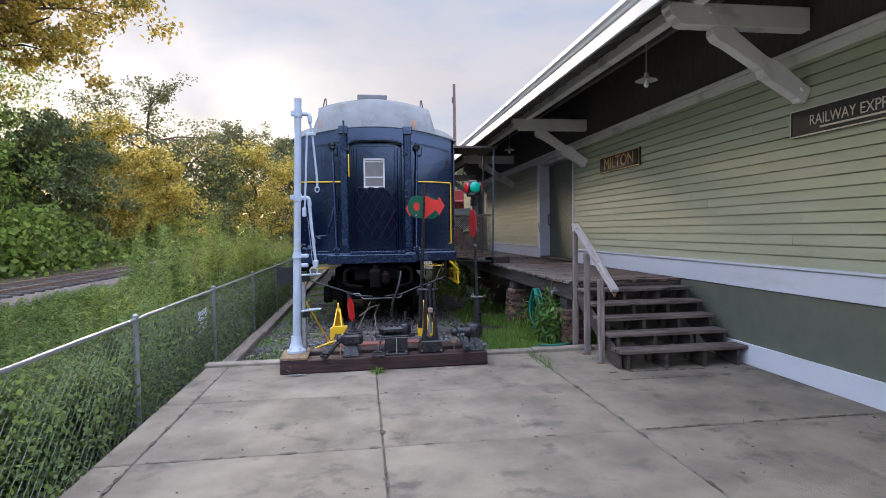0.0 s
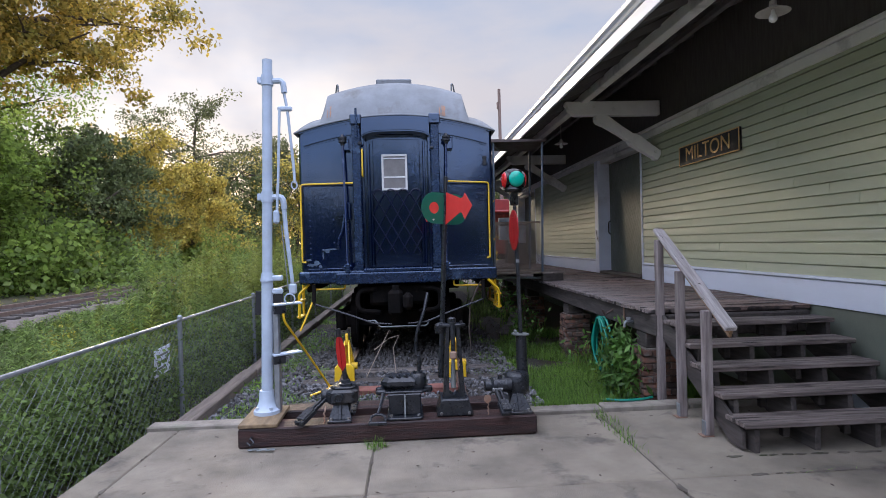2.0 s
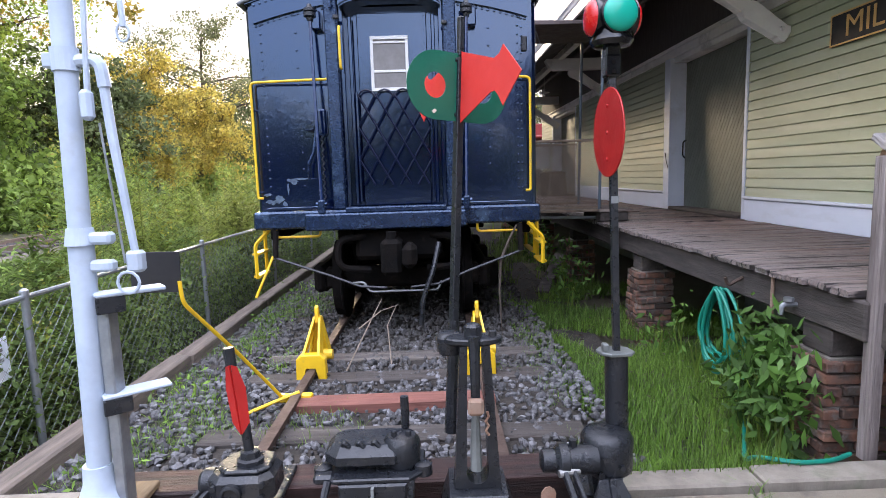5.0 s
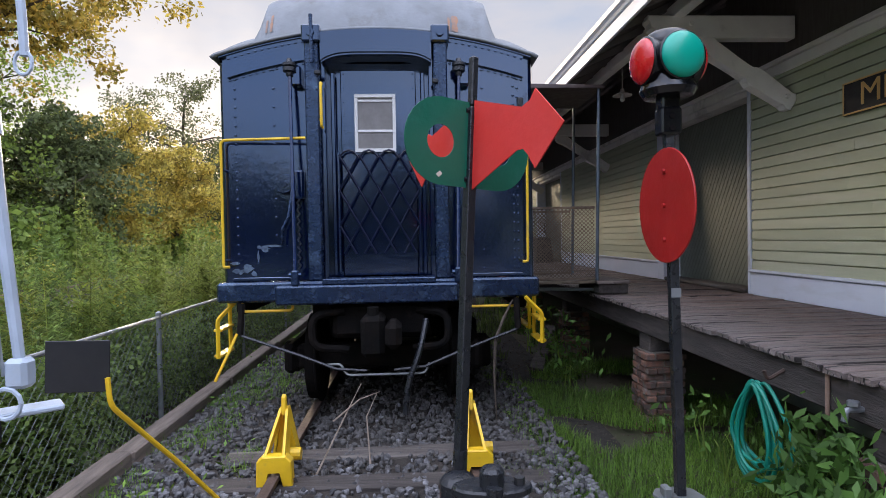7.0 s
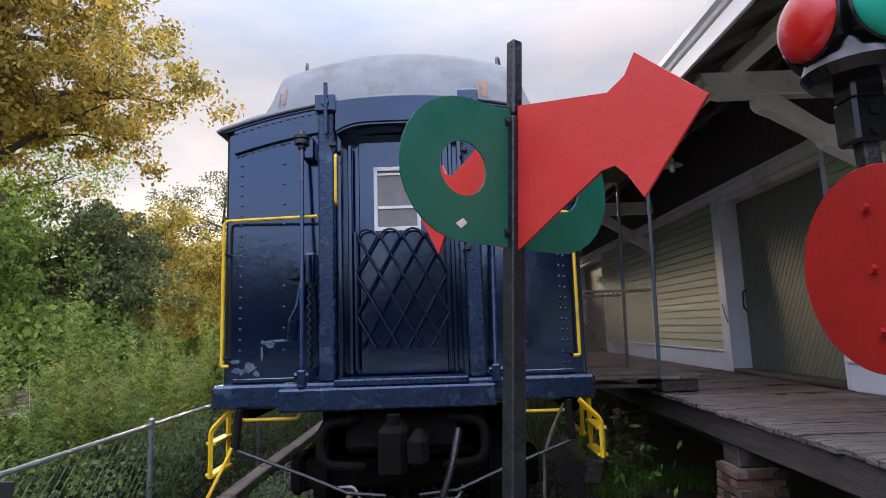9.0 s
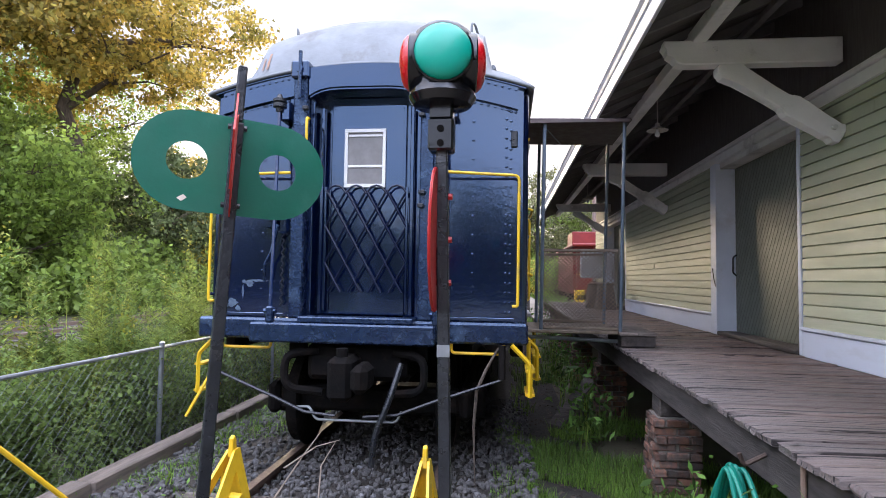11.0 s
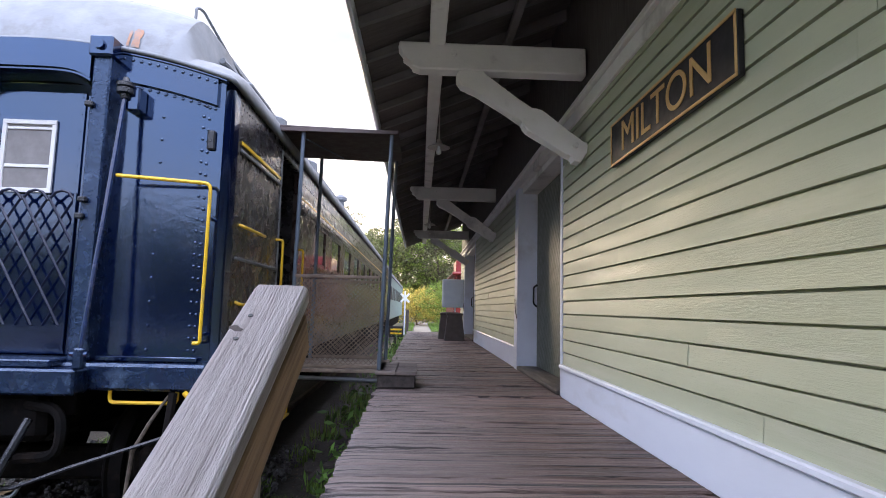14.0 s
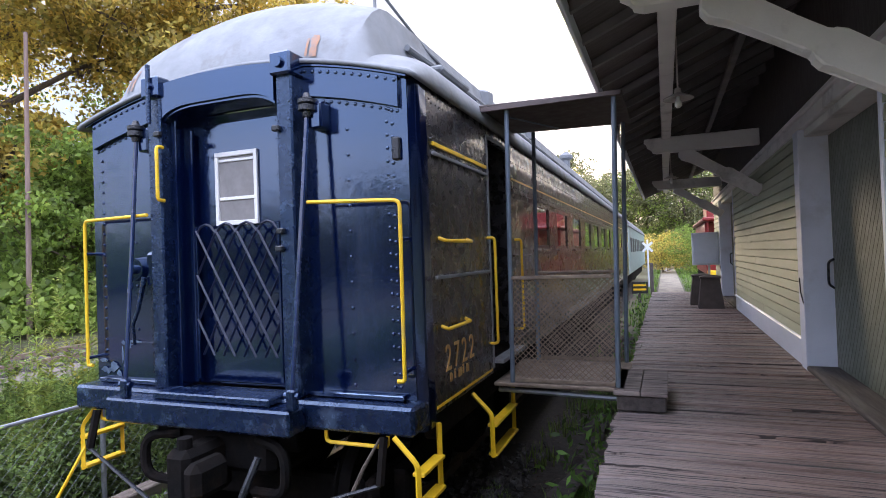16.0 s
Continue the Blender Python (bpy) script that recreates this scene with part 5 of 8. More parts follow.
for yt in (FACE + 2.0, CAR_END - 2.2):
    tr = part("truck_frame", box(B(), CX - 1.0, CX - 0.88, yt - 1.75, yt + 1.75, 0.32, 0.62, 0.04), under_black, coach, "six wheel truck")
    part("truck_side", box(B(), CX + 0.88, CX + 1.0, yt - 1.75, yt + 1.75, 0.32, 0.62, 0.04), under_black, tr)
    part("truck_bolster", box(B(), CX - 0.88, CX + 0.88, yt - 0.3, yt + 0.3, 0.4, 0.9, 0.04), under_black, tr)
    part("truck_end", box(B(), CX - 0.88, CX + 0.88, yt - 1.72, yt - 1.55, 0.36, 0.60, 0.03), under_black, tr)
    for dy in (-1.35, 0, 1.35):
        part("axle", cyl(B(), (CX - 0.95, yt + dy, 0.43), (CX + 0.95, yt + dy, 0.43), 0.07, n=10), under_black, tr)
        for sx in (-1, 1):
            part("wheel", lathe(B(), [(0.46, -0.07), (0.485, -0.055), (0.485, -0.04), (0.455, -0.03), (0.45, 0.06), (0.40, 0.065), (0.36, 0.04), (0.15, 0.03), (0.13, 0.07)], 28, basis((CX + sx * 0.73, yt + dy, 0.43), (0, 1, 0), (0, 0, 1)) @ pose(0, 0, 0, 0, 0 if sx > 0 else 180, 0)), under_black, tr, smooth=True)
            part("journal_box", box(B(), CX + sx * 1.0 - 0.06, CX + sx * 1.0 + 0.12, yt + dy - 0.13, yt + dy + 0.13, 0.28, 0.60, 0.03), under_black, tr)
part("centre_sill", box(B(), CX - 0.3, CX + 0.3, FACE + 0.9, CAR_END - 0.5, 0.70, SILL_B + 0.015, 0.02), under_black, coach)
for sx in (-1, 1):
    part("brake_tank", cyl(B(), (CX + sx * 0.6, FACE + 4.4, 0.75), (CX + sx * 0.6, FACE + 6.4, 0.75), 0.26, n=16), under_black, coach, smooth=True)
    part("steam_pipe", tube(B(), [(CX + sx * 0.42, FACE - 0.1, 0.78), (CX + sx * 0.42, FACE + 4, 0.74)], 0.05, 8), under_black, coach)
    part("side_sill", box(B(), CX + sx * (HW - 0.09) - 0.06, CX + sx * (HW - 0.09) + 0.06, FACE + 0.3, CAR_END - 0.3, SILL_B - 0.16, SILL_B + 0.045, 0.02), under_black, coach)
for y, w, h in ((16, 2.2, 0.5), (20, 1.6, 0.6), (24, 2.6, 0.45)):
    part("battery_box", box(B(), XR - 0.9, XR - 0.15, y, y + w, 1.06 - h, 1.07, 0.02), under_black, coach)

# ---- track under the coach ----
track = thing("railway_track", "old rusty track with weathered timber ties", "railway track", (CX, 9, -0.2))
for x, y0 in ((-0.36, 7.95), (1.10, 7.78)):
    prof = [(-0.07, -0.16), (0.07, -0.16), (0.07, -0.145), (0.012, -0.125), (0.012, -0.045), (0.036, -0.035), (0.036, 0.0), (-0.036, 0.0), (-0.036, -0.035), (-0.012, -0.045), (-0.012, -0.125), (-0.07, -0.145)]
    part("rail", slab(B(), [(u, v + RAIL_TOP) for u, v in prof], -(36 - y0), basis((x, y0, 0), (1, 0, 0), (0, 0, 1))), rail_steel, track, "rusty rail")
tie_me = unit_mesh("tie", old_tie, 2.6, 0.22, 0.18, 0.015)
rt = random.Random(3)
for i in range(44):
    y = 7.9 + i * 0.55 + rt.uniform(-0.05, 0.05)
    if i == 2:
        part("red_tie", box(B(), -0.40, 1.16, y - 0.09, y + 0.10, -0.16, -0.06, 0.012), red_tie, track, "reddish timber between the rails")
        continue
    piece("tie", tie_me, track, pose(0.40 + rt.uniform(-0.06, 0.06), y, -0.245 + 0.05 * (i < 5), 0, 0, rt.uniform(-1.5, 1.5)))
part("tie_plate", box(B(), 0.98, 1.22, 8.15, 8.35, -0.185, -0.165, 0.003), rust, track)
part("joint_bar", box(B(), 1.045, 1.065, 8.0, 8.5, -0.15, -0.06, 0.004), rust, track)


def rail_stop(x, y):
    """Yellow clamp-on wheel stop with a tall horn."""
    r = thing("wheel_stop", "yellow steel wheel stop clamped on the rail", "wheel stop", (x, y, RAIL_TOP), group="wheel stops")
    z = RAIL_TOP
    part("clamp", slab(B(), [(-0.13, -0.09), (-0.125, 0.10), (-0.085, 0.14), (0.085, 0.14), (0.125, 0.10), (0.13, -0.09), (0.062, -0.09), (0.048, 0.03), (-0.048, 0.03), (-0.062, -0.09)], -0.09, basis((x, y, z), (1, 0, 0), (0, 0, 1)), bev=0.008), yellow_paint, r)
    for s in (-1, 1):
        pts = [(0.0, 0.0), (0.0, 0.17), (0.33, 0.42), (0.41, 0.42), (0.47, 0.02), (0.36, 0.02), (0.31, 0.28), (0.11, 0.12), (0.11, 0.0)]
        part("cheek", slab(B(), pts, 0.02, basis((x + s * 0.095 - 0.01, y + 0.02, z - 0.03), (0, 1, 0), (-s * 0.17, 0, 1))), yellow_paint, r, "sloping side plate")
    part("horn", slab(B(), [(0.0, 0.0), (0.02, 0.13), (0.045, 0.15), (0.07, 0.13), (0.09, 0.0)], 0.034, basis((x - 0.017, y + 0.33, z + 0.34), (0, 1, 0), (0, 0, 1)), bev=0.006), yellow_paint, r, "upright horn")
    part("web", slab(B(), [(-0.085, 0.02), (0.085, 0.02), (0.03, 0.36), (-0.03, 0.36)], -0.02, basis((x, y + 0.40, z), (1, 0, 0), (0, 0, 1))), yellow_paint, r)
    part("side_boss", cyl(B(), (x + 0.07, y + 0.24, z + 0.07), (x + 0.15, y + 0.24, z + 0.07), 0.052, 0.046, 12), yellow_paint, r, "round side boss")
    part("clamp_bolt", cyl(B(), (x - 0.14, y + 0.05, z - 0.05), (x + 0.14, y + 0.05, z - 0.05), 0.014, n=8), rail_steel, r)


rail_stop(-0.36, 9.52)
rail_stop(1.10, 9.50)

# ---- switch stands on their timbers ----
base = thing("timber_base", "dark creosoted timber frame lying on the concrete", "timber frame", (0.3, 7.1, 0))
tilt = pose(0.33, 7.1, 0, 0, 0, 1.2)
part("front_timber", box(B(), -1.25, 1.25, -0.24, 0.0, 0.004, 0.165, 0.012, tilt), tie_wood, base)
part("back_timber", box(B(), -1.20, 1.26, 0.24, 0.46, 0.004, 0.165, 0.012, tilt), tie_wood, base)
part("base_board", box(B(), -1.25, -0.93, -0.24, 0.30, 0.167, 0.20, 0.006, tilt), ply, base, "worn tan board")
part("end_block", box(B(), -1.24, -1.0, 0.002, 0.238, 0.004, 0.16, 0.01, tilt), tie_wood, base)
ch = part("eye_bolt", tube(B(), [(-0.80, 6.83, 0.10), (-0.80, 6.79, 0.10), (-0.77, 6.78, 0.07), (-0.80, 6.78, 0.045), (-0.83, 6.79, 0.07)], 0.010, 6), iron_black, base)
for i in range(6):
    q = Vector((-0.79 + i * 0.035, 6.76 - 0.004 * i, 0.018))
    part("chain_link", tube(B(), [q + Vector((0.024 * math.cos(a), 0.012 * math.sin(a), 0.006 * (i % 2))) for a in [k * math.pi / 4 for k in range(9)]], 0.0055, 5), galv_dull, base)

# white semaphore style mast
mast = thing("white_signal_mast", "pale painted steel mast with pipe linkage on the timbers", "signal mast", (-0.79, 7.15, 0.2))
mx = lambda z: -0.755 + 0.028 * (z - 0.2)
MY = 7.17
part("lower_tube", cyl(B(), (mx(0.22), MY, 0.22), (mx(1.42), MY, 1.42), 0.049, n=20), white_pole, mast, smooth=True)
part("upper_tube", cyl(B(), (mx(1.38), MY, 1.38), (mx(3.30), MY, 3.30), 0.043, n=20), white_pole, mast, smooth=True)
part("foot", lathe(B(), [(0.115, 0.0), (0.115, 0.03), (0.09, 0.05), (0.066, 0.12), (0.06, 0.2)], 20, pose(-0.755, MY, 0.2)), white_pole, mast, "flared cast foot", smooth=True)
for a in (0.6, 2.2, 3.9, 5.3):
    part("foot_bolt", cyl(B(), (-0.755 + 0.09 * math.cos(a), MY + 0.09 * math.sin(a), 0.225), (-0.755 + 0.09 * math.cos(a), MY + 0.09 * math.sin(a), 0.265), 0.016, n=6), white_pole, mast)
for z, r in ((3.12, 0.052), (2.10, 0.052)):
    c = part("clamp", cyl(B(), (mx(z), MY, z - 0.045), (mx(z), MY, z + 0.045), r, n=18), white_pole, mast)
    part("clamp_ear", box(B(), mx(z) - 0.085, mx(z) - 0.04, MY - 0.02, MY + 0.02, z - 0.03, z + 0.03, 0.006), white_pole, c)
    part("clamp_arm", tube(B(), bent([(mx(z) + 0.04, MY, z - 0.005), (mx(z) + 0.135, MY, z), (mx(z) + 0.145, MY, z - 0.11)], 0.05), 0.026, 8), white_pole, c)
part("sleeve_collar", cyl(B(), (mx(1.42), MY, 1.36), (mx(1.42), MY, 1.43), 0.062, 0.05, 18), white_pole, mast)
for z in (1.385, 1.27):
    part("lug", box(B(), mx(z) + 0.04, mx(z) + 0.135, MY - 0.03, MY + 0.03, z - 0.025, z + 0.025, 0.012), white_pole, mast)
lk = part("upper_link", tube(B(), [(mx(3) + 0.145, MY, 3.01), (mx(3) + 0.17, MY, 2.86), (mx(2.9) + 0.215, MY, 2.35), (mx(2.9) + 0.22, MY, 2.22)], 0.013, 8), white_pole, mast, "thin pipe linkage")
part("link_joint", box(B(), mx(2.87) + 0.09, mx(2.87) + 0.215, MY - 0.022, MY + 0.022, 2.85, 2.89, 0.01), white_pole, lk)
part("link_ring", tube(B(), [(mx(2.2) + 0.235 + 0.025 * math.cos(a), MY, 2.20 + 0.035 * math.sin(a)) for a in [k * math.pi / 6 for k in range(13)]], 0.006, 6), white_pole, lk)
l2 = part("middle_link", tube(B(), [(mx(2.87) + 0.11, MY - 0.02, 2.87), (mx(2.3) + 0.10, MY - 0.02, 2.3), (mx(1.95) + 0.085, MY - 0.02, 1.90)], 0.012, 8), white_pole, mast)
part("link_eye", box(B(), mx(1.9) + 0.06, mx(1.9) + 0.11, MY - 0.045, MY, 1.86, 1.98, 0.014), white_pole, l2)
l3 = part("lower_link", tube(B(), [(mx(2) + 0.145, MY, 1.99), (mx(1.9) + 0.16, MY, 1.80), (mx(1.4) + 0.225, MY, 1.26)], [0.02, 0.02, 0.015], 8), white_pole, mast)
part("link_cable", tube(B(), [(mx(1.9) + 0.125, MY - 0.02, 1.85), (mx(1.4) + 0.185, MY - 0.02, 1.28)], 0.005, 5), galv, l3)
part("link_clevis", box(B(), mx(1.3) + 0.19, mx(1.3) + 0.255, MY - 0.03, MY + 0.03, 1.24, 1.33, 0.012), white_pole, l3)
part("clevis_ring", tube(B(), [(mx(1.22) + 0.20 + 0.045 * math.cos(a), MY - 0.03, 1.20 + 0.045 * math.sin(a)) for a in [k * math.pi / 6 for k in range(13)]], 0.007, 6), white_pole, l3)
for z in (1.14, 0.70):
    ms = pose(mx(z) + 0.045, MY - 0.02, z, 0, 0, 38)
    st = part("step_shelf", box(B(), 0.0, 0.27, -0.05, 0.045, 0.0, 0.018, 0.005, ms), white_pole, mast, "small steel footstep")
    part("shelf_edge", box(B(), 0.0, 0.11, -0.046, -0.02, -0.07, -0.001, 0.004, ms), iron_black, st)
part("channel", box(B(), mx(0.6) + 0.062, mx(0.6) + 0.11, MY - 0.02, MY + 0.06, 0.2, 1.13, 0.006), galv, mast, "steel channel beside the mast")


def bolts(parent, pts, r=0.014):
    for p in pts:
        part("bolt", cyl(B(), p, (p[0], p[1], p[2] + 0.018), r, n=6), steel_bolt, parent)


def lever(parent, p0, p1, tip):
    """A ground lever: two flat bars that end in a stepped wedge weight."""
    p0, p1 = Vector(p0), Vector(p1)
    d = (p1 - p0).normalized()
    sd = Vector((-d.y, d.x, 0)).normalized()
    m = basis(p0, d, sd)
    ln = (p1 - p0).length
    part("lever_arm", box(B(), 0, ln * 0.62, -0.030, -0.008, -0.016, 0.016, 0.004, m), iron_black, parent, "throw lever")
    part("lever_arm", box(B(), 0, ln * 0.55, 0.012, 0.030, -0.016, 0.016, 0.004, m), iron_black, parent, "throw lever")
    w = part("lever_weight", box(B(), ln * 0.5, ln, -tip * 0.75, tip * 0.75, -0.022, 0.022, 0.006, m), iron_black, parent, "flat iron weight")
    part("weight_step", box(B(), ln * 0.5, ln * 0.93, -tip * 0.55, tip * 0.75, 0.023, 0.040, 0.005, m), iron_black, w)
    part("pivot_pin", cyl(B(), p0 - sd * 0.045, p0 + sd * 0.045, 0.016, n=10), steel_bolt, parent)


def octagon(w, h, c):
    return [(-w + c, -h), (w - c, -h), (w, -h + c), (w, h - c), (w - c, h), (-w + c, h), (-w, h - c), (-w, -h + c)]


def splayed_foot(parent, x, y0, y1, wb, wt, z0, z1):
    """A sloping cast foot with a raised middle rib and two bolts."""
    m = basis((x, y0, z0), (1, 0, 0), (0, (y1 - y0) / (z1 - z0), 1))
    ln = math.hypot(y1 - y0, z1 - z0)
    f = part("stand_foot", slab(B(), [(-wb, 0), (wb, 0), (wb * 0.96, ln * 0.22), (wt, ln * 0.8), (wt, ln), (-wt, ln), (-wt, ln * 0.8), (-wb * 0.96, ln * 0.22)], -0.03, m, bev=0.006), iron_black, parent, "splayed cast foot")
    part("foot_rib", slab(B(), [(-0.009, ln * 0.05), (0.009, ln * 0.05), (0.014, ln), (-0.014, ln)], 0.022, m, bev=0.003), iron_black, f)
    part("foot_toe", box(B(), x - wb, x + wb, y0 - 0.05, y0 + 0.02, z0 - 0.004, z0 + 0.018, 0.005), iron_black, f)
    for sx in (-1, 1):
        part("bolt", cyl(B(), (x + sx * wb * 0.7, y0 - 0.02, z0 + 0.018), (x + sx * wb * 0.7, y0 - 0.02, z0 + 0.036), 0.014, n=6), steel_bolt, f)


# low stand with a red blade
s1 = thing("switch_stand", "black iron ground throw switch stand with a small red blade", "switch stand", (-0.1, 7.0, 0.165))
splayed_foot(s1, -0.09, 6.93, 7.0, 0.10, 0.055, 0.17, 0.32)
part("rear_foot", box(B(), -0.20, 0.02, 7.10, 7.50, 0.167, 0.19, 0.006), iron_black, s1)
part("stand_web", slab(B(), [(-0.05, 0.19), (0.05, 0.19), (0.08, 0.32), (-0.08, 0.32)], 0.08, basis((-0.08, 7.14, 0), (1, 0, 0), (0, 0, 1))), iron_black, s1)
hs1 = part("housing", slab(B(), octagon(0.135, 0.115, 0.05), 0.125, pose(-0.075, 7.06, 0.30), bev=0.022), iron_black, s1, "rounded cast housing")
part("housing_cover", slab(B(), octagon(0.105, 0.09, 0.04), 0.022, pose(-0.065, 7.06, 0.424), bev=0.008), iron_black, hs1)
part("cover_ring", lathe(B(), [(0.058, 0), (0.058, 0.018), (0.044, 0.024), (0.04, 0.05), (0.02, 0.055)], 8, pose(-0.05, 7.05, 0.445)), iron_black, hs1)
part("front_boss", lathe(B(), [(0.042, 0), (0.042, 0.022), (0.030, 0.026), (0.028, 0.015), (0.004, 0.012)], 16, basis((-0.10, 6.948, 0.365), (1, 0, 0), (0, 0, 1))), iron_black, hs1, smooth=True)
for bx_, bz_ in ((-0.175, 0.385), (0.015, 0.345), (0.02, 0.395)):
    part("housing_bolt", cyl(B(), (bx_, 6.96, bz_), (bx_, 6.94, bz_), 0.013, n=6), iron_black, hs1)
part("side_cap", lathe(B(), [(0.055, 0), (0.055, 0.045), (0.042, 0.06), (0.02, 0.064)], 14, basis((-0.20, 7.05, 0.365), (0, 1, 0), (0, 0, -1))), iron_black, hs1, smooth=True)
part("spindle", cyl(B(), (-0.05, 7.05, 0.46), (-0.066, 7.05, 0.64), 0.021, n=10), iron_black, s1, smooth=True)
part("spindle_cap", cyl(B(), (-0.098, 7.05, 0.84), (-0.105, 7.05, 0.935), 0.023, n=10), iron_black, s1, "black cap above the blade")
for sgn in (1, -1):
    part("blade", slab(B(), [(0.0, -0.145), (0.036 * sgn, -0.10), (0.042 * sgn, 0.05), (0.022 * sgn, 0.14), (0.0, 0.15)][::sgn], 0.008, basis((-0.082, 7.03, 0.72), (0.85, 0.5 * sgn, 0), (-0.085, 0, 1))), disc_red, s1, "small red blade")
lever(s1, (-0.225, 7.03, 0.345), (-0.41, 6.78, 0.205), 0.06)
part("chain", tube(B(), [(-0.21, 6.94, 0.30)] + [(-0.215 + 0.006 * (-1) ** i, 6.89, 0.27 - i * 0.02) for i in range(6)], 0.007, 5), rust, s1, "rusty chain")

# low stand with a wide cast body
s2 = thing("switch_stand", "black cast iron low switch stand with throw lever", "switch stand", (0.45, 7.05, 0.165))
SX = 0.46
toe = [(-0.155, -0.05), (-0.13, -0.075), (0.13, -0.075), (0.155, -0.05), (0.155, 0.38), (-0.155, 0.38)]
part("stand_foot", slab(B(), toe, 0.022, pose(SX, 6.95, 0.168), bev=0.006), iron_black, s2, "flanged cast foot")
part("stand_web", slab(B(), [(-0.135, 0.19), (0.135, 0.19), (0.14, 0.37), (-0.14, 0.37)], 0.06, basis((SX, 7.02, 0), (1, 0, 0), (0, 0, 1)), bev=0.008), iron_black, s2)
part("web_rib", slab(B(), [(0.0, 0.19), (-0.06, 0.19), (-0.02, 0.365), (0.0, 0.365)], 0.012, basis((SX - 0.005, 6.959, 0), (0, 1, 0), (0, 0, 1))), galv_dull, s2, "worn raised rib")
part("rear_web", slab(B(), [(-0.12, 0.19), (0.12, 0.19), (0.13, 0.37), (-0.13, 0.37)], 0.05, basis((SX, 7.26, 0), (1, 0, 0), (0, 0, 1))), iron_black, s2)
rim = part("rim", slab(B(), octagon(0.215, 0.15, 0.06), 0.022, pose(SX - 0.005, 7.12, 0.368), bev=0.006), iron_black, s2, "flanged rim")
part("housing", slab(B(), octagon(0.175, 0.115, 0.055), 0.105, pose(SX - 0.03, 7.13, 0.391), bev=0.035), iron_black, s2, "domed cast cover")
part("round_cap", lathe(B(), [(0.072, 0.0), (0.078, 0.02), (0.078, 0.10), (0.06, 0.125), (0.025, 0.13)], 20, pose(SX + 0.115, 7.10, 0.392)), iron_black, s2, "round cap", smooth=True)
for dx in (0.085, 0.145):
    part("cap_nut", cyl(B(), (SX + dx, 7.08, 0.517), (SX + dx, 7.08, 0.54), 0.013, n=6), iron_black, s2)
for dx in (-0.11, -0.05, 0.015):
    part("cover_lug", tube(B(), bent([(SX + dx - 0.02, 7.06, 0.485), (SX + dx - 0.01, 7.05, 0.515), (SX + dx + 0.012, 7.05, 0.488)], 0.012), 0.011, 7), iron_black, s2)
for dx in (-0.215, 0.205):
    part("rim_ear", lathe(B(), [(0.038, 0), (0.038, 0.045), (0.02, 0.052)], 12, pose(SX + dx, 7.06, 0.36)), iron_black, rim, smooth=True)
part("spindle", cyl(B(), (SX + 0.13, 7.16, 0.52), (SX + 0.13, 7.16, 0.66), 0.018, n=8), iron_black, s2)
bolts(s2, [(SX - 0.115, 6.92, 0.19), (SX + 0.115, 6.92, 0.19), (SX - 0.115, 7.28, 0.19), (SX + 0.115, 7.28, 0.19)])
part("lever_yoke", box(B(), 0.215, 0.30, 6.985, 7.045, 0.36, 0.40, 0.012), iron_black, s2)
part("lever_arm", tube(B(), [(0.275, 6.99, 0.375), (0.262, 6.94, 0.32), (0.235, 6.88, 0.235)], [0.017, 0.014, 0.012], 7), iron_black, s2, "short throw lever")
lp = [(0.235 + 0.062 * math.cos(a), 6.835 - 0.03 * math.sin(a) * 0 + 0.052 * math.sin(a), 0.205 + 0.022 * math.sin(a)) for a in [math.pi * k / 8 for k in range(9)]]
part("lever_loop", tube(B(), [(0.297, 6.775, 0.188)] + lp + [(0.173, 6.775, 0.188)], 0.013, 7), iron_black, s2, "open lever loop")
part("loop_lip", box(B(), 0.158, 0.312, 6.75, 6.776, 0.172, 0.202, 0.006), iron_black, s2)

# tall stand that carries the target
s3 = thing("target_switch_stand", "tall black switch stand with green and red targets", "switch stand", (0.89, 7.1, 0.165))
part("stand_base", slab(B(), [(-0.155, 0.167), (0.155, 0.167), (0.155, 0.195), (0.128, 0.275), (0.118, 0.315), (-0.118, 0.315), (-0.128, 0.275), (-0.155, 0.195)], 0.26, basis((0.89, 7.19, 0), (1, 0, 0), (0, 0, 1)), bev=0.012), iron_black, s3, "trapezoid cast pedestal")
u_in = [(0.046 * math.cos(a), 0.385 - 0.05 * math.sin(a)) for a in [math.pi * k / 10 for k in range(11)]]
yoke = [(-0.098, 0.316), (0.098, 0.316), (0.090, 0.40), (0.060, 0.92), (0.030, 0.92)] + u_in + [(-0.030, 0.92), (-0.060, 0.92), (-0.090, 0.40)]
part("side_frame", slab(B(), yoke, 0.10, basis((0.89, 7.10, 0), (1, 0, 0), (0, 0, 1))), iron_black, s3, "tapered yoke with a long slot")
part("frame_head", slab(B(), [(0.115 * math.cos(a) * (1 if math.cos(a) > -0.2 else 1.05), 0.062 * math.sin(a)) for a in [math.pi * k / 9 for k in range(18)]], 0.026, pose(0.89, 7.05, 0.922), bev=0.006), iron_black, s3, "oval head plate")
part("head_cap", lathe(B(), [(0.036, 0.0), (0.036, 0.045), (0.026, 0.055), (0.01, 0.058)], 10, pose(0.885, 7.035, 0.949)), iron_black, s3)
part("head_ear", lathe(B(), [(0.05, 0), (0.058, 0.015), (0.058, 0.07), (0.045, 0.085), (0.02, 0.09)], 16, pose(0.795, 7.12, 0.86)), iron_black, s3, smooth=True)
part("head_bolt", cyl(B(), (0.965, 7.04, 0.945), (0.965, 7.04, 0.97), 0.016, n=6), iron_black, s3)
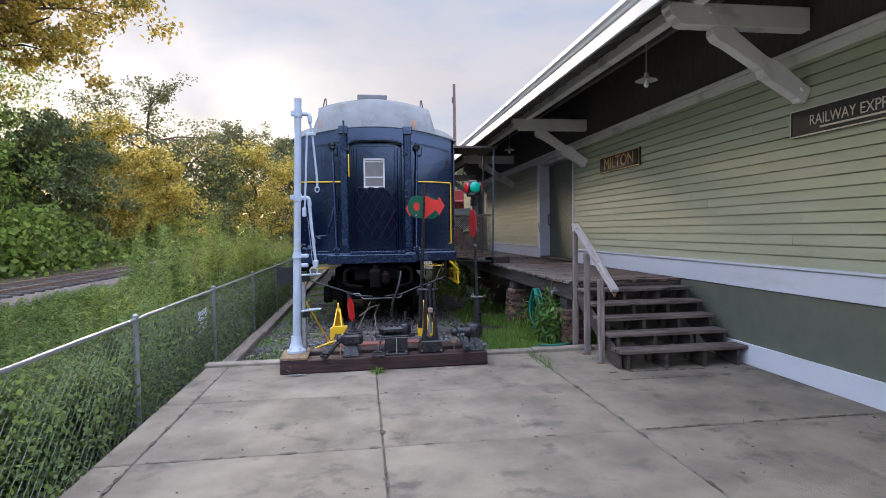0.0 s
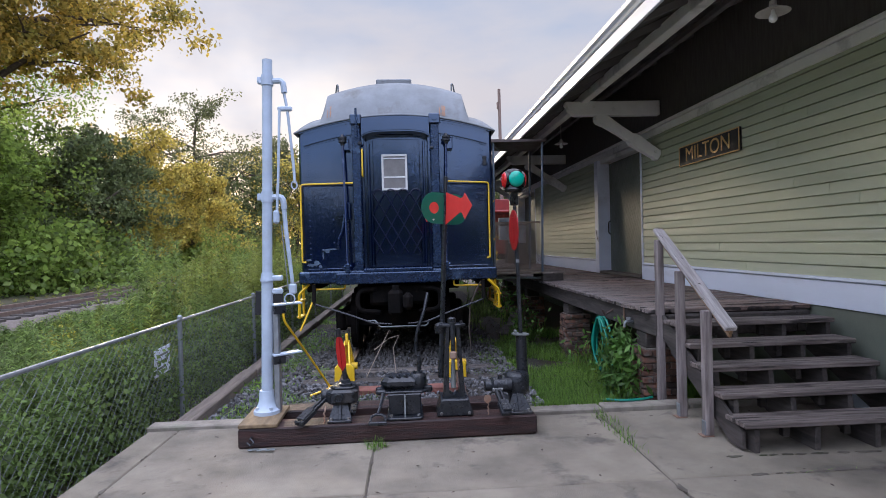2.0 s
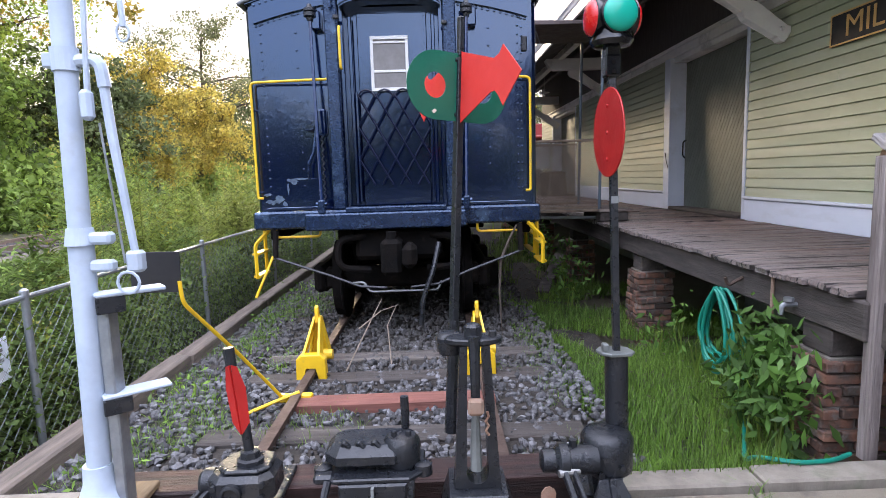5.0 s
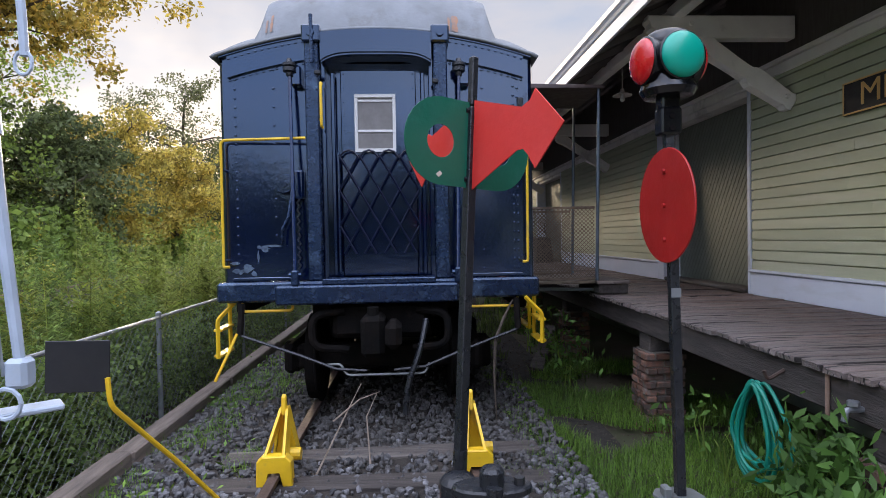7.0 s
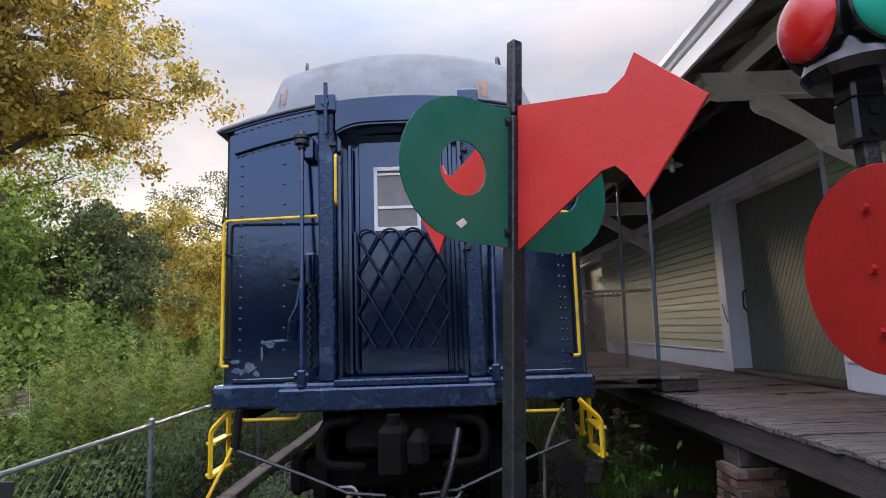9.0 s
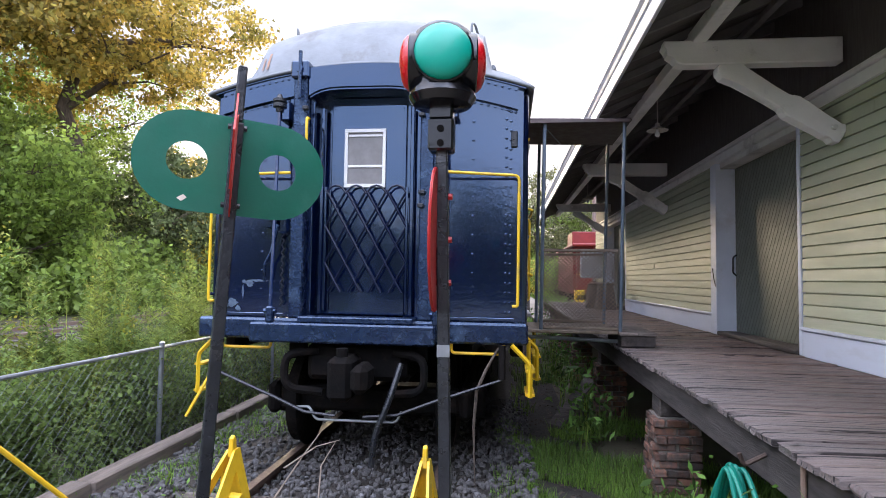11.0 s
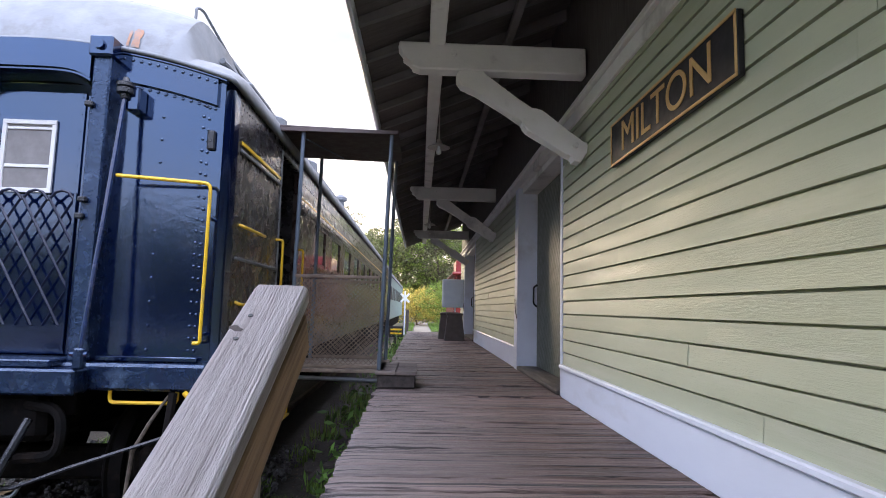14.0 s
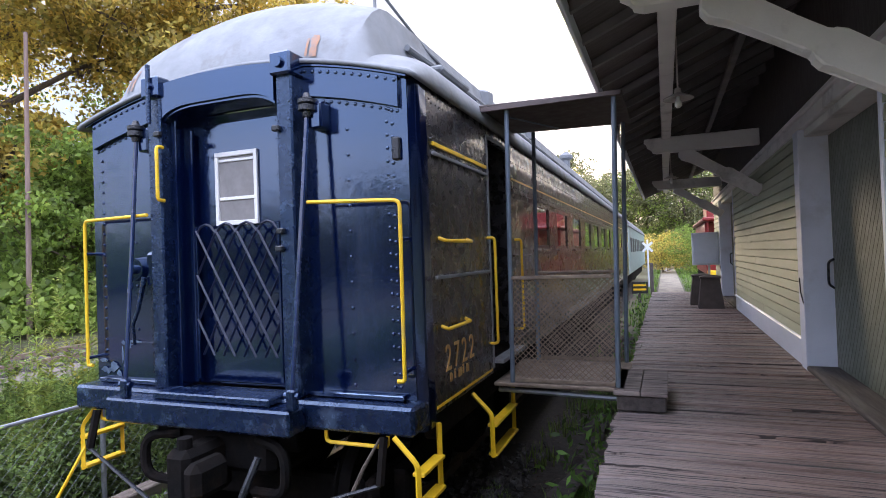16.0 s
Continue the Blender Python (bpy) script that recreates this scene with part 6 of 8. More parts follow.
part("throw_bar", tube(B(), [(0.886, 6.985, 0.965), (0.886, 6.975, 0.78), (0.886, 6.985, 0.66)], [0.024, 0.019, 0.017], 8), iron_black, s3)
part("lower_bar", tube(B(), [(0.886, 6.995, 0.655), (0.884, 7.0, 0.50), (0.884, 7.0, 0.40)], [0.015, 0.022, 0.024], 8), galv_dull, s3, "worn lower throw bar")
part("padlock", box(B(), 0.853, 0.917, 6.93, 6.962, 0.655, 0.725, 0.012), rust, s3, "rusty padlock")
part("lock_chain", tube(B(), [(0.93, 6.97, 0.66)] + [(0.93 + 0.006 * (-1) ** i, 6.97, 0.64 - 0.02 * i) for i in range(5)], 0.006, 5), rust, s3)
for bx_ in (0.77, 1.01):
    part("bolt", cyl(B(), (bx_, 6.935, 0.20), (bx_, 6.915, 0.195), 0.013, n=6), steel_bolt, s3)
TB, TT = Vector((0.79, 7.31, 0.42)), Vector((0.892, 7.345, 2.36))
ax = (TT - TB).normalized()
def on_mast(z):
    return TB + (TT - TB) * ((z - TB.z) / (TT.z - TB.z))
u0 = Vector((0.84, 0.54, 0)); u0 = (u0 - ax * u0.dot(ax)).normalized()
sq = basis(TB, u0, ax.cross(u0))
part("target_mast", box(B(), -0.017, 0.017, -0.017, 0.017, 0, (on_mast(2.10) - TB).length, 0.003, sq), iron_black, s3, "square black mast")
part("mast_tip", box(B(), -0.013, 0.013, -0.013, 0.013, (on_mast(2.105) - TB).length, (on_mast(2.27) - TB).length, 0.004, sq), iron_black, s3)
part("mast_foot", cyl(B(), TB, on_mast(0.95), 0.03, 0.024, 10), iron_black, s3)
tc_ = on_mast(1.972)
def stadium(hl, hh, n=14):
    pts = [(hl - hh + hh * math.sin(a), hh * math.cos(a)) for a in [k * math.pi / n for k in range(n + 1)]]
    return pts + [(-x, -y) for x, y in pts]
mg = basis(tc_, u0, ax) @ Matrix.Translation((0, 0, -0.002))
g = part("green_target", slab(B(), stadium(0.264, 0.143)[::-1], 0.004, mg @ Matrix.Translation((0, 0, 0.0)), holes=((-0.125, 0.0, 0.054), (0.125, 0.0, 0.054))), target_green, s3, "green oval plate with two round holes")
part("chipped_paint", slab(B(), [(-0.012, 0), (0, -0.008), (0.014, 0.004), (0.004, 0.012)], 0.001, mg @ Matrix.Translation((-0.13, -0.11, 0.0045))), silver_text, g, "bare paint chip")
v0 = Vector((0.45, -0.893, 0)); v0 = (v0 - ax * v0.dot(ax)).normalized()
arrow = [(0.014, 0.15), (0.014, -0.15), (0.14, -0.09), (0.235, -0.042), (0.262, -0.040), (0.285, -0.06), (0.315, -0.10), (0.42, 0.02), (0.305, 0.13), (0.285, 0.10), (0.25, 0.085)]
for s, nm in ((1, "red_target"), (-1, "red_target")):
    mr_ = basis(tc_, v0 * s, ax) @ Matrix.Translation((0, 0, -0.002))
    part(nm, slab(B(), [(u * 1.1, v - 0.06 * max(0, u - 0.1)) for u, v in arrow], 0.004, mr_), target_red, s3, "red arrow shaped plate")
    for zz in (-0.115, 0.115):
        part("target_bolt", cyl(B(), tc_ + ax * zz + u0 * 0.016 * s, tc_ + ax * zz + u0 * 0.026 * s, 0.009, n=6), iron_black, s3)

# stand with the four lens lamp
s4 = thing("lamp_switch_stand", "black switch stand with red disc and four lens lamp", "switch stand", (1.45, 7.1, 0.165))
LX, LY = 1.495, 7.215
splayed_foot(s4, 1.45, 6.96, 7.03, 0.105, 0.05, 0.17, 0.32)
part("rear_foot", box(B(), 1.34, 1.56, 7.14, 7.50, 0.167, 0.19, 0.006), iron_black, s4)
part("stand_web", slab(B(), [(-0.05, 0.19), (0.05, 0.19), (0.07, 0.33), (-0.07, 0.33)], 0.10, basis((1.45, 7.19, 0), (1, 0, 0), (0, 0, 1))), iron_black, s4)
h4 = part("housing", lathe(B(), [(0.075, 0.28), (0.108, 0.31), (0.112, 0.33), (0.112, 0.45), (0.095, 0.475), (0.06, 0.485)], 20, pose(1.465, 7.15, 0)), iron_black, s4, "round cast housing", smooth=True)
part("side_barrel", lathe(B(), [(0.062, 0.0), (0.062, 0.12), (0.072, 0.125), (0.072, 0.16), (0.05, 0.18), (0.048, 0.23), (0.03, 0.24)], 16, basis((1.40, 7.08, 0.385), (0, 1, 0), (0, 0, -1))), iron_black, s4, "horizontal barrel", smooth=True)
for bx_, bz_ in ((1.43, 0.40), (1.50, 0.36), (1.41, 0.33)):
    part("housing_bolt", cyl(B(), (bx_, 7.06, bz_), (bx_, 7.03, bz_), 0.014, n=6), iron_black, h4)
part("barrel_stud", cyl(B(), (1.30, 7.08, 0.44), (1.30, 7.08, 0.475), 0.018, n=6), iron_black, h4)
part("sleeve", cyl(B(), (LX + 0.035, LY, 0.46), (LX + 0.03, LY, 0.80), 0.05, n=18), iron_black, s4, smooth=True)
part("sleeve_plate", slab(B(), octagon(0.078, 0.06, 0.03), 0.016, pose(LX + 0.025, LY, 0.80, 0, 3, 12), bev=0.004), galv_dull, s4, "worn plate on the sleeve")
part("plate_tab", box(B(), LX - 0.035, LX - 0.01, LY - 0.03, LY + 0.01, 0.817, 0.85, 0.004), galv_dull, s4)
lever(s4, (1.27, 7.02, 0.36), (1.315, 6.80, 0.205), 0.06)
part("tag", lathe(B(), [(0.035, 0), (0.035, 0.006)], 10, pose(1.17, 6.96, 0.30, 80, 0, 20)), rust, s4, "rusty round tag")
part("tag_chain", tube(B(), [(1.17, 6.96, 0.27)] + [(1.175 + 0.005 * (-1) ** i, 6.955, 0.25 - 0.018 * i) for i in range(11)], 0.0055, 5), rust, s4)
part("lamp_mast", box(B(), -0.015, 0.015, -0.015, 0.015, 0, 1.25, 0.003, pose(LX + 0.03, LY, 0.80, 0, -1.4, 0)), iron_black, s4, "square black mast")
part("mast_label", box(B(), LX - 0.002, LX + 0.030, LY - 0.0175, LY - 0.0155, 1.46, 1.49), galv, s4, "pale strip on the mast")
part("mast_socket", box(B(), LX - 0.033, LX + 0.033, LY - 0.03, LY + 0.03, 1.98, 2.065, 0.006), lamp_black, s4)
for z in (1.998, 2.035):
    part("socket_hole", cyl(B(), (LX, LY - 0.034, z), (LX, LY - 0.028, z), 0.009, n=10), under_black, s4)
part("red_disc", lathe(B(), [(0.183, -0.003), (0.185, 0.0), (0.183, 0.004)], 40, basis((LX - 0.012, LY, 1.755), (-0.04, 1, 0), (0, 0, 1)) @ pose(0, 0, 0)), disc_red, s4, "round red disc")
for z in (1.645, 1.755, 1.865):
    part("disc_bolt", cyl(B(), (LX - 0.023, LY, z), (LX + 0.03, LY, z), 0.009, n=6), disc_red, s4)
lamp = part("lamp_body", lathe(B(), [(0.03, -0.11), (0.075, -0.105), (0.088, -0.085), (0.080, -0.06), (0.080, 0.06), (0.074, 0.082), (0.055, 0.098), (0.02, 0.105)], 24, pose(LX, LY, 2.206)), lamp_black, s4, "black signal lamp", smooth=True)
part("lamp_fork", box(B(), LX - 0.03, LX + 0.03, LY - 0.028, LY + 0.028, 2.06, 2.13, 0.006), lamp_black, lamp)
for ang, mt in ((0, lens_green), (180, lens_green), (90, lens_red), (270, lens_red)):
    fwd = Vector((0.11, -0.994, 0))
    fwd.rotate(Euler((0, 0, radians(ang))))
    sidev = Vector((-fwd.y, fwd.x, 0))
    ml = basis((LX, LY, 2.212), sidev, (0, 0, 1))
    if (ml.to_3x3() @ Vector((0, 0, 1))).dot(fwd) < 0:
        ml = basis((LX, LY, 2.212), -sidev, (0, 0, 1))
    hood = part("lens_hood", lathe(B(), [(0.070, 0.04), (0.076, 0.05), (0.076, 0.084), (0.072, 0.087), (0.071, 0.08)], 28, ml), lamp_black, lamp, smooth=True)
    part("lens", lathe(B(), [(0.071, 0.078), (0.070, 0.090), (0.060, 0.101), (0.042, 0.108), (0.02, 0.112), (0.004, 0.113)], 28, ml), mt, hood, "round green glass lens" if mt is lens_green else "round red glass lens", smooth=True)

# yellow bent rod with a dark square flag at the rail
fl = thing("derail_flag", "dark square plate on a bent yellow rod at the rail", "rail flag", (-0.45, 9.0, -0.1))
part("flag_plate", box(B(), -0.145, 0.145, -0.004, 0.004, -0.128, 0.128, 0.003, pose(-0.99, 8.3, 1.06, 0, 2, 8)), sign_black, fl, "dark blue-black square plate")
part("rod", tube(B(), bent([(-0.85, 8.3, 1.0), (-0.84, 8.3, 0.86), (-0.66, 8.66, 0.42), (-0.46, 9.0, -0.06)], 0.05), 0.013, 8), yellow_paint, fl, "bent yellow rod")
part("rail_clamp", box(B(), -0.50, -0.24, 9.0, 9.06, -0.10, -0.035, 0.012), yellow_paint, fl)
part("clamp_bar", tube(B(), [(-0.34, 9.02, -0.02), (-0.52, 8.93, -0.06), (-0.68, 8.84, -0.10)], 0.014, 6), yellow_paint, fl)

# ---- signs on the wall ----
def wall_sign(name, y0, y1, z0, z1, text, size, squash, mt, label):
    s = thing(name, label, "sign", (WALL - 0.03, (y0 + y1) / 2, (z0 + z1) / 2))
    x = WALL - 0.045
    part("board", box(B(), x - 0.012, x + 0.018, y0, y1, z0, z1, 0.004), sign_black, s)
    for a in ((y0, y1, z0, z0 + 0.016), (y0, y1, z1 - 0.016, z1), (y0, y0 + 0.016, z0 + 0.017, z1 - 0.017), (y1 - 0.016, y1, z0 + 0.017, z1 - 0.017)):
        part("border", box(B(), x - 0.020, x - 0.0125, a[0], a[1], a[2], a[3], 0.002), mt, s, "painted border")
    words("lettering", text, size, basis((x - 0.015, (y0 + y1) / 2, (z0 + z1) / 2), (0, -1, 0), (0, 0, 1)), mt, s, 0.002, squash, "painted capital letters")
    return s


wall_sign("station_sign", 8.88, 10.45, 2.705, 3.0, "MILTON", 0.285, 1.12, gold, "black station sign with gilt capital letters on the clapboards")
office = wall_sign("office_sign", 3.95, 5.55, 2.585, 2.87, "RAILWAY EXPRESS", 0.15, 0.86, silver_text, "black office sign with pale capital letters on the clapboards")
part("small_lettering", box(B(), WALL - 0.06, WALL - 0.0575, 4.35, 5.15, 2.640, 2.658), silver_text, office, "thin line of small lettering")

# ---- boarding gangway between deck and coach ----
gw = thing("boarding_gangway", "steel gangway with mesh panels and flat canopy", "gangway", (2.45, 12.9, 1.0))
GX0, GX1, GY0, GY1 = 2.06, 2.94, 12.36, 13.45
part("canopy", box(B(), 1.84, 3.06, GY0 - 0.06, GY1 + 0.06, 0, 0.02, 0.004, pose(0, 0, 3.49, 0, 1.2, 0) @ pose(0, 0, 0.05)), awning_mat, gw, "thin brown canopy sheet")
part("canopy_lip", box(B(), 1.86, 3.05, GY0 - 0.062, GY0 - 0.03, 3.46, 3.50, 0.004), awning_mat, gw)
for x in (GX0, GX1):
    for y in (GY0, GY1):
        part("post", cyl(B(), (x, y, 1.09), (x + (0.05 if x > 2.5 else 0.03), y, 3.48), 0.021, n=10), post_blue, gw, "blue-grey pipe post", smooth=True)
for y in (GY0, GY1):
    for z in (1.12, 2.0):
        part("rail", box(B(), GX0 + 0.022, GX1 - 0.022, y - 0.016, y + 0.016, z - 0.016, z + 0.016, 0.004), mesh_steel, gw)
part("brace", tube(B(), [(GX0 + 0.06, GY0 + 0.02, 3.40), (GX0 + 0.3, GY1 - 0.05, 3.48)], 0.008, 6), post_blue, gw)
part("gangplank", box(B(), 1.90, 2.99, GY0 - 0.03, GY1 + 0.03, 1.06, 1.095, 0.006), mesh_steel, gw, "steel floor plate")
part("support_pipe", tube(B(), [(1.9, GY0 + 0.12, 1.0), (3.0, GY0 + 0.12, 0.97)], 0.022, 8), galv, gw)
for y in (GY0, GY1):
    vs, fs = [], []
    def strip(p, q, r=0.0045):
        o = len(vs)
        d = (q - p).normalized()
        n1 = Vector((0, 1, 0)); n2 = d.cross(n1)
        for c in (p, q):
            for a in (0, 2.094, 4.189):
                vs.append(tuple(c + (n1 * math.cos(a) + n2 * math.sin(a)) * r))
        for k in range(3):
            fs.append((o + k, o + (k + 1) % 3, o + 3 + (k + 1) % 3, o + 3 + k))
    W, H, dx, dz = GX1 - GX0 - 0.05, 0.85, 0.05, 0.024
    k = -40
    while k * dx < W + 2:
        for sgn in (1, -1):
            x0 = k * dx
            a = max(0, -x0) if sgn > 0 else max(0, x0 - W)
            # bar climbs as it crosses the panel
            xs0 = x0
            t0, t1 = 0.0, H / dz * dx * 0.5
            xa, za = xs0, 0.0
            xb, zb = xs0 + sgn * H * dx / dz / 2 * 1.0, H
            lo, hi = 0.0, 1.0
            for lim, up in ((0, False), (W, True)):
                if abs(xb - xa) > 1e-6:
                    tt = (lim - xa) / (xb - xa)
                    if (xb > xa) == up:
                        hi = min(hi, tt)
                    else:
                        lo = max(lo, tt)
            if lo < hi:
                pa = Vector((GX0 + 0.025 + xa + (xb - xa) * lo, y, 1.135 + H * lo))
                pb = Vector((GX0 + 0.025 + xa + (xb - xa) * hi, y, 1.135 + H * hi))
                strip(pa, pb)
        k += 1
    pydata("mesh_panel", vs, fs, mesh_steel, gw, "expanded metal mesh", kind="stuff")
stp = thing("wooden_step_box", "weathered low wooden step box on the platform", "step box", (3.1, 12.6, DECK))
part("step_frame", box(B(), 2.93, 3.30, 12.26, 13.1, DECK + 0.003, DECK + 0.125, 0.01), beam_wood, stp)
for k in range(2):
    part("step_board", box(B(), 2.91 + k * 0.205, 3.11 + k * 0.205, 12.24, 13.12, DECK + 0.127, DECK + 0.165, 0.006), step_wood, stp)

# ---- utility box, bins ----
ub = thing("utility_box", "blue-grey metal utility box on the depot wall", "utility box", (4.35, 24.1, 1.7))
part("cabinet", box(B(), 4.0, WALL - 0.03, 23.95, 24.25, 1.74, 2.6, 0.015), box_grey, ub)
part("cabinet_door", box(B(), 4.03, 4.6, 23.93, 23.948, 1.78, 2.56, 0.006), box_grey, ub)
part("conduit", cyl(B(), (4.4, 24.1, DECK), (4.4, 24.1, 1.74), 0.03, n=8), box_grey, ub)
for x, y in ((4.19, 20.75), (4.06, 21.5)):
    b = thing("litter_bin", "dark brown tapered litter bin on the platform", "bin", (x, y, DECK), group="platform bins")
    part("bin_body", lathe(B(), [(0.345, 0.0), (0.34, 0.03), (0.25, 0.62)], 4, pose(x, y, DECK + 0.002, 0, 0, 45)), bin_brown, b)
    part("bin_lid", lathe(B(), [(0.26, 0.62), (0.285, 0.63), (0.285, 0.66), (0.1, 0.69)], 4, pose(x, y, DECK + 0.002, 0, 0, 45)), bin_brown, b)

# ---- garden hose on its hook ----
hose = thing("garden_hose", "coiled green garden hose hanging from the deck edge", "hose", (2.9, 8.8, 0.4))
hr = random.Random(8)
for k in range(6):
    cy, w, h, x = 8.93 + hr.uniform(-0.05, 0.05), hr.uniform(0.16, 0.30), hr.uniform(0.24, 0.38), 2.88 - k * 0.016
    pts = []
    for i in range(25):
        a = i / 24 * 2 * math.pi
        pts.append((x - 0.02 * math.sin(a), cy + w * math.sin(a) * (1 - 0.55 * math.cos(a)) * 0.75, 0.70 - h + h * math.cos(a) * (1.0) + 0.0))
    part("hose_loop", tube(B(), pts, 0.0135, 7), hose_green, hose, smooth=True)
part("hose_tail", tube(B(), bent([(2.88, 8.7, 0.30), (2.86, 8.55, 0.0), (2.72, 8.3, -0.16), (2.50, 7.9, -0.1), (2.42, 7.66, 0.055), (2.60, 7.56, 0.06), (2.80, 7.58, 0.06), (2.92, 7.64, 0.06)], 0.1), 0.0125, 7), hose_green, hose, smooth=True)
part("hose_hook", tube(B(), bent([(2.97, 8.84, 0.80), (2.86, 8.84, 0.74), (2.84, 8.84, 0.80)], 0.03), 0.012, 6), rail_steel, hose)
tap = thing("water_tap", "small brass garden tap under the deck edge", "tap", (2.93, 8.22, 0.72))
part("tap_body", tube(B(), bent([(2.97, 8.22, 0.74), (2.88, 8.22, 0.74), (2.87, 8.22, 0.68)], 0.02), 0.016, 8), galv, tap)
part("tap_handle", cyl(B(), (2.92, 8.22, 0.76), (2.92, 8.22, 0.785), 0.03, n=8), galv, tap)
part("tap_pipe", cyl(B(), (2.955, 8.45, 0.62), (2.955, 8.45, 0.88), 0.012, n=8), rust, tap)

# ---- frayed rope and dry twigs below the coach ----
rope = thing("frayed_rope", "frayed brown rope hanging from the coach end", "rope", (1.42, 10.7, 0.3))
part("rope_strand", tube(B(), [(1.60, FACE - 0.14, 1.06), (1.50, FACE - 0.18, 0.88), (1.42, FACE - 0.22, 0.70), (1.40, FACE - 0.24, 0.4), (1.41, FACE - 0.25, 0.1), (1.42, FACE - 0.25, -0.1)], [0.009, 0.014, 0.016, 0.012, 0.007, 0.003], 7), rope_mat, rope)
tw = thing("dry_twigs", "thin dry twigs standing in the gravel", "twigs", (0.2, 10.0, -0.12))
for a, b, c in (((-0.10, 9.75, -0.13), (0.12, 10.1, 0.28), (0.20, 10.3, 0.42)), ((0.30, 9.9, -0.13), (0.26, 10.1, 0.2), (0.34, 10.2, 0.36)), ((0.0, 10.0, 0.2), (0.2, 10.15, 0.33), (0.36, 10.25, 0.36))):
    part("twig", tube(B(), [a, b, c], [0.008, 0.006, 0.003], 5), twig_mat, tw)
pl = thing("fallen_plank", "grey plank leaning under the deck", "plank", (2.6, 13.6, -0.1))
part("board", box(B(), -0.09, 0.09, -1.1, 1.1, -0.02, 0.02, 0.006, pose(2.62, 13.9, 0.0, 6, 8, -18)), old_tie, pl)

# ---- timber edging, fence ----
edging = thing("timber_edging", "weathered landscape timbers along the gravel", "edging", (-1.7, 15, -0.1), kind="structure")
for i in range(8):
    part("edging_timber", box(B(), -1.80 + 0.012 * i, -1.62 + 0.012 * i, 7.65 + i * 2.44, 10.07 + i * 2.44, -0.30, -0.01 - 0.008 * (i % 2), 0.015), kerb_wood, edging)

fence = thing("chain_link_fence", "galvanised chain link fence overgrown with weeds", "fence", (-2.08, 8, -0.3))
FX, FT, FB = -2.09, 0.865, -0.30
for i in range(11):
    y = -3.2 + 3.0 * i - (0.0 if i < 4 else 0.12)
    p = part("post", cyl(B(), (FX, y, FB - 0.1), (FX, y, FT + 0.01), 0.026, n=10), galv, fence, smooth=True)
    part("post_cap", lathe(B(), [(0.03, 0), (0.03, 0.03), (0.012, 0.045)], 10, pose(FX, y, FT + 0.01)), galv, p)
part("top_rail", tube(B(), [(FX + 0.003 * math.sin(i), -4 + i * 1.0, FT - 0.012 * max(0, (i - 8) / 10)) for i in range(32)], 0.019, 8), galv, fence, smooth=True)
vs, fs = [], []
dy = 0.057
nw = int(26 / dy)
rows_n = int((FT - FB) / dy)
for i in range(nw):
    y0 = -2 + i * dy
    o = len(vs)
    for j in range(rows_n + 1):
        z = FT - 0.01 - j * dy
        yy_ = y0 + (dy * 0.5 if (i + j) % 2 else -dy * 0.5)
        for a in (0, 2.094, 4.189):
            vs.append((FX - 0.02 + 0.0023 * math.cos(a) + 0.003 * ((i + j) % 2), yy_ + 0.0023 * math.sin(a), z))
    for j in range(rows_n):
        for k in range(3):
            fs.append((o + j * 3 + k, o + j * 3 + (k + 1) % 3, o + j * 3 + 3 + (k + 1) % 3, o + j * 3 + 3 + k))
pydata("wire_mesh", vs, fs, galv_dull, fence, "chain link wire mesh", kind="stuff")

plate = thing("fence_plate", "weathered pale sign plate hung on the chain link", "sign plate", (-2.18, 8.41, 0.46))
part("plate_sheet", box(B(), -0.004, 0.004, -0.17, 0.17, -0.15, 0.15, 0.003, pose(-2.18, 8.41, 0.46, 4, 2, -3)), trim_white, plate)
for dz in (0.07, 0.0, -0.07):
    part("plate_line", box(B(), 0.0045, 0.006, -0.12, 0.12 - 0.05 * (dz < 0), dz - 0.012, dz + 0.012, 0.0, pose(-2.18, 8.41, 0.46, 4, 2, -3)), rafter_grey, plate, "faded bar of lettering")

# ---- second track on the far side of the weeds ----
t2 = thing("far_track", "rusty main line track on pale ballast", "railway track", (-11.2, 25, 0), kind="")
part("ballast", slab(B(), [(-13.8, -0.29), (-9.1, -0.27), (-9.7, -0.06), (-12.6, -0.06)], -150, basis((0, -20, 0), (1, 0, 0), (0, 0, 1))), surface("pale_ballast", (0.20, 0.165, 0.14), (0.115, 0.095, 0.082), 14, 0.95, bump=0.6, bscale=30), t2, "pale ballast")
for x in (-11.93, -10.47):
    part("rail", box(B(), x - 0.037, x + 0.037, -20, 130, -0.02, 0.12, 0.008), rail_bright, t2, "worn rail")
tm2 = unit_mesh("far_tie", old_tie, 2.6, 0.23, 0.10, 0.01)
for i in range(110):
    piece("tie", tm2, t2, pose(-11.2, 6 + i * 0.56, -0.035))

# ---- beyond the depot ----
cab = thing("red_caboose", "bright red caboose parked beyond the depot", "caboose", (5.9, 37, 0))
part("body", box(B(), 5.00, 7.85, 35.0, 43, 1.0, 3.3, 0.02), caboose_red, cab)
part("roof", box(B(), 4.85, 8.00, 33.9, 43.4, 3.32, 3.48, 0.05), caboose_red, cab)
part("cupola", box(B(), 5.25, 7.60, 37.5, 40, 3.49, 4.35, 0.04), caboose_red, cab)
part("frame", box(B(), 5.05, 7.80, 34.0, 43.3, 0.72, 0.98, 0.02), under_black, cab)
part("end_steps", box(B(), 5.00, 5.45, 34.0, 34.6, 0.3, 1.2, 0.02), yellow_paint, cab, "yellow end steps")
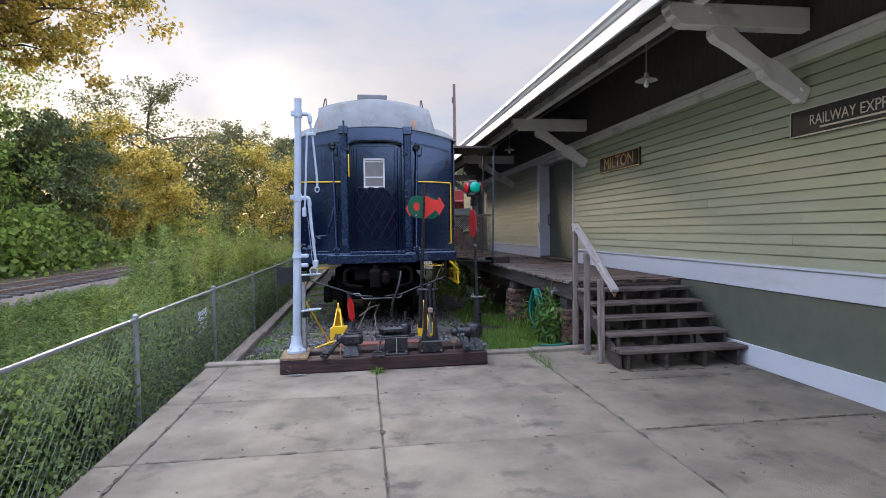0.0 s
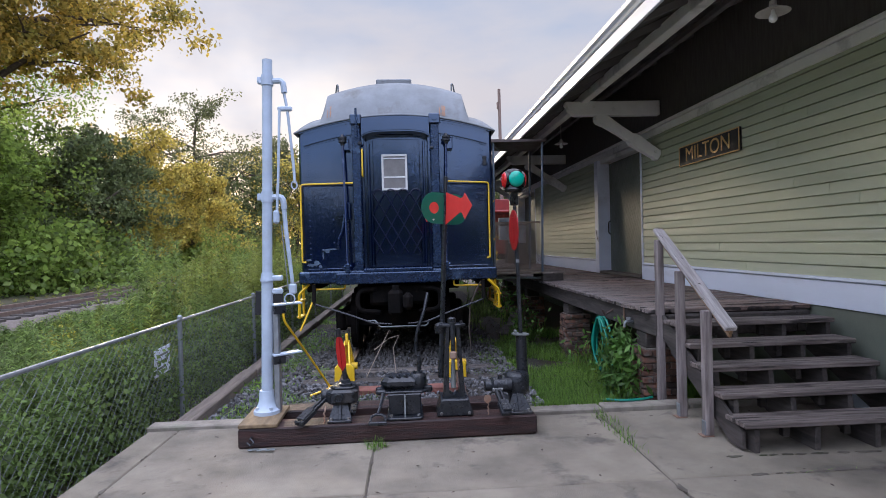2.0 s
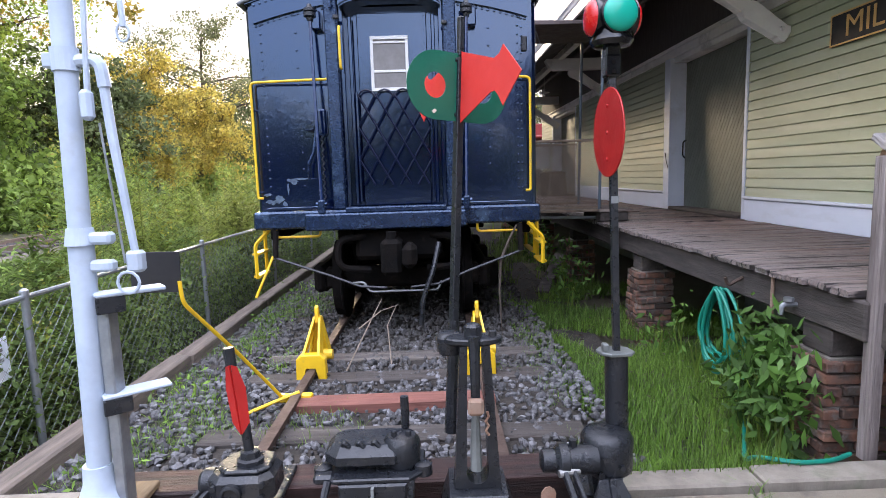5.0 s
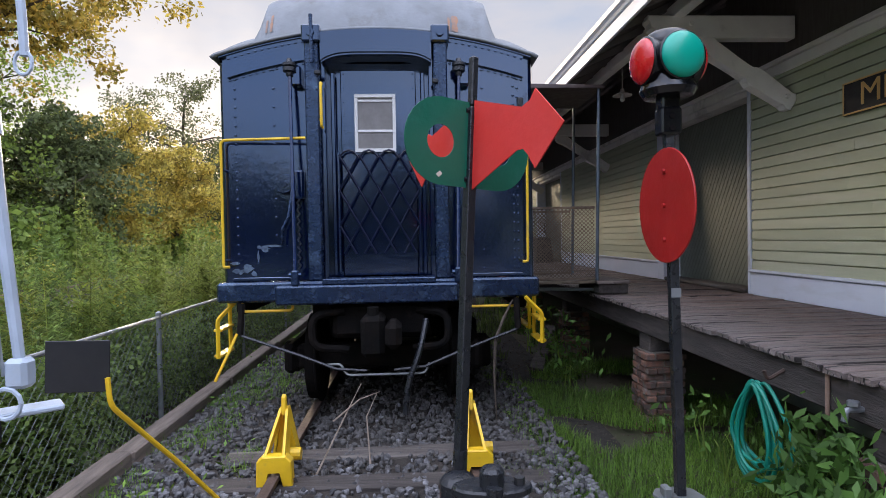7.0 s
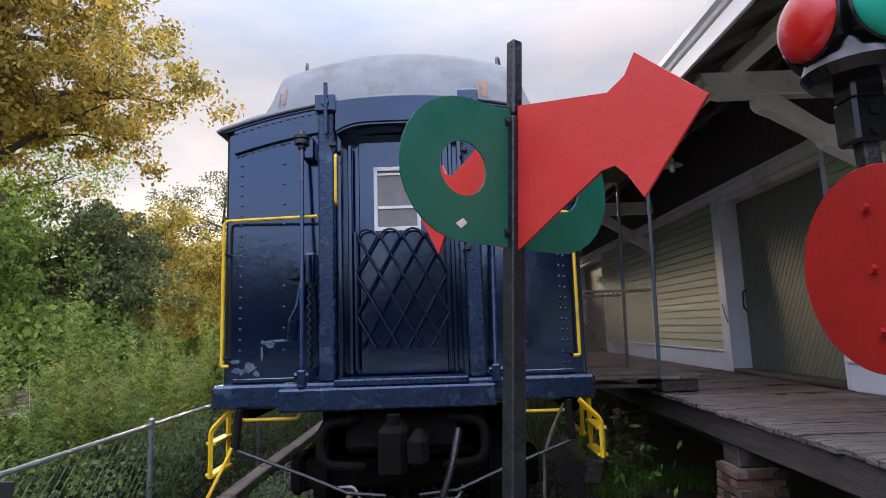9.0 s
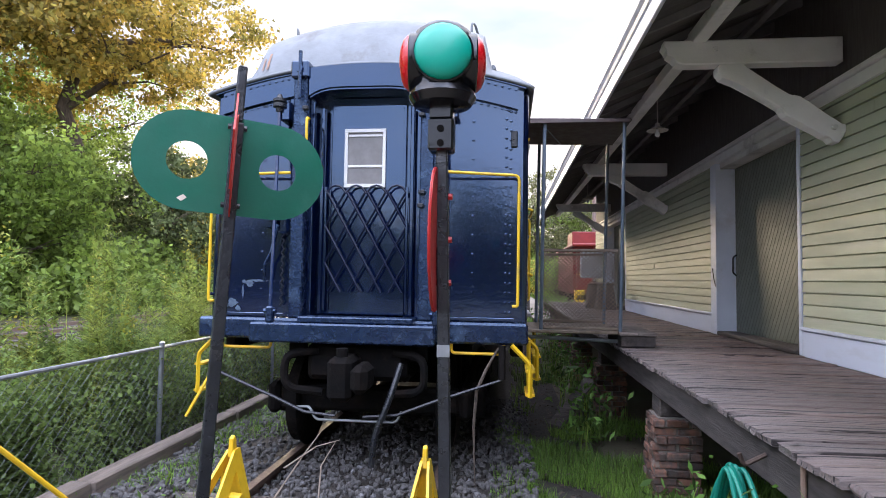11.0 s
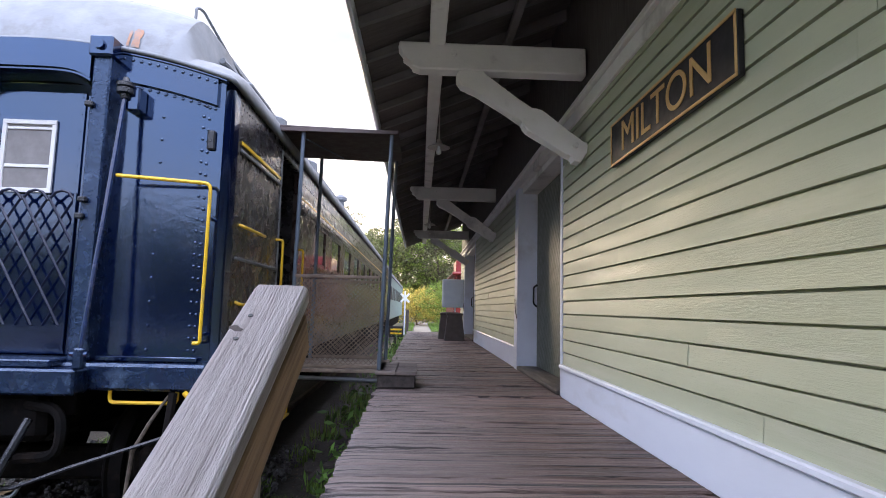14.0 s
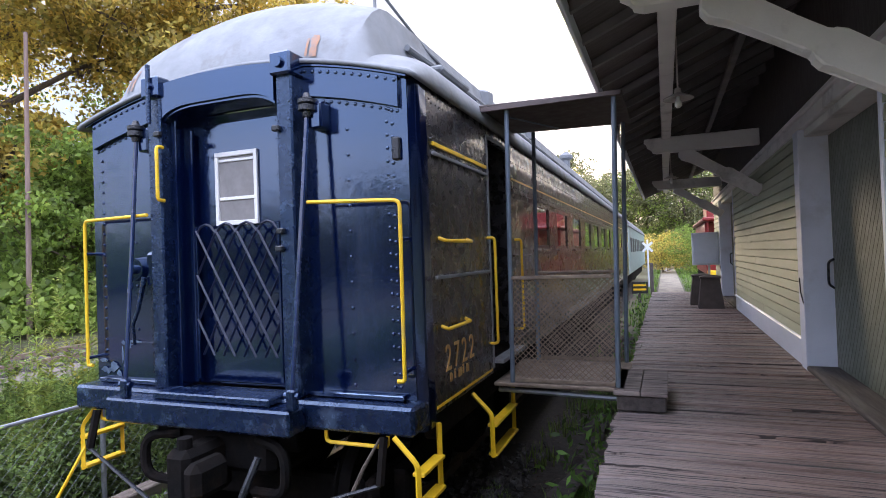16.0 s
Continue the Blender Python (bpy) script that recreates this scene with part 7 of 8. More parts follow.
for x in (5.05, 5.85, 6.95, 7.75):
    part("end_post", cyl(B(), (x, 34.05, 0.98), (x, 34.05, 3.32), 0.03, n=8), caboose_red, cab)
part("end_rail", cyl(B(), (5.05, 34.05, 1.95), (7.75, 34.05, 1.95), 0.025, n=8), yellow_paint, cab, "yellow end rail")
part("end_window", box(B(), 5.30, 5.85, 34.98, 35.02, 1.9, 2.7, 0.01), glass, cab)
part("end_door", box(B(), 6.05, 6.75, 34.97, 35.03, 1.05, 2.95, 0.01), sign_black, cab)
for y in (36, 42):
    for x in (5.6, 7.1):
        part("wheel", cyl(B(), (x - 0.07, y, 0.32), (x + 0.07, y, 0.32), 0.42, n=20), under_black, cab)

sc = thing("second_coach", "pale green-silver coach coupled behind the first", "rail car", (CX, 45, 0))
part("body", box(B(), XL + 0.05, XR - 0.05, 34.6, 56, 1.05, 3.35, 0.06), silver_car, sc)
part("roof", slab(B(), [(CX + HW * math.sin(a), 3.3 + 0.75 * math.cos(a)) for a in [math.pi / 2 - k * math.pi / 12 for k in range(13)]], -21.4, basis((0, 34.6, 0), (1, 0, 0), (0, 0, 1))), roof_white, sc)
for i in range(9):
    part("window", box(B(), XR - 0.06, XR - 0.04, 36 + i * 2.1, 37.3 + i * 2.1, 2.1, 2.8, 0.005), sign_black, sc)
part("underframe", box(B(), XL + 0.3, XR - 0.3, 35, 55.6, 0.45, 1.05, 0.03), under_black, sc)
for y in (36.6, 38.4, 52, 53.8):
    part("wheel", cyl(B(), (CX - 0.8, y, 0.43), (CX + 0.8, y, 0.43), 0.45, n=20), under_black, sc)

xs1 = thing("crossing_sign", "white crossbuck sign on a white post", "road sign", (2.32, 45, -0.2))
part("post", cyl(B(), (2.32, 45, -0.2), (2.32, 45, 2.8), 0.05, n=10), trim_white, xs1)
for a in (45, -45):
    part("blade", box(B(), -0.40, 0.40, -0.01, 0.01, -0.065, 0.065, 0.004, pose(2.32, 44.94 + 0.03 * (a > 0), 2.35, 0, a, 0)), trim_white, xs1)
bp = thing("dark_post", "dark timber post beside the path", "post", (2.75, 34, -0.2))
part("post_body", box(B(), 2.68, 2.82, 33.9, 34.05, -0.2, 1.6, 0.01), beam_wood, bp)
bn = thing("yellow_notice", "low black board with yellow bars", "notice board", (2.3, 33, 0.4))
part("board", box(B(), 1.95, 2.60, 32.9, 32.93, 0.35, 0.85, 0.006), sign_black, bn)
for z in (0.70, 0.52):
    part("bar", box(B(), 2.02, 2.53, 32.885, 32.899, z - 0.04, z + 0.04), yellow_paint, bn, "yellow bar of lettering")
part("leg", box(B(), 2.2, 2.3, 32.94, 32.98, -0.2, 0.85), beam_wood, bn)
path_ = thing("far_path", "pale path leading away past the depot", "path", (3.6, 60, -0.15), kind="structure")
part("paving", box(B(), 2.9, 4.2, 25.7, 110, -0.3, -0.075, 0.0), concrete, path_)
up = thing("utility_pole", "tall weathered wooden utility pole", "utility pole", (7.55, 45, -0.2))
part("pole", cyl(B(), (7.55, 45, -0.2), (7.55, 45, 13.3), 0.16, 0.11, 10), pole_wood, up)
part("insulator", box(B(), 7.35, 7.45, 44.9, 45.1, 11.8, 12.3, 0.02), pole_wood, up)
up2 = thing("utility_pole", "slim pinkish wooden pole among the trees", "utility pole", (-18.5, 21.4, -0.3))
part("pole", cyl(B(), (-18.5, 21.4, -0.3), (-18.3, 21.4, 11), 0.10, 0.07, 10), pole_wood, up2)


# ---- plants ----
def soup(name, V, F, material, parent=None, label="", kind=""):
    """A mesh from arrays: V (n, 3), F (m, 4)."""
    me = bpy.data.meshes.new(name)
    V, F = np.asarray(V, dtype=np.float32), np.asarray(F, dtype=np.int32)
    me.vertices.add(len(V)); me.vertices.foreach_set("co", V.ravel())
    me.loops.add(F.size); me.loops.foreach_set("vertex_index", F.ravel())
    me.polygons.add(len(F)); me.polygons.foreach_set("loop_start", np.arange(0, F.size, 4, dtype=np.int32))
    me.update(calc_edges=True)
    me.validate()
    me.materials.append(material)
    ob = new(name, me)
    if parent:
        ob.parent = parent
        if parent.name in OFFSETS:
            ob.matrix_parent_inverse = OFFSETS[parent.name]
    return tagged(ob, label, kind=kind)


def leaves(C, size, rng, aspect=0.5, up=0.0, spread=None):
    """Rhombic leaves at centres C; size per leaf."""
    n = len(C)
    d = rng.normal(size=(n, 3)); d[:, 2] += up
    d /= np.linalg.norm(d, axis=1)[:, None]
    e = rng.normal(size=(n, 3))
    e -= d * (e * d).sum(1)[:, None]
    e /= np.linalg.norm(e, axis=1)[:, None]
    s = np.asarray(size).reshape(-1, 1) * np.ones((n, 1))
    V = np.stack([C - d * s * 0.5, C + e * s * aspect * 0.5 - d * s * 0.05, C + d * s * 0.5, C - e * s * aspect * 0.5 - d * s * 0.05], 1).reshape(-1, 3)
    return V, np.arange(n * 4).reshape(-1, 4)


def blades(P, h, lean, width, rng, segs=3):
    """Grass blades: bent strips from points P, height h and sideways lean per blade."""
    n = len(P)
    ang = rng.uniform(0, 2 * np.pi, n)
    dirv = np.stack([np.cos(ang), np.sin(ang), np.zeros(n)], 1)
    sidev = np.stack([-np.sin(ang), np.cos(ang), np.zeros(n)], 1)
    V = []
    for k in range(segs + 1):
        t = k / segs
        c = P + dirv * (lean * t * t)[:, None] + np.array([0, 0, 1.0]) * (h * (t - 0.25 * t * t * np.minimum(1, lean / h)))[:, None]
        w = (width * (1 - t) ** 0.7 + 0.0008)
        V += [c - sidev * w[:, None] / 2, c + sidev * w[:, None] / 2]
    V = np.stack(V, 1)
    m = V.shape[1]
    F = []
    for k in range(segs):
        F.append(np.stack([np.arange(n) * m + 2 * k, np.arange(n) * m + 2 * k + 1, np.arange(n) * m + 2 * k + 3, np.arange(n) * m + 2 * k + 2], 1))
    return V.reshape(-1, 3), np.concatenate(F)


def join(parts):
    Vs, Fs, o = [], [], 0
    for V, F in parts:
        Vs.append(V); Fs.append(F + o); o += len(V)
    return np.concatenate(Vs), np.concatenate(Fs)


rng = np.random.default_rng(11)
gz = lambda x, y: np.full_like(x, -0.31)


def weed_field(name, n, xr, yr, hr_, label, material, gold_top=0.0, leaf=0.13, per=70, gap=-9.0, off=4.0):
    """Tall stalks with narrow drooping leaves."""
    x, y = rng.uniform(*xr, n), rng.uniform(*yr, n)
    clump = np.array([noise.noise((a * 0.8, b * 0.8, off)) for a, b in zip(x, y)])
    kp = (clump > gap) & ((x > -3.5) | (y > 8.5 - (x + 3.5) * 1.3) | (hr_[1] < 1.25))
    x, y, clump = x[kp], y[kp], clump[kp]
    n = len(x)
    swell = np.array([noise.noise((a * 0.45, b * 0.38, off + 20.0)) for a, b in zip(x, y)])
    near_cut = np.clip(0.80 + (y - 6.5) * 0.08, 0.80, 1.0)
    h = rng.uniform(*hr_, n) * (0.85 + 0.5 * np.clip(clump, -0.3, 0.6)) * np.clip(0.86 + 0.9 * swell, 0.45, 1.35) * near_cut
    # only low growth towards the main line
    low = x < 0.2 - 0.43 * (y - 1.05)
    h = np.where(low, np.minimum(h, rng.uniform(0.62, 1.05, n) * np.clip(1.52 - 0.17 * (-x - 2.4), 0.3, 1.52)), h)
    P = np.stack([x, y, gz(x, y)], 1)
    lean = np.stack([rng.normal(0, 0.09, n), rng.normal(0, 0.09, n), np.zeros(n)], 1) * h[:, None]
    stems = blades(P, h, np.linalg.norm(lean, axis=1) * 0 + rng.uniform(0.02, 0.2, n), np.full(n, 0.010), rng, 3)
    t = rng.uniform(0.12, 1.0, (n, per))
    c = P[:, None, :] + np.array([0, 0, 1.0]) * (h[:, None] * t * 0.94)[:, :, None] + lean[:, None, :] * (t ** 2)[:, :, None]
    ang = rng.uniform(0, 2 * np.pi, (n, per))
    rad = leaf * 0.5 * (1.15 - 0.7 * t)
    c = c + np.stack([np.cos(ang) * rad, np.sin(ang) * rad, -rad * 0.25 + rng.normal(0, 0.01, (n, per))], 2)
    out = np.stack([np.cos(ang), np.sin(ang), rng.uniform(-0.15, 1.0, (n, per))], 2).reshape(-1, 3)
    out /= np.linalg.norm(out, axis=1)[:, None]
    sd = np.stack([-np.sin(ang), np.cos(ang), 0 * ang], 2).reshape(-1, 3)
    C = c.reshape(-1, 3)
    s = (leaf * (1.15 - 0.7 * t) * rng.uniform(0.7, 1.3, (n, per))).reshape(-1, 1)
    V = np.stack([C - out * s * 0.5, C + sd * s * 0.10, C + out * s * 0.5 - np.array([0, 0, 1.0]) * s * 0.22, C - sd * s * 0.10], 1).reshape(-1, 3)
    lv = (V, np.arange(len(C) * 4).reshape(-1, 4))
    V, F = join([stems, lv])
    ob = soup(name, V, F, material)
    tagged(ob, label, "weeds", kind="stuff")
    if gold_top:
        k = rng.random(n) < gold_top
        top = P[k] + np.array([0, 0, 1.0]) * h[k][:, None] * 0.93 + lean[k]
        m = len(top)
        off = rng.normal(0, 1, (m, 40, 3)) * np.array([0.06, 0.06, 0.11])
        C = (top[:, None, :] + off).reshape(-1, 3)
        V, F = leaves(C, rng.uniform(0.02, 0.05, len(C)), rng, 0.6)
        tagged(soup("goldenrod_plumes", V, F, weed_yellow), "yellow flowering goldenrod plumes", "weeds", kind="stuff")


weed_field("fence_weeds", 850, (-3.0, -2.25), (4.6, 26.0), (0.9, 1.6), "feathery green weeds crowding the fence", weed_green, 0.0, 0.17, 120, -0.05, 2.0)
weed_field("tall_weeds", 1000, (-6.0, -2.4), (7.5, 30.0), (1.2, 2.1), "tall feathery green weeds beyond the fence", weed_green, 0.1, 0.25, 130, 0.05, 4.0)
weed_field("tall_lime_weeds", 1050, (-6.0, -2.4), (8.0, 34.0), (1.1, 1.9), "tall yellow-green weeds beyond the fence", weed_lime, 0.3, 0.25, 130, 0.08, 7.5)
weed_field("dark_weeds", 2200, (-9.3, -2.3), (2.0, 34.0), (0.5, 1.15), "dark low weeds beyond the fence", weed_dark, 0.0, 0.20, 70, -0.3, 9.0)
weed_field("plume_weeds", 190, (-4.6, -2.35), (8.4, 24.0), (1.9, 2.7), "tall plume shaped yellow-green weeds", weed_lime, 0.15, 0.17, 300, -0.1, 13.0)
weed_field("far_weeds", 420, (-9.0, -3.0), (24.0, 48.0), (1.1, 2.0), "tall weeds with yellow flowers", weed_yellow, 0.6, 0.26, 70, -0.1, 3.0)
weed_field("near_weeds", 480, (-3.5, -2.25), (-1.0, 9.5), (1.1, 2.0), "low green weeds by the fence", weed_mid, 0.0, 0.18, 90, -0.12, 5.0)
weed_field("verge_weeds", 220, (-15.5, -13.6), (8.0, 60.0), (0.4, 1.1), "low weeds beside the main line", weed_yellow, 0.0, 0.2, 50)

# vines on the wire
n = 13000
vy = rng.uniform(0.5, 24, n)
dens = np.array([noise.noise((0.0, a * 0.45, 9.0)) for a in vy])
vz = FB + (FT - FB) * rng.beta(1.2, 1.7, n) * (0.75 + 0.5 * dens + 0.25)
C = np.stack([FX - 0.03 + rng.normal(0, 0.05, n), vy, vz], 1)[dens > -0.25]
V, F = leaves(C, rng.uniform(0.025, 0.065, len(C)), rng, 0.7)
tagged(soup("fence_vines", V, F, weed_mid), "green vines climbing the chain link", "vines", kind="stuff")

# grass and low growth between track and deck, in joints and on the verge
def grass(name, n, xr, yr, z, hr_, label, mask=None, mt=grass_mat, width=0.006):
    x, y = rng.uniform(*xr, n), rng.uniform(*yr, n)
    k = np.array([noise.noise((a * 1.1, b * 1.1, 6)) for a, b in zip(x, y)])
    keep = (k > -0.15) if mask is None else mask(x, y, k)
    x, y = x[keep], y[keep]
    P = np.stack([x, y, np.full_like(x, z)], 1)
    m = len(P)
    V, F = blades(P, rng.uniform(*hr_, m), rng.uniform(0.01, 0.10, m), np.full(m, width), rng, 2)
    tagged(soup(name, V, F, mt), label, "grass", kind="stuff")


grass("grass_patch", 60000, (1.55, 4.2), (7.62, 13.5), -0.215, (0.06, 0.15), "lush green grass between track and platform", lambda x, y, k: (k + (12.4 - y) * 0.12 > -0.05))
grass("track_grass", 16000, (-1.6, -0.65), (7.7, 19), -0.15, (0.03, 0.11), "low grass and moss on the gravel", lambda x, y, k: k + 0.10 * np.sin(y * 2.1) > 0.10)
grass("tie_grass", 2600, (-0.6, 1.6), (7.7, 9.8), -0.16, (0.05, 0.14), "sparse grass between the ties", lambda x, y, k: k > 0.2)
grass("joint_grass", 1500, (-1.9, -1.5), (2.0, 7.45), -0.03, (0.03, 0.10), "small grass along the slab edge", lambda x, y, k: (k > 0.1) & (np.abs(x + 1.75) > 0.12))
grass("joint_tufts", 1300, (2.0, 2.55), (5.2, 7.6), -0.01, (0.03, 0.10), "grass tufts in the slab joint", lambda x, y, k: (np.abs(x - 2.28) < 0.05 + 0.05 * k) & (k > -0.05) & (y > 6.0))
grass("beam_tufts", 170, (0.12, 0.32), (6.62, 6.86), -0.01, (0.03, 0.11), "grass tuft in the slab joint", lambda x, y, k: np.hypot(x - 0.22, y - 6.75) < 0.09)
grass("kerb_tufts", 900, (1.7, 3.0), (7.56, 7.66), -0.02, (0.05, 0.16), "grass along the kerb", lambda x, y, k: k > -0.05)
grass("cross_tufts", 900, (2.4, 4.5), (4.36, 5.92), -0.01, (0.02, 0.05), "thin grass in the slab joints", lambda x, y, k: ((np.abs(y - 4.40) < 0.02) | (np.abs(y - 5.87) < 0.02)) & (k > 0.05))
grass("ditch_weeds", 5200, (1.75, 3.3), (10.6, 22.0), -0.26, (0.08, 0.30), "low dark weeds in the shade between coach and deck", lambda x, y, k: k > 0.0, weed_dark, 0.022)
grass("far_lawn", 26000, (2.0, 14), (26, 75), -0.17, (0.1, 0.3), "sunlit lawn beyond the depot", lambda x, y, k: (x < 2.8) | (x > 4.3), grass_mat, 0.03)
grass("field_grass", 22000, (-9.2, -2.2), (-2, 34), -0.31, (0.10, 0.32), "rough grass beyond the fence", lambda x, y, k: k > -0.3, weed_dark, 0.012)


# crumbled soil and dirt along the slab joints
bm = B()
dirt = random.Random(77)
for x0, y0, x1, y1, k in ((2.35, 4.40, 4.5, 4.40, 22), (2.35, 2.93, 4.5, 2.95, 12), (2.28, 1.6, 2.28, 5.8, 20), (2.9, 6.2, 4.4, 6.15, 16), (-1.6, 4.40, 2.2, 4.40, 12), (-1.62, 1.5, -1.62, 7.3, 18), (0.205, 2.0, 0.205, 6.8, 10), (2.5, 5.87, 4.5, 5.87, 12)):
    for i in range(k):
        f = dirt.random()
        cx_, cy_, w_ = x0 + (x1 - x0) * f, y0 + (y1 - y0) * f, dirt.uniform(0.012, 0.05)
        along = (1.6, 0.55) if abs(x1 - x0) > abs(y1 - y0) else (0.55, 1.6)
        pts_ = [(cx_ + along[0] * w_ * dirt.uniform(0.4, 1.2) * math.cos(a_), cy_ + along[1] * w_ * dirt.uniform(0.4, 1.2) * math.sin(a_)) for a_ in [q_ * math.pi / 5 for q_ in range(10)]]
        slab(bm, pts_, 0.004 + 0.002 * dirt.random(), Matrix.Translation((0, 0, 0.001)))
tagged(part("joint_dirt", bm, joint_soil), "dark soil crumbs along the slab joints", "dirt", kind="stuff")


def shrub(name, label, centres, n, size, mt=shrub_mat, spread=(0.16, 0.16, 0.2), stems=True):
    s = thing(name, label, "shrub", (centres[0][0], centres[0][1], -0.25))
    Cs = []
    for c in centres:
        Cs.append(np.array(c) + rng.normal(size=(n, 3)) * np.array(spread))
    C = np.concatenate(Cs)
    C = C[C[:, 2] > -0.2]
    V, F = leaves(C, rng.uniform(size * 0.6, size * 1.3, len(C)), rng, 0.34, -0.9)
    soup("foliage", V, F, mt, s, kind="stuff")
    for c in centres:
        bm = B()
        for k in range(3):
            tube(bm, [(c[0] + rng.normal(0, 0.03), c[1] + rng.normal(0, 0.05), -0.26), (c[0] + rng.normal(0, 0.04), c[1] + rng.normal(0, 0.04), c[2] * 0.5), tuple(np.array(c) + rng.normal(0, 0.06, 3))], [0.008, 0.006, 0.003], 5)
        part("stem", bm, leaf_green, s)


shrub("broadleaf_shrub", "broad-leaved green shrub growing through the hose", [(2.80, 8.36, 0.42), (2.74, 8.22, 0.25), (2.82, 8.10, 0.42), (2.76, 8.42, 0.08), (2.84, 8.02, 0.15)], 130, 0.125, spread=(0.08, 0.12, 0.15))
shrub("broadleaf_shrub", "low green shrub in the shade below the deck", [(2.95, 9.5, 0.2), (3.0, 9.9, 0.25), (2.9, 10.2, 0.05), (3.1, 9.2, 0.2)], 26, 0.10, spread=(0.16, 0.2, 0.16))
shrub("broadleaf_shrub", "weedy shrub between coach and platform", [(2.55, 12.3, 0.1), (2.7, 13.2, 0.2), (2.5, 14.5, 0.25), (2.75, 15.6, 0.35), (2.65, 17, 0.4), (2.7, 19, 0.5), (2.7, 21.5, 0.6), (2.7, 24, 0.6)], 120, 0.11, spread=(0.16, 0.4, 0.22))
shrub("track_weeds", "low weeds beside the timber edging", [(-1.3, 9.3, -0.1), (-1.2, 10.4, -0.1), (-1.35, 11.8, -0.1), (-1.3, 8.2, -0.08), (-1.35, 13.5, -0.05)], 90, 0.06, grass_mat, (0.2, 0.35, 0.05))

# dry leaves on the apron
n = 260
C = np.stack([rng.uniform(-1.8, 4.5, n), rng.uniform(1.5, 7.3, n), rng.uniform(0.004, 0.012, n)], 1)
V, F = leaves(C, rng.uniform(0.02, 0.06, n), rng, 0.5)
V[:, 2] = np.clip((V[:, 2] - 0.008) * 0.25 + 0.009, 0.004, 0.03)
tagged(soup("leaf_litter", V, F, bark), "scattered dry brown leaves on the concrete", "leaf litter", kind="stuff")

n = 2600
C = np.stack([rng.uniform(1.6, 3.3, n), rng.uniform(8.5, 21.0, n), np.full(n, -0.155) - 0.075 * (rng.random(n) > 0.3)], 1)
V, F = leaves(C, rng.uniform(0.03, 0.07, n), rng, 0.55)
V[:, 2] = -0.16 + (V[:, 2] + 0.16) * 0.35
tagged(soup("fallen_leaves", V, F, bark), "fallen brown leaves between coach and deck", "leaf litter", kind="stuff")

# ballast stones
n = 11000
x, y = rng.uniform(-1.6, 1.95, n), rng.uniform(7.64, 14.5, n) ** 1.0
keep = rng.random(n) < np.clip(1.25 - (y - 7.6) / 7.5, 0.15, 1)
x, y = x[keep], y[keep]
n = len(x)
ico = bmesh.new(); bmesh.ops.create_icosphere(ico, subdivisions=1, radius=1.0)
iv = np.array([v.co[:] for v in ico.verts]); fi = np.array([[v.index for v in f.verts] for f in ico.faces]); ico.free()
s = rng.uniform(0.012, 0.036, n)
jit = rng.uniform(0.7, 1.3, (n, len(iv), 1)) * rng.uniform(0.6, 1.2, (n, 1, 3))
V = iv[None] * jit * s[:, None, None] + np.stack([x, y, np.full(n, -0.135) + s * 0.3], 1)[:, None, :]
F = (fi[None] + (np.arange(n) * len(iv))[:, None, None]).reshape(-1, 3)
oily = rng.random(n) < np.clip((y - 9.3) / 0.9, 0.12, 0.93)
FK = F.reshape(n, -1, 3)
me = bpy.data.meshes.new("ballast_stones")
me.from_pydata(V.reshape(-1, 3).tolist(), [], FK[~oily].reshape(-1, 3).tolist())
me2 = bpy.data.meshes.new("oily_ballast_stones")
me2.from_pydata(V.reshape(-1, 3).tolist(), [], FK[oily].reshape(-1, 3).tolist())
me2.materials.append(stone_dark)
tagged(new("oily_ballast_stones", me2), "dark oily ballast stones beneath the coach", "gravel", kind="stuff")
sm = stone_grey
nn, ll = sm.node_tree.nodes, sm.node_tree.links
gi, hs = nn.new("ShaderNodeNewGeometry"), nn.new("ShaderNodeHueSaturation")
mr2 = nn.new("ShaderNodeMapRange")
for i, v in enumerate((0, 1, 0.18, 1.1)):
    mr2.inputs[i + 1].default_value = v
bs = nn["Principled BSDF"]
src = bs.inputs["Base Color"].links[0].from_socket
ll.new(gi.outputs["Random Per Island"], mr2.inputs[0]); ll.new(mr2.outputs[0], hs.inputs["Value"]); ll.new(src, hs.inputs["Color"]); ll.new(hs.outputs[0], bs.inputs["Base Color"])
me.materials.append(sm)
tagged(new("ballast_stones", me), "loose grey crushed stone ballast", "gravel", kind="stuff")


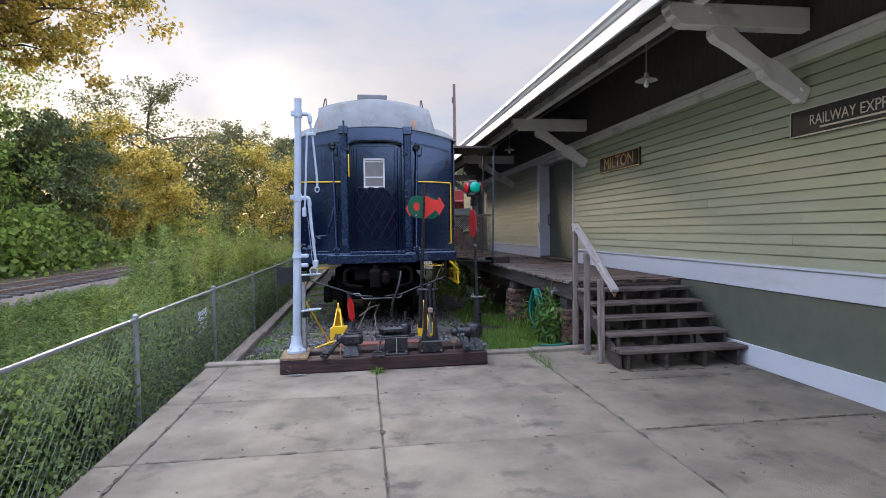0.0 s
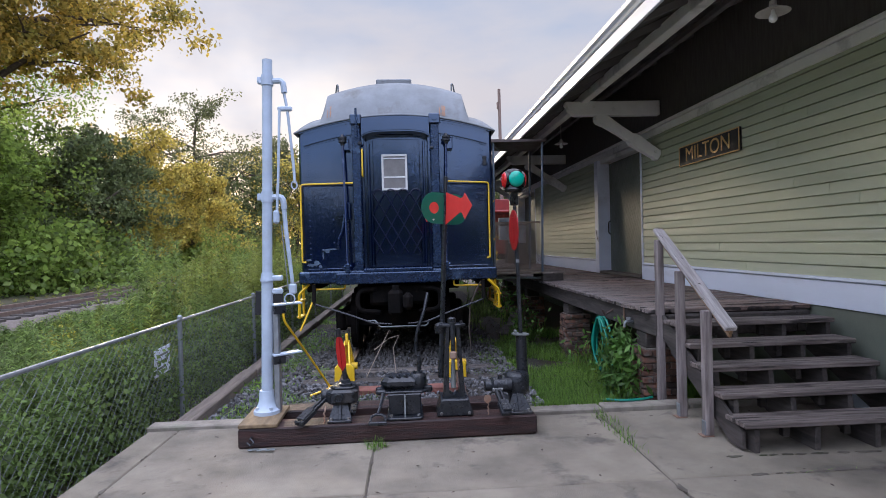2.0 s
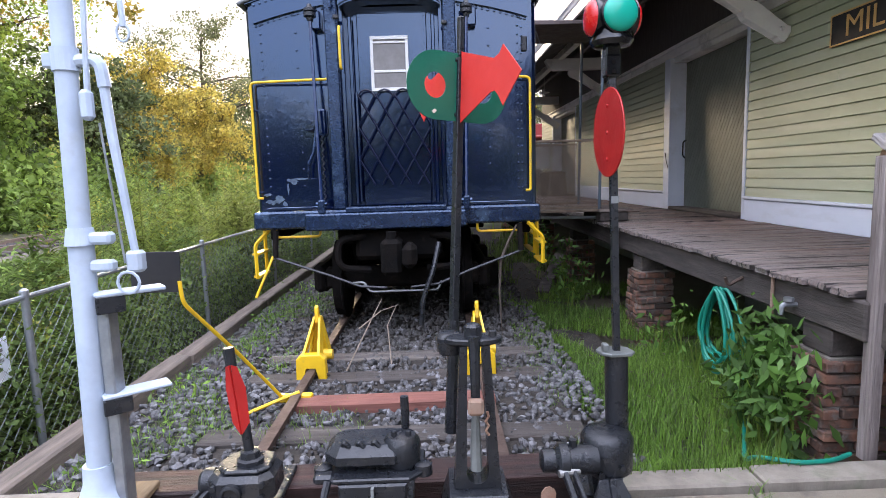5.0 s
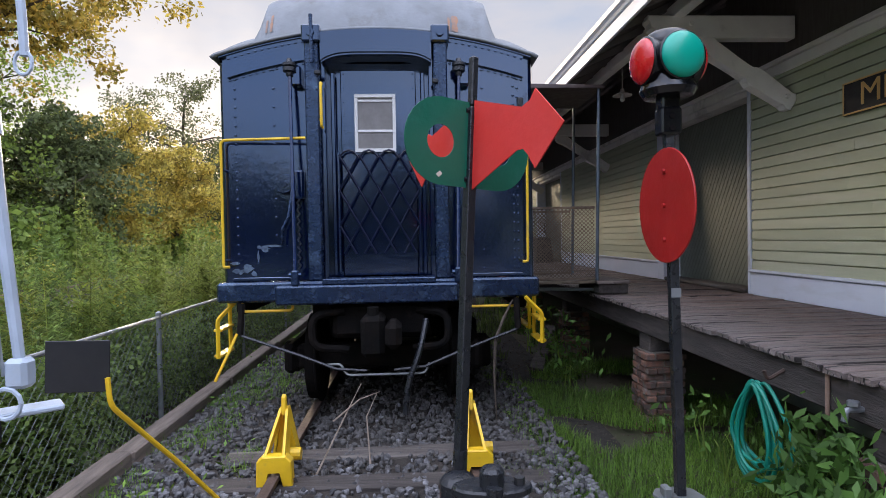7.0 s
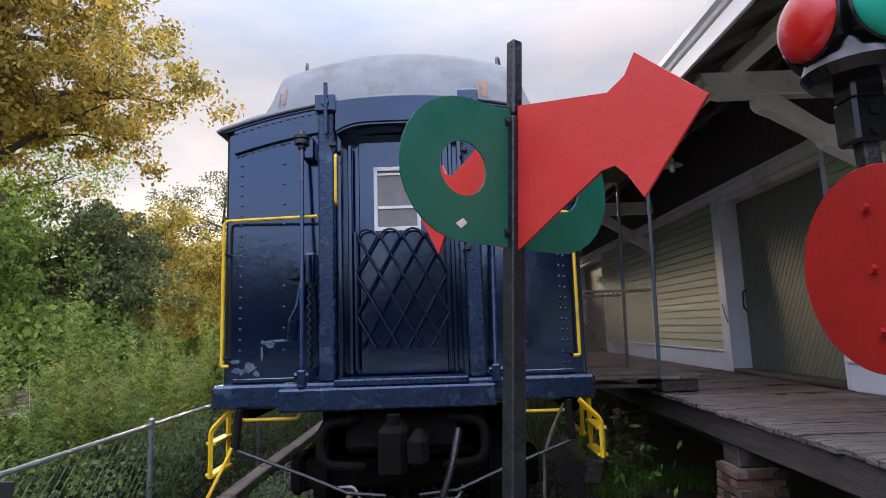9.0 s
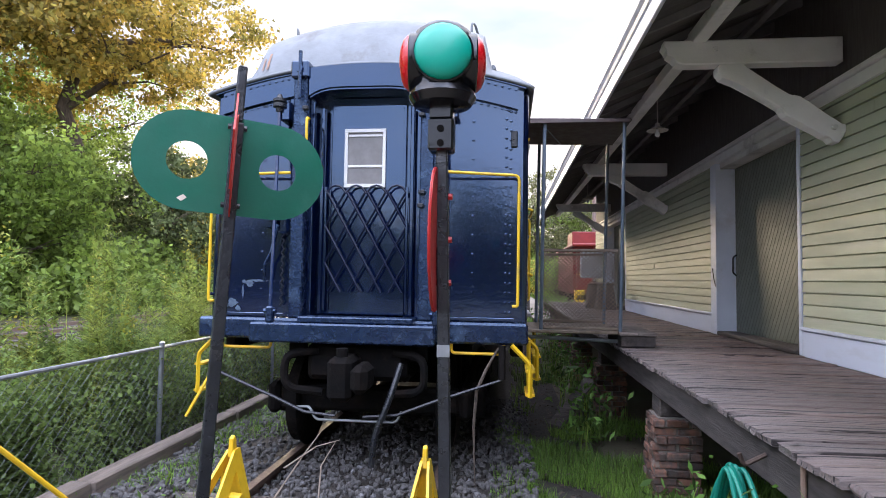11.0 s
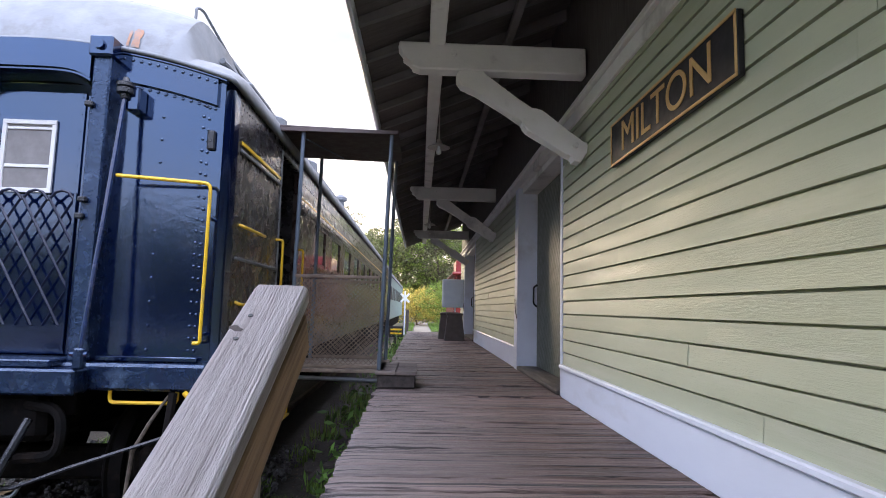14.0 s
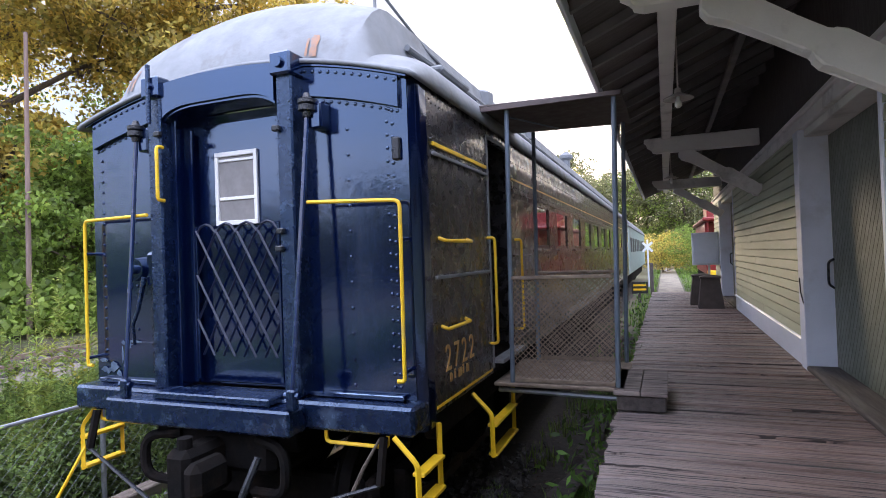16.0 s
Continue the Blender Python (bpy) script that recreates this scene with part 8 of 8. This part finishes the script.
# ---- trees ----
def tree(x, y, h, r, base, mt, n=9000, size=0.22, seed=0, label="", trunk=0.22, lean=0.0, sparse=1.0, name="tree"):
    """Tapered trunk, forking limbs and a crown of leaves round the twig ends."""
    rg, rr = np.random.default_rng(seed), random.Random(seed)
    z0 = -0.3
    t = thing(name, label, "tree", (x, y, z0))
    bm = B()
    top = Vector((x + lean * h, y, z0 + h * 0.9))
    bot = Vector((x, y, z0))
    tp = [bot.lerp(top, k / 6) + Vector((rr.uniform(-1, 1), rr.uniform(-1, 1), 0)) * 0.03 * h * (k > 0) for k in range(7)]
    tube(bm, tp, [trunk * (1 - 0.8 * k / 6) for k in range(7)], 8)
    ends = []
    limbs = 11
    for i in range(limbs):
        f = base + (0.97 - base) * (i + 0.5) / limbs
        k = min(5, int(f / 0.9 * 6)) if f < 0.9 else 5
        p = tp[k].lerp(tp[min(6, k + 1)], min(1, f / 0.9 * 6 - k))
        a = i * 2.4 + rr.uniform(-0.5, 0.5)
        reach = r * (0.55 + 0.6 * math.sin(math.pi * (0.18 + 0.75 * (f - base) / (1 - base)))) * rr.uniform(0.75, 1.1)
        d = Vector((math.cos(a), math.sin(a), rr.uniform(0.15, 0.6)))
        m1, e1 = p + d * reach * 0.5 + Vector((0, 0, reach * 0.06)), p + d * reach
        tube(bm, [p, m1, e1], [trunk * 0.38, trunk * 0.22, trunk * 0.06], 6)
        ends.append((e1, reach * 0.42)); ends.append((m1, reach * 0.30))
        for j in range(4):
            q = p.lerp(e1, rr.uniform(0.4, 0.9))
            e = q + Vector((rr.uniform(-1, 1), rr.uniform(-1, 1), rr.uniform(-0.15, 0.7))) * reach * 0.55
            tube(bm, [q, q.lerp(e, 0.55) + Vector((0, 0, 0.05 * reach)), e], [trunk * 0.16, trunk * 0.09, trunk * 0.03], 5)
            ends.append((e, reach * 0.30))
    part("trunk", bm, bark, t, smooth=True)
    # leaf clumps: a few twigs with leaves round each end
    Cs = []
    per = int(n * sparse / (len(ends) * 7))
    for e, s in ends:
        for j in range(7):
            c = np.array(e) + rg.normal(size=3) * np.array([s, s, s * 0.6]) * 0.75
            Cs.append(c + rg.normal(size=(per, 3)) * np.array([1, 1, 0.7]) * (0.16 * s + 0.12))
    C = np.concatenate(Cs)
    C = C[C[:, 2] > 0.1]
    V, F = leaves(C, rg.uniform(size * 0.6, size * 1.35, len(C)), rg, 0.62)
    soup("crown", V, F, mt, t, kind="stuff")
    return t


TREES = [
    # x, y, height, radius, crown base, leaves, count, leaf size, trunk, label
    (-21.5, 33.5, 24.0, 6.6, 0.42, leaf_oak, 25000, 0.36, 0.55, "large oak with golden green autumn leaves"),
    (-27.0, 25.0, 21.0, 6.5, 0.25, leaf_oak, 18000, 0.38, 0.5, "tall oak with golden leaves and bare limbs"),
    (-31.0, 44.0, 18.0, 6.0, 0.22, leaf_green, 15000, 0.32, 0.45, "tall green broadleaf tree"),
    (-20.5, 26.0, 7.0, 3.4, 0.06, leaf_green, 12000, 0.34, 0.2, "dense green tree wrapped in vines"),
    (-22.0, 31.0, 8.5, 3.6, 0.06, leaf_green, 12000, 0.34, 0.2, "dense green tree wrapped in vines"),
    (-18.5, 37.5, 7.5, 3.2, 0.06, leaf_dark, 11000, 0.34, 0.2, "dark green tree beside the main line"),
    (-19.0, 44.0, 9.0, 3.2, 0.10, leaf_gold, 10000, 0.32, 0.2, "slender tree with golden yellow leaves"),
    (-17.0, 49.0, 8.0, 3.0, 0.08, leaf_gold, 9000, 0.34, 0.2, "slender tree with golden yellow leaves"),
    (-20.5, 60.0, 14.0, 5.5, 0.20, leaf_far, 9000, 0.34, 0.35, "tall sparse grey-green tree"),
    (-15.5, 62.0, 8.5, 4.2, 0.06, leaf_dark, 9000, 0.34, 0.25, "dark green tree far down the line"),
    (-16.5, 78.0, 15.5, 3.0, 0.62, leaf_far, 4500, 0.40, 0.22, "tall thin pine with a small crown"),
    (-11.5, 64.0, 10.0, 4.5, 0.06, leaf_gold, 9000, 0.36, 0.25, "golden green tree far down the line"),
    (-8.5, 72.0, 10.5, 4.5, 0.06, leaf_far, 9000, 0.38, 0.25, "grey-green tree far down the line"),
    (-9.5, 80.0, 14.5, 3.2, 0.55, leaf_far, 4000, 0.42, 0.22, "tall thin pine with a small crown"),
    (-30.0, 18.0, 13.0, 5.0, 0.10, leaf_green, 12000, 0.34, 0.3, "green broadleaf tree across the main line"),
    (-29.0, 34.0, 12.0, 5.0, 0.08, leaf_green, 11000, 0.36, 0.3, "green broadleaf tree across the main line"),
    (-25.0, 17.0, 6.5, 3.4, 0.05, leaf_green, 10000, 0.34, 0.18, "dense green tree across the main line"),
    (-33.0, 27.0, 17.0, 5.5, 0.15, leaf_gold, 12000, 0.36, 0.4, "tall tree with golden leaves"),
    (-5.0, 86.0, 11.0, 5.0, 0.05, leaf_far, 8000, 0.45, 0.3, "grey-green tree far down the line"),
    (1.0, 92.0, 12.5, 5.5, 0.05, leaf_green, 9000, 0.45, 0.3, "tree beyond the far lawn"),
    (5.5, 88.0, 13.5, 5.5, 0.05, leaf_far, 9000, 0.45, 0.3, "tree beyond the far lawn"),
    (10.5, 92.0, 13.0, 5.5, 0.05, leaf_green, 9000, 0.45, 0.3, "tree beyond the far lawn"),
    (16.0, 85.0, 13.0, 5.5, 0.05, leaf_far, 8000, 0.45, 0.3, "tree beyond the far lawn"),
    (3.0, 66.0, 3.0, 2.4, 0.03, leaf_gold, 6000, 0.22, 0.1, "low yellow-green bush on the far lawn"),
    (6.5, 62.0, 3.4, 2.4, 0.03, leaf_green, 6000, 0.22, 0.1, "low green bush on the far lawn"),
]
for i, (x, y, h, r, b, mt, n_, sz, tk, lb) in enumerate(TREES):
    tree(x, y, h, r, b, mt, int(n_ * (2.4 if mt is leaf_oak else 1.9)), sz * (0.80 if mt is leaf_oak else 0.72), 40 + i, lb, tk)

# far woods that close the horizon
def woods(name, pts, mt, label, dens=2600, size=(0.4, 0.95)):
    Cs = []
    for x, y, w, h in pts:
        k = dens
        c = rng.normal(size=(k, 3)) * np.array([w * 0.5, w * 0.5, 0.9]) + np.array([x, y, 0])
        c[:, 2] = rng.beta(1.3, 1.6, k) * h * (0.75 + 0.35 * np.sin(c[:, 0] * 0.5 + c[:, 1] * 0.3)) - 0.2
        Cs.append(c)
    C = np.concatenate(Cs)
    V, F = leaves(C, rng.uniform(*size, len(C)), rng, 0.7)
    tagged(soup(name, V, F, mt), label, "woods", kind="stuff")


woods("far_woods", [(-60 + 11 * i, 112 - abs(i - 6) * 3.0, 11, 11) for i in range(13)], leaf_dark, "dark far woods along the horizon")
woods("side_woods", [(-40 - (i % 2) * 4, -10 + 11 * i, 10, 12) for i in range(11)], leaf_green, "green woods across the main line")
woods("undergrowth", [(-17.5 - (i % 3) * 1.5, 10 + 6.5 * i, 3.2, 3.4) for i in range(12)], leaf_green, "green undergrowth beside the main line", 6000, (0.16, 0.42))
# unseen woods, added so the coach paint mirrors trees against sky
woods("rear_woods", [(-44 + 7 * i, -36 - 4 * (i % 2), 7, 11 - 2 * (i % 3)) for i in range(14)], leaf_far, "unseen woods added behind the apron for reflections", 4200)
# unseen thicket, added to darken the lower half of the coach's reflections
woods("rear_thicket", [(-50 - 4 * (i % 2), -44 + 8 * i, 7, 6.5 - i % 2) for i in range(6)], leaf_shade, "unseen low dark thicket added across the main line for reflections", 3200)

# ---- brick piers and deck planks, piece by piece ----
BR = (0.20, 0.092, 0.060)
brick_h = unit_mesh("brick", brick_a, 0.195, 0.092, 0.058, 0.006)
brick_v = unit_mesh("brick", brick_a, 0.092, 0.195, 0.058, 0.006)
for y in (8.06, 11.05, 14.1, 17.2, 20.2, 23.2):
    near = y < 12
    pr = thing("brick_pier", "weathered brick pier below the deck", "pier", (3.13, y, -0.3), group="deck piers")
    part("core", box(B(), 2.975, 3.285, y - 0.155, y + 0.155, -0.34, 0.49), mortar, pr)
    part("timber_block", box(B(), 2.99, 3.24, y - 0.13, y + 0.13, 0.492, 0.655, 0.012), beam_wood, pr, "dark timber block")
    for c in range(12):
        z = -0.31 + c * 0.069
        if c % 2 == 0:
            for dx in (-0.10, 0.10):
                for dyy in (-0.125, 0.125):
                    piece("brick", brick_h, pr, pose(3.13 + dx + rb.uniform(-0.012, 0.012), y + dyy * 1.0 + rb.uniform(-0.012, 0.012), z + rb.uniform(-0.004, 0.004), rb.uniform(-2, 2), rb.uniform(-2, 2), rb.uniform(-4, 4)))
            for dx in (-0.148, 0.148):
                piece("brick", brick_v, pr, pose(3.13 + dx, y, z, 0, 0, rb.uniform(-1.5, 1.5)) @ Matrix.Diagonal((1, 0.75, 1, 1)))
        else:
            for dyy in (-0.10, 0.10):
                for dx in (-0.148, 0.148):
                    piece("brick", brick_v, pr, pose(3.13 + dx + rb.uniform(-0.014, 0.014), y + dyy, z + rb.uniform(-0.004, 0.004), rb.uniform(-2, 2), rb.uniform(-2, 2), rb.uniform(-4, 4)))
            for dyy in (-0.148, 0.148):
                piece("brick", brick_h, pr, pose(3.13, y + dyy, z, 0, 0, rb.uniform(-1.5, 1.5)) @ Matrix.Diagonal((0.9, 1, 1, 1)))


def plank_mesh(ln, w, seed):
    """One deck plank along x: split, worn edges that wander, and a ragged outer end."""
    rr = random.Random(seed)
    n, vs, fs = 22, [], []
    for i in range(n + 1):
        x = -ln / 2 + ln * i / n
        e0, e1 = rr.uniform(-0.004, 0.003), rr.uniform(-0.003, 0.004)
        if rr.random() < 0.16:
            e0 += 0.010
        if rr.random() < 0.16:
            e1 -= 0.010
        cup = rr.uniform(-0.0015, 0.0015)
        for yy_, zz_ in ((-w / 2 + e0, -0.045), (-w / 2 + e0, -0.009), (-w / 2 + e0 + 0.009, cup - 0.001), (-w * 0.18, cup - 0.003), (w * 0.2, cup - 0.003), (w / 2 + e1 - 0.009, cup - 0.001), (w / 2 + e1, -0.009), (w / 2 + e1, -0.045)):
            vs.append((x + (rr.uniform(-0.010, 0.012) if i == 0 else 0.0), yy_, zz_ - (rr.uniform(0.002, 0.012) if i == 0 and zz_ > -0.02 else 0.0)))
    for i in range(n):
        for k in range(8):
            fs.append((i * 8 + k, i * 8 + (k + 1) % 8, i * 8 + 8 + (k + 1) % 8, i * 8 + 8 + k))
    fs += [tuple(range(7, -1, -1)), tuple(n * 8 + k for k in range(8))]
    me = bpy.data.meshes.new("plank")
    me.from_pydata(vs, [], fs)
    me.materials.append(deck_wood)
    return me


PW = 0.188
plank_kinds = [plank_mesh(1.72, PW - 0.029, k) for k in range(12)]
y = 7.72 + PW / 2
while y < 25.6:
    piece("plank", plank_kinds[rb.randrange(12)], deck, pose(EDGE + 0.842 + rb.uniform(-0.014, 0.008), y + rb.uniform(-0.003, 0.003), DECK + rb.uniform(-0.008, 0.006), rb.uniform(-1.2, 1.2), rb.uniform(-0.15, 0.15), rb.uniform(-0.15, 0.15)))
    y += PW
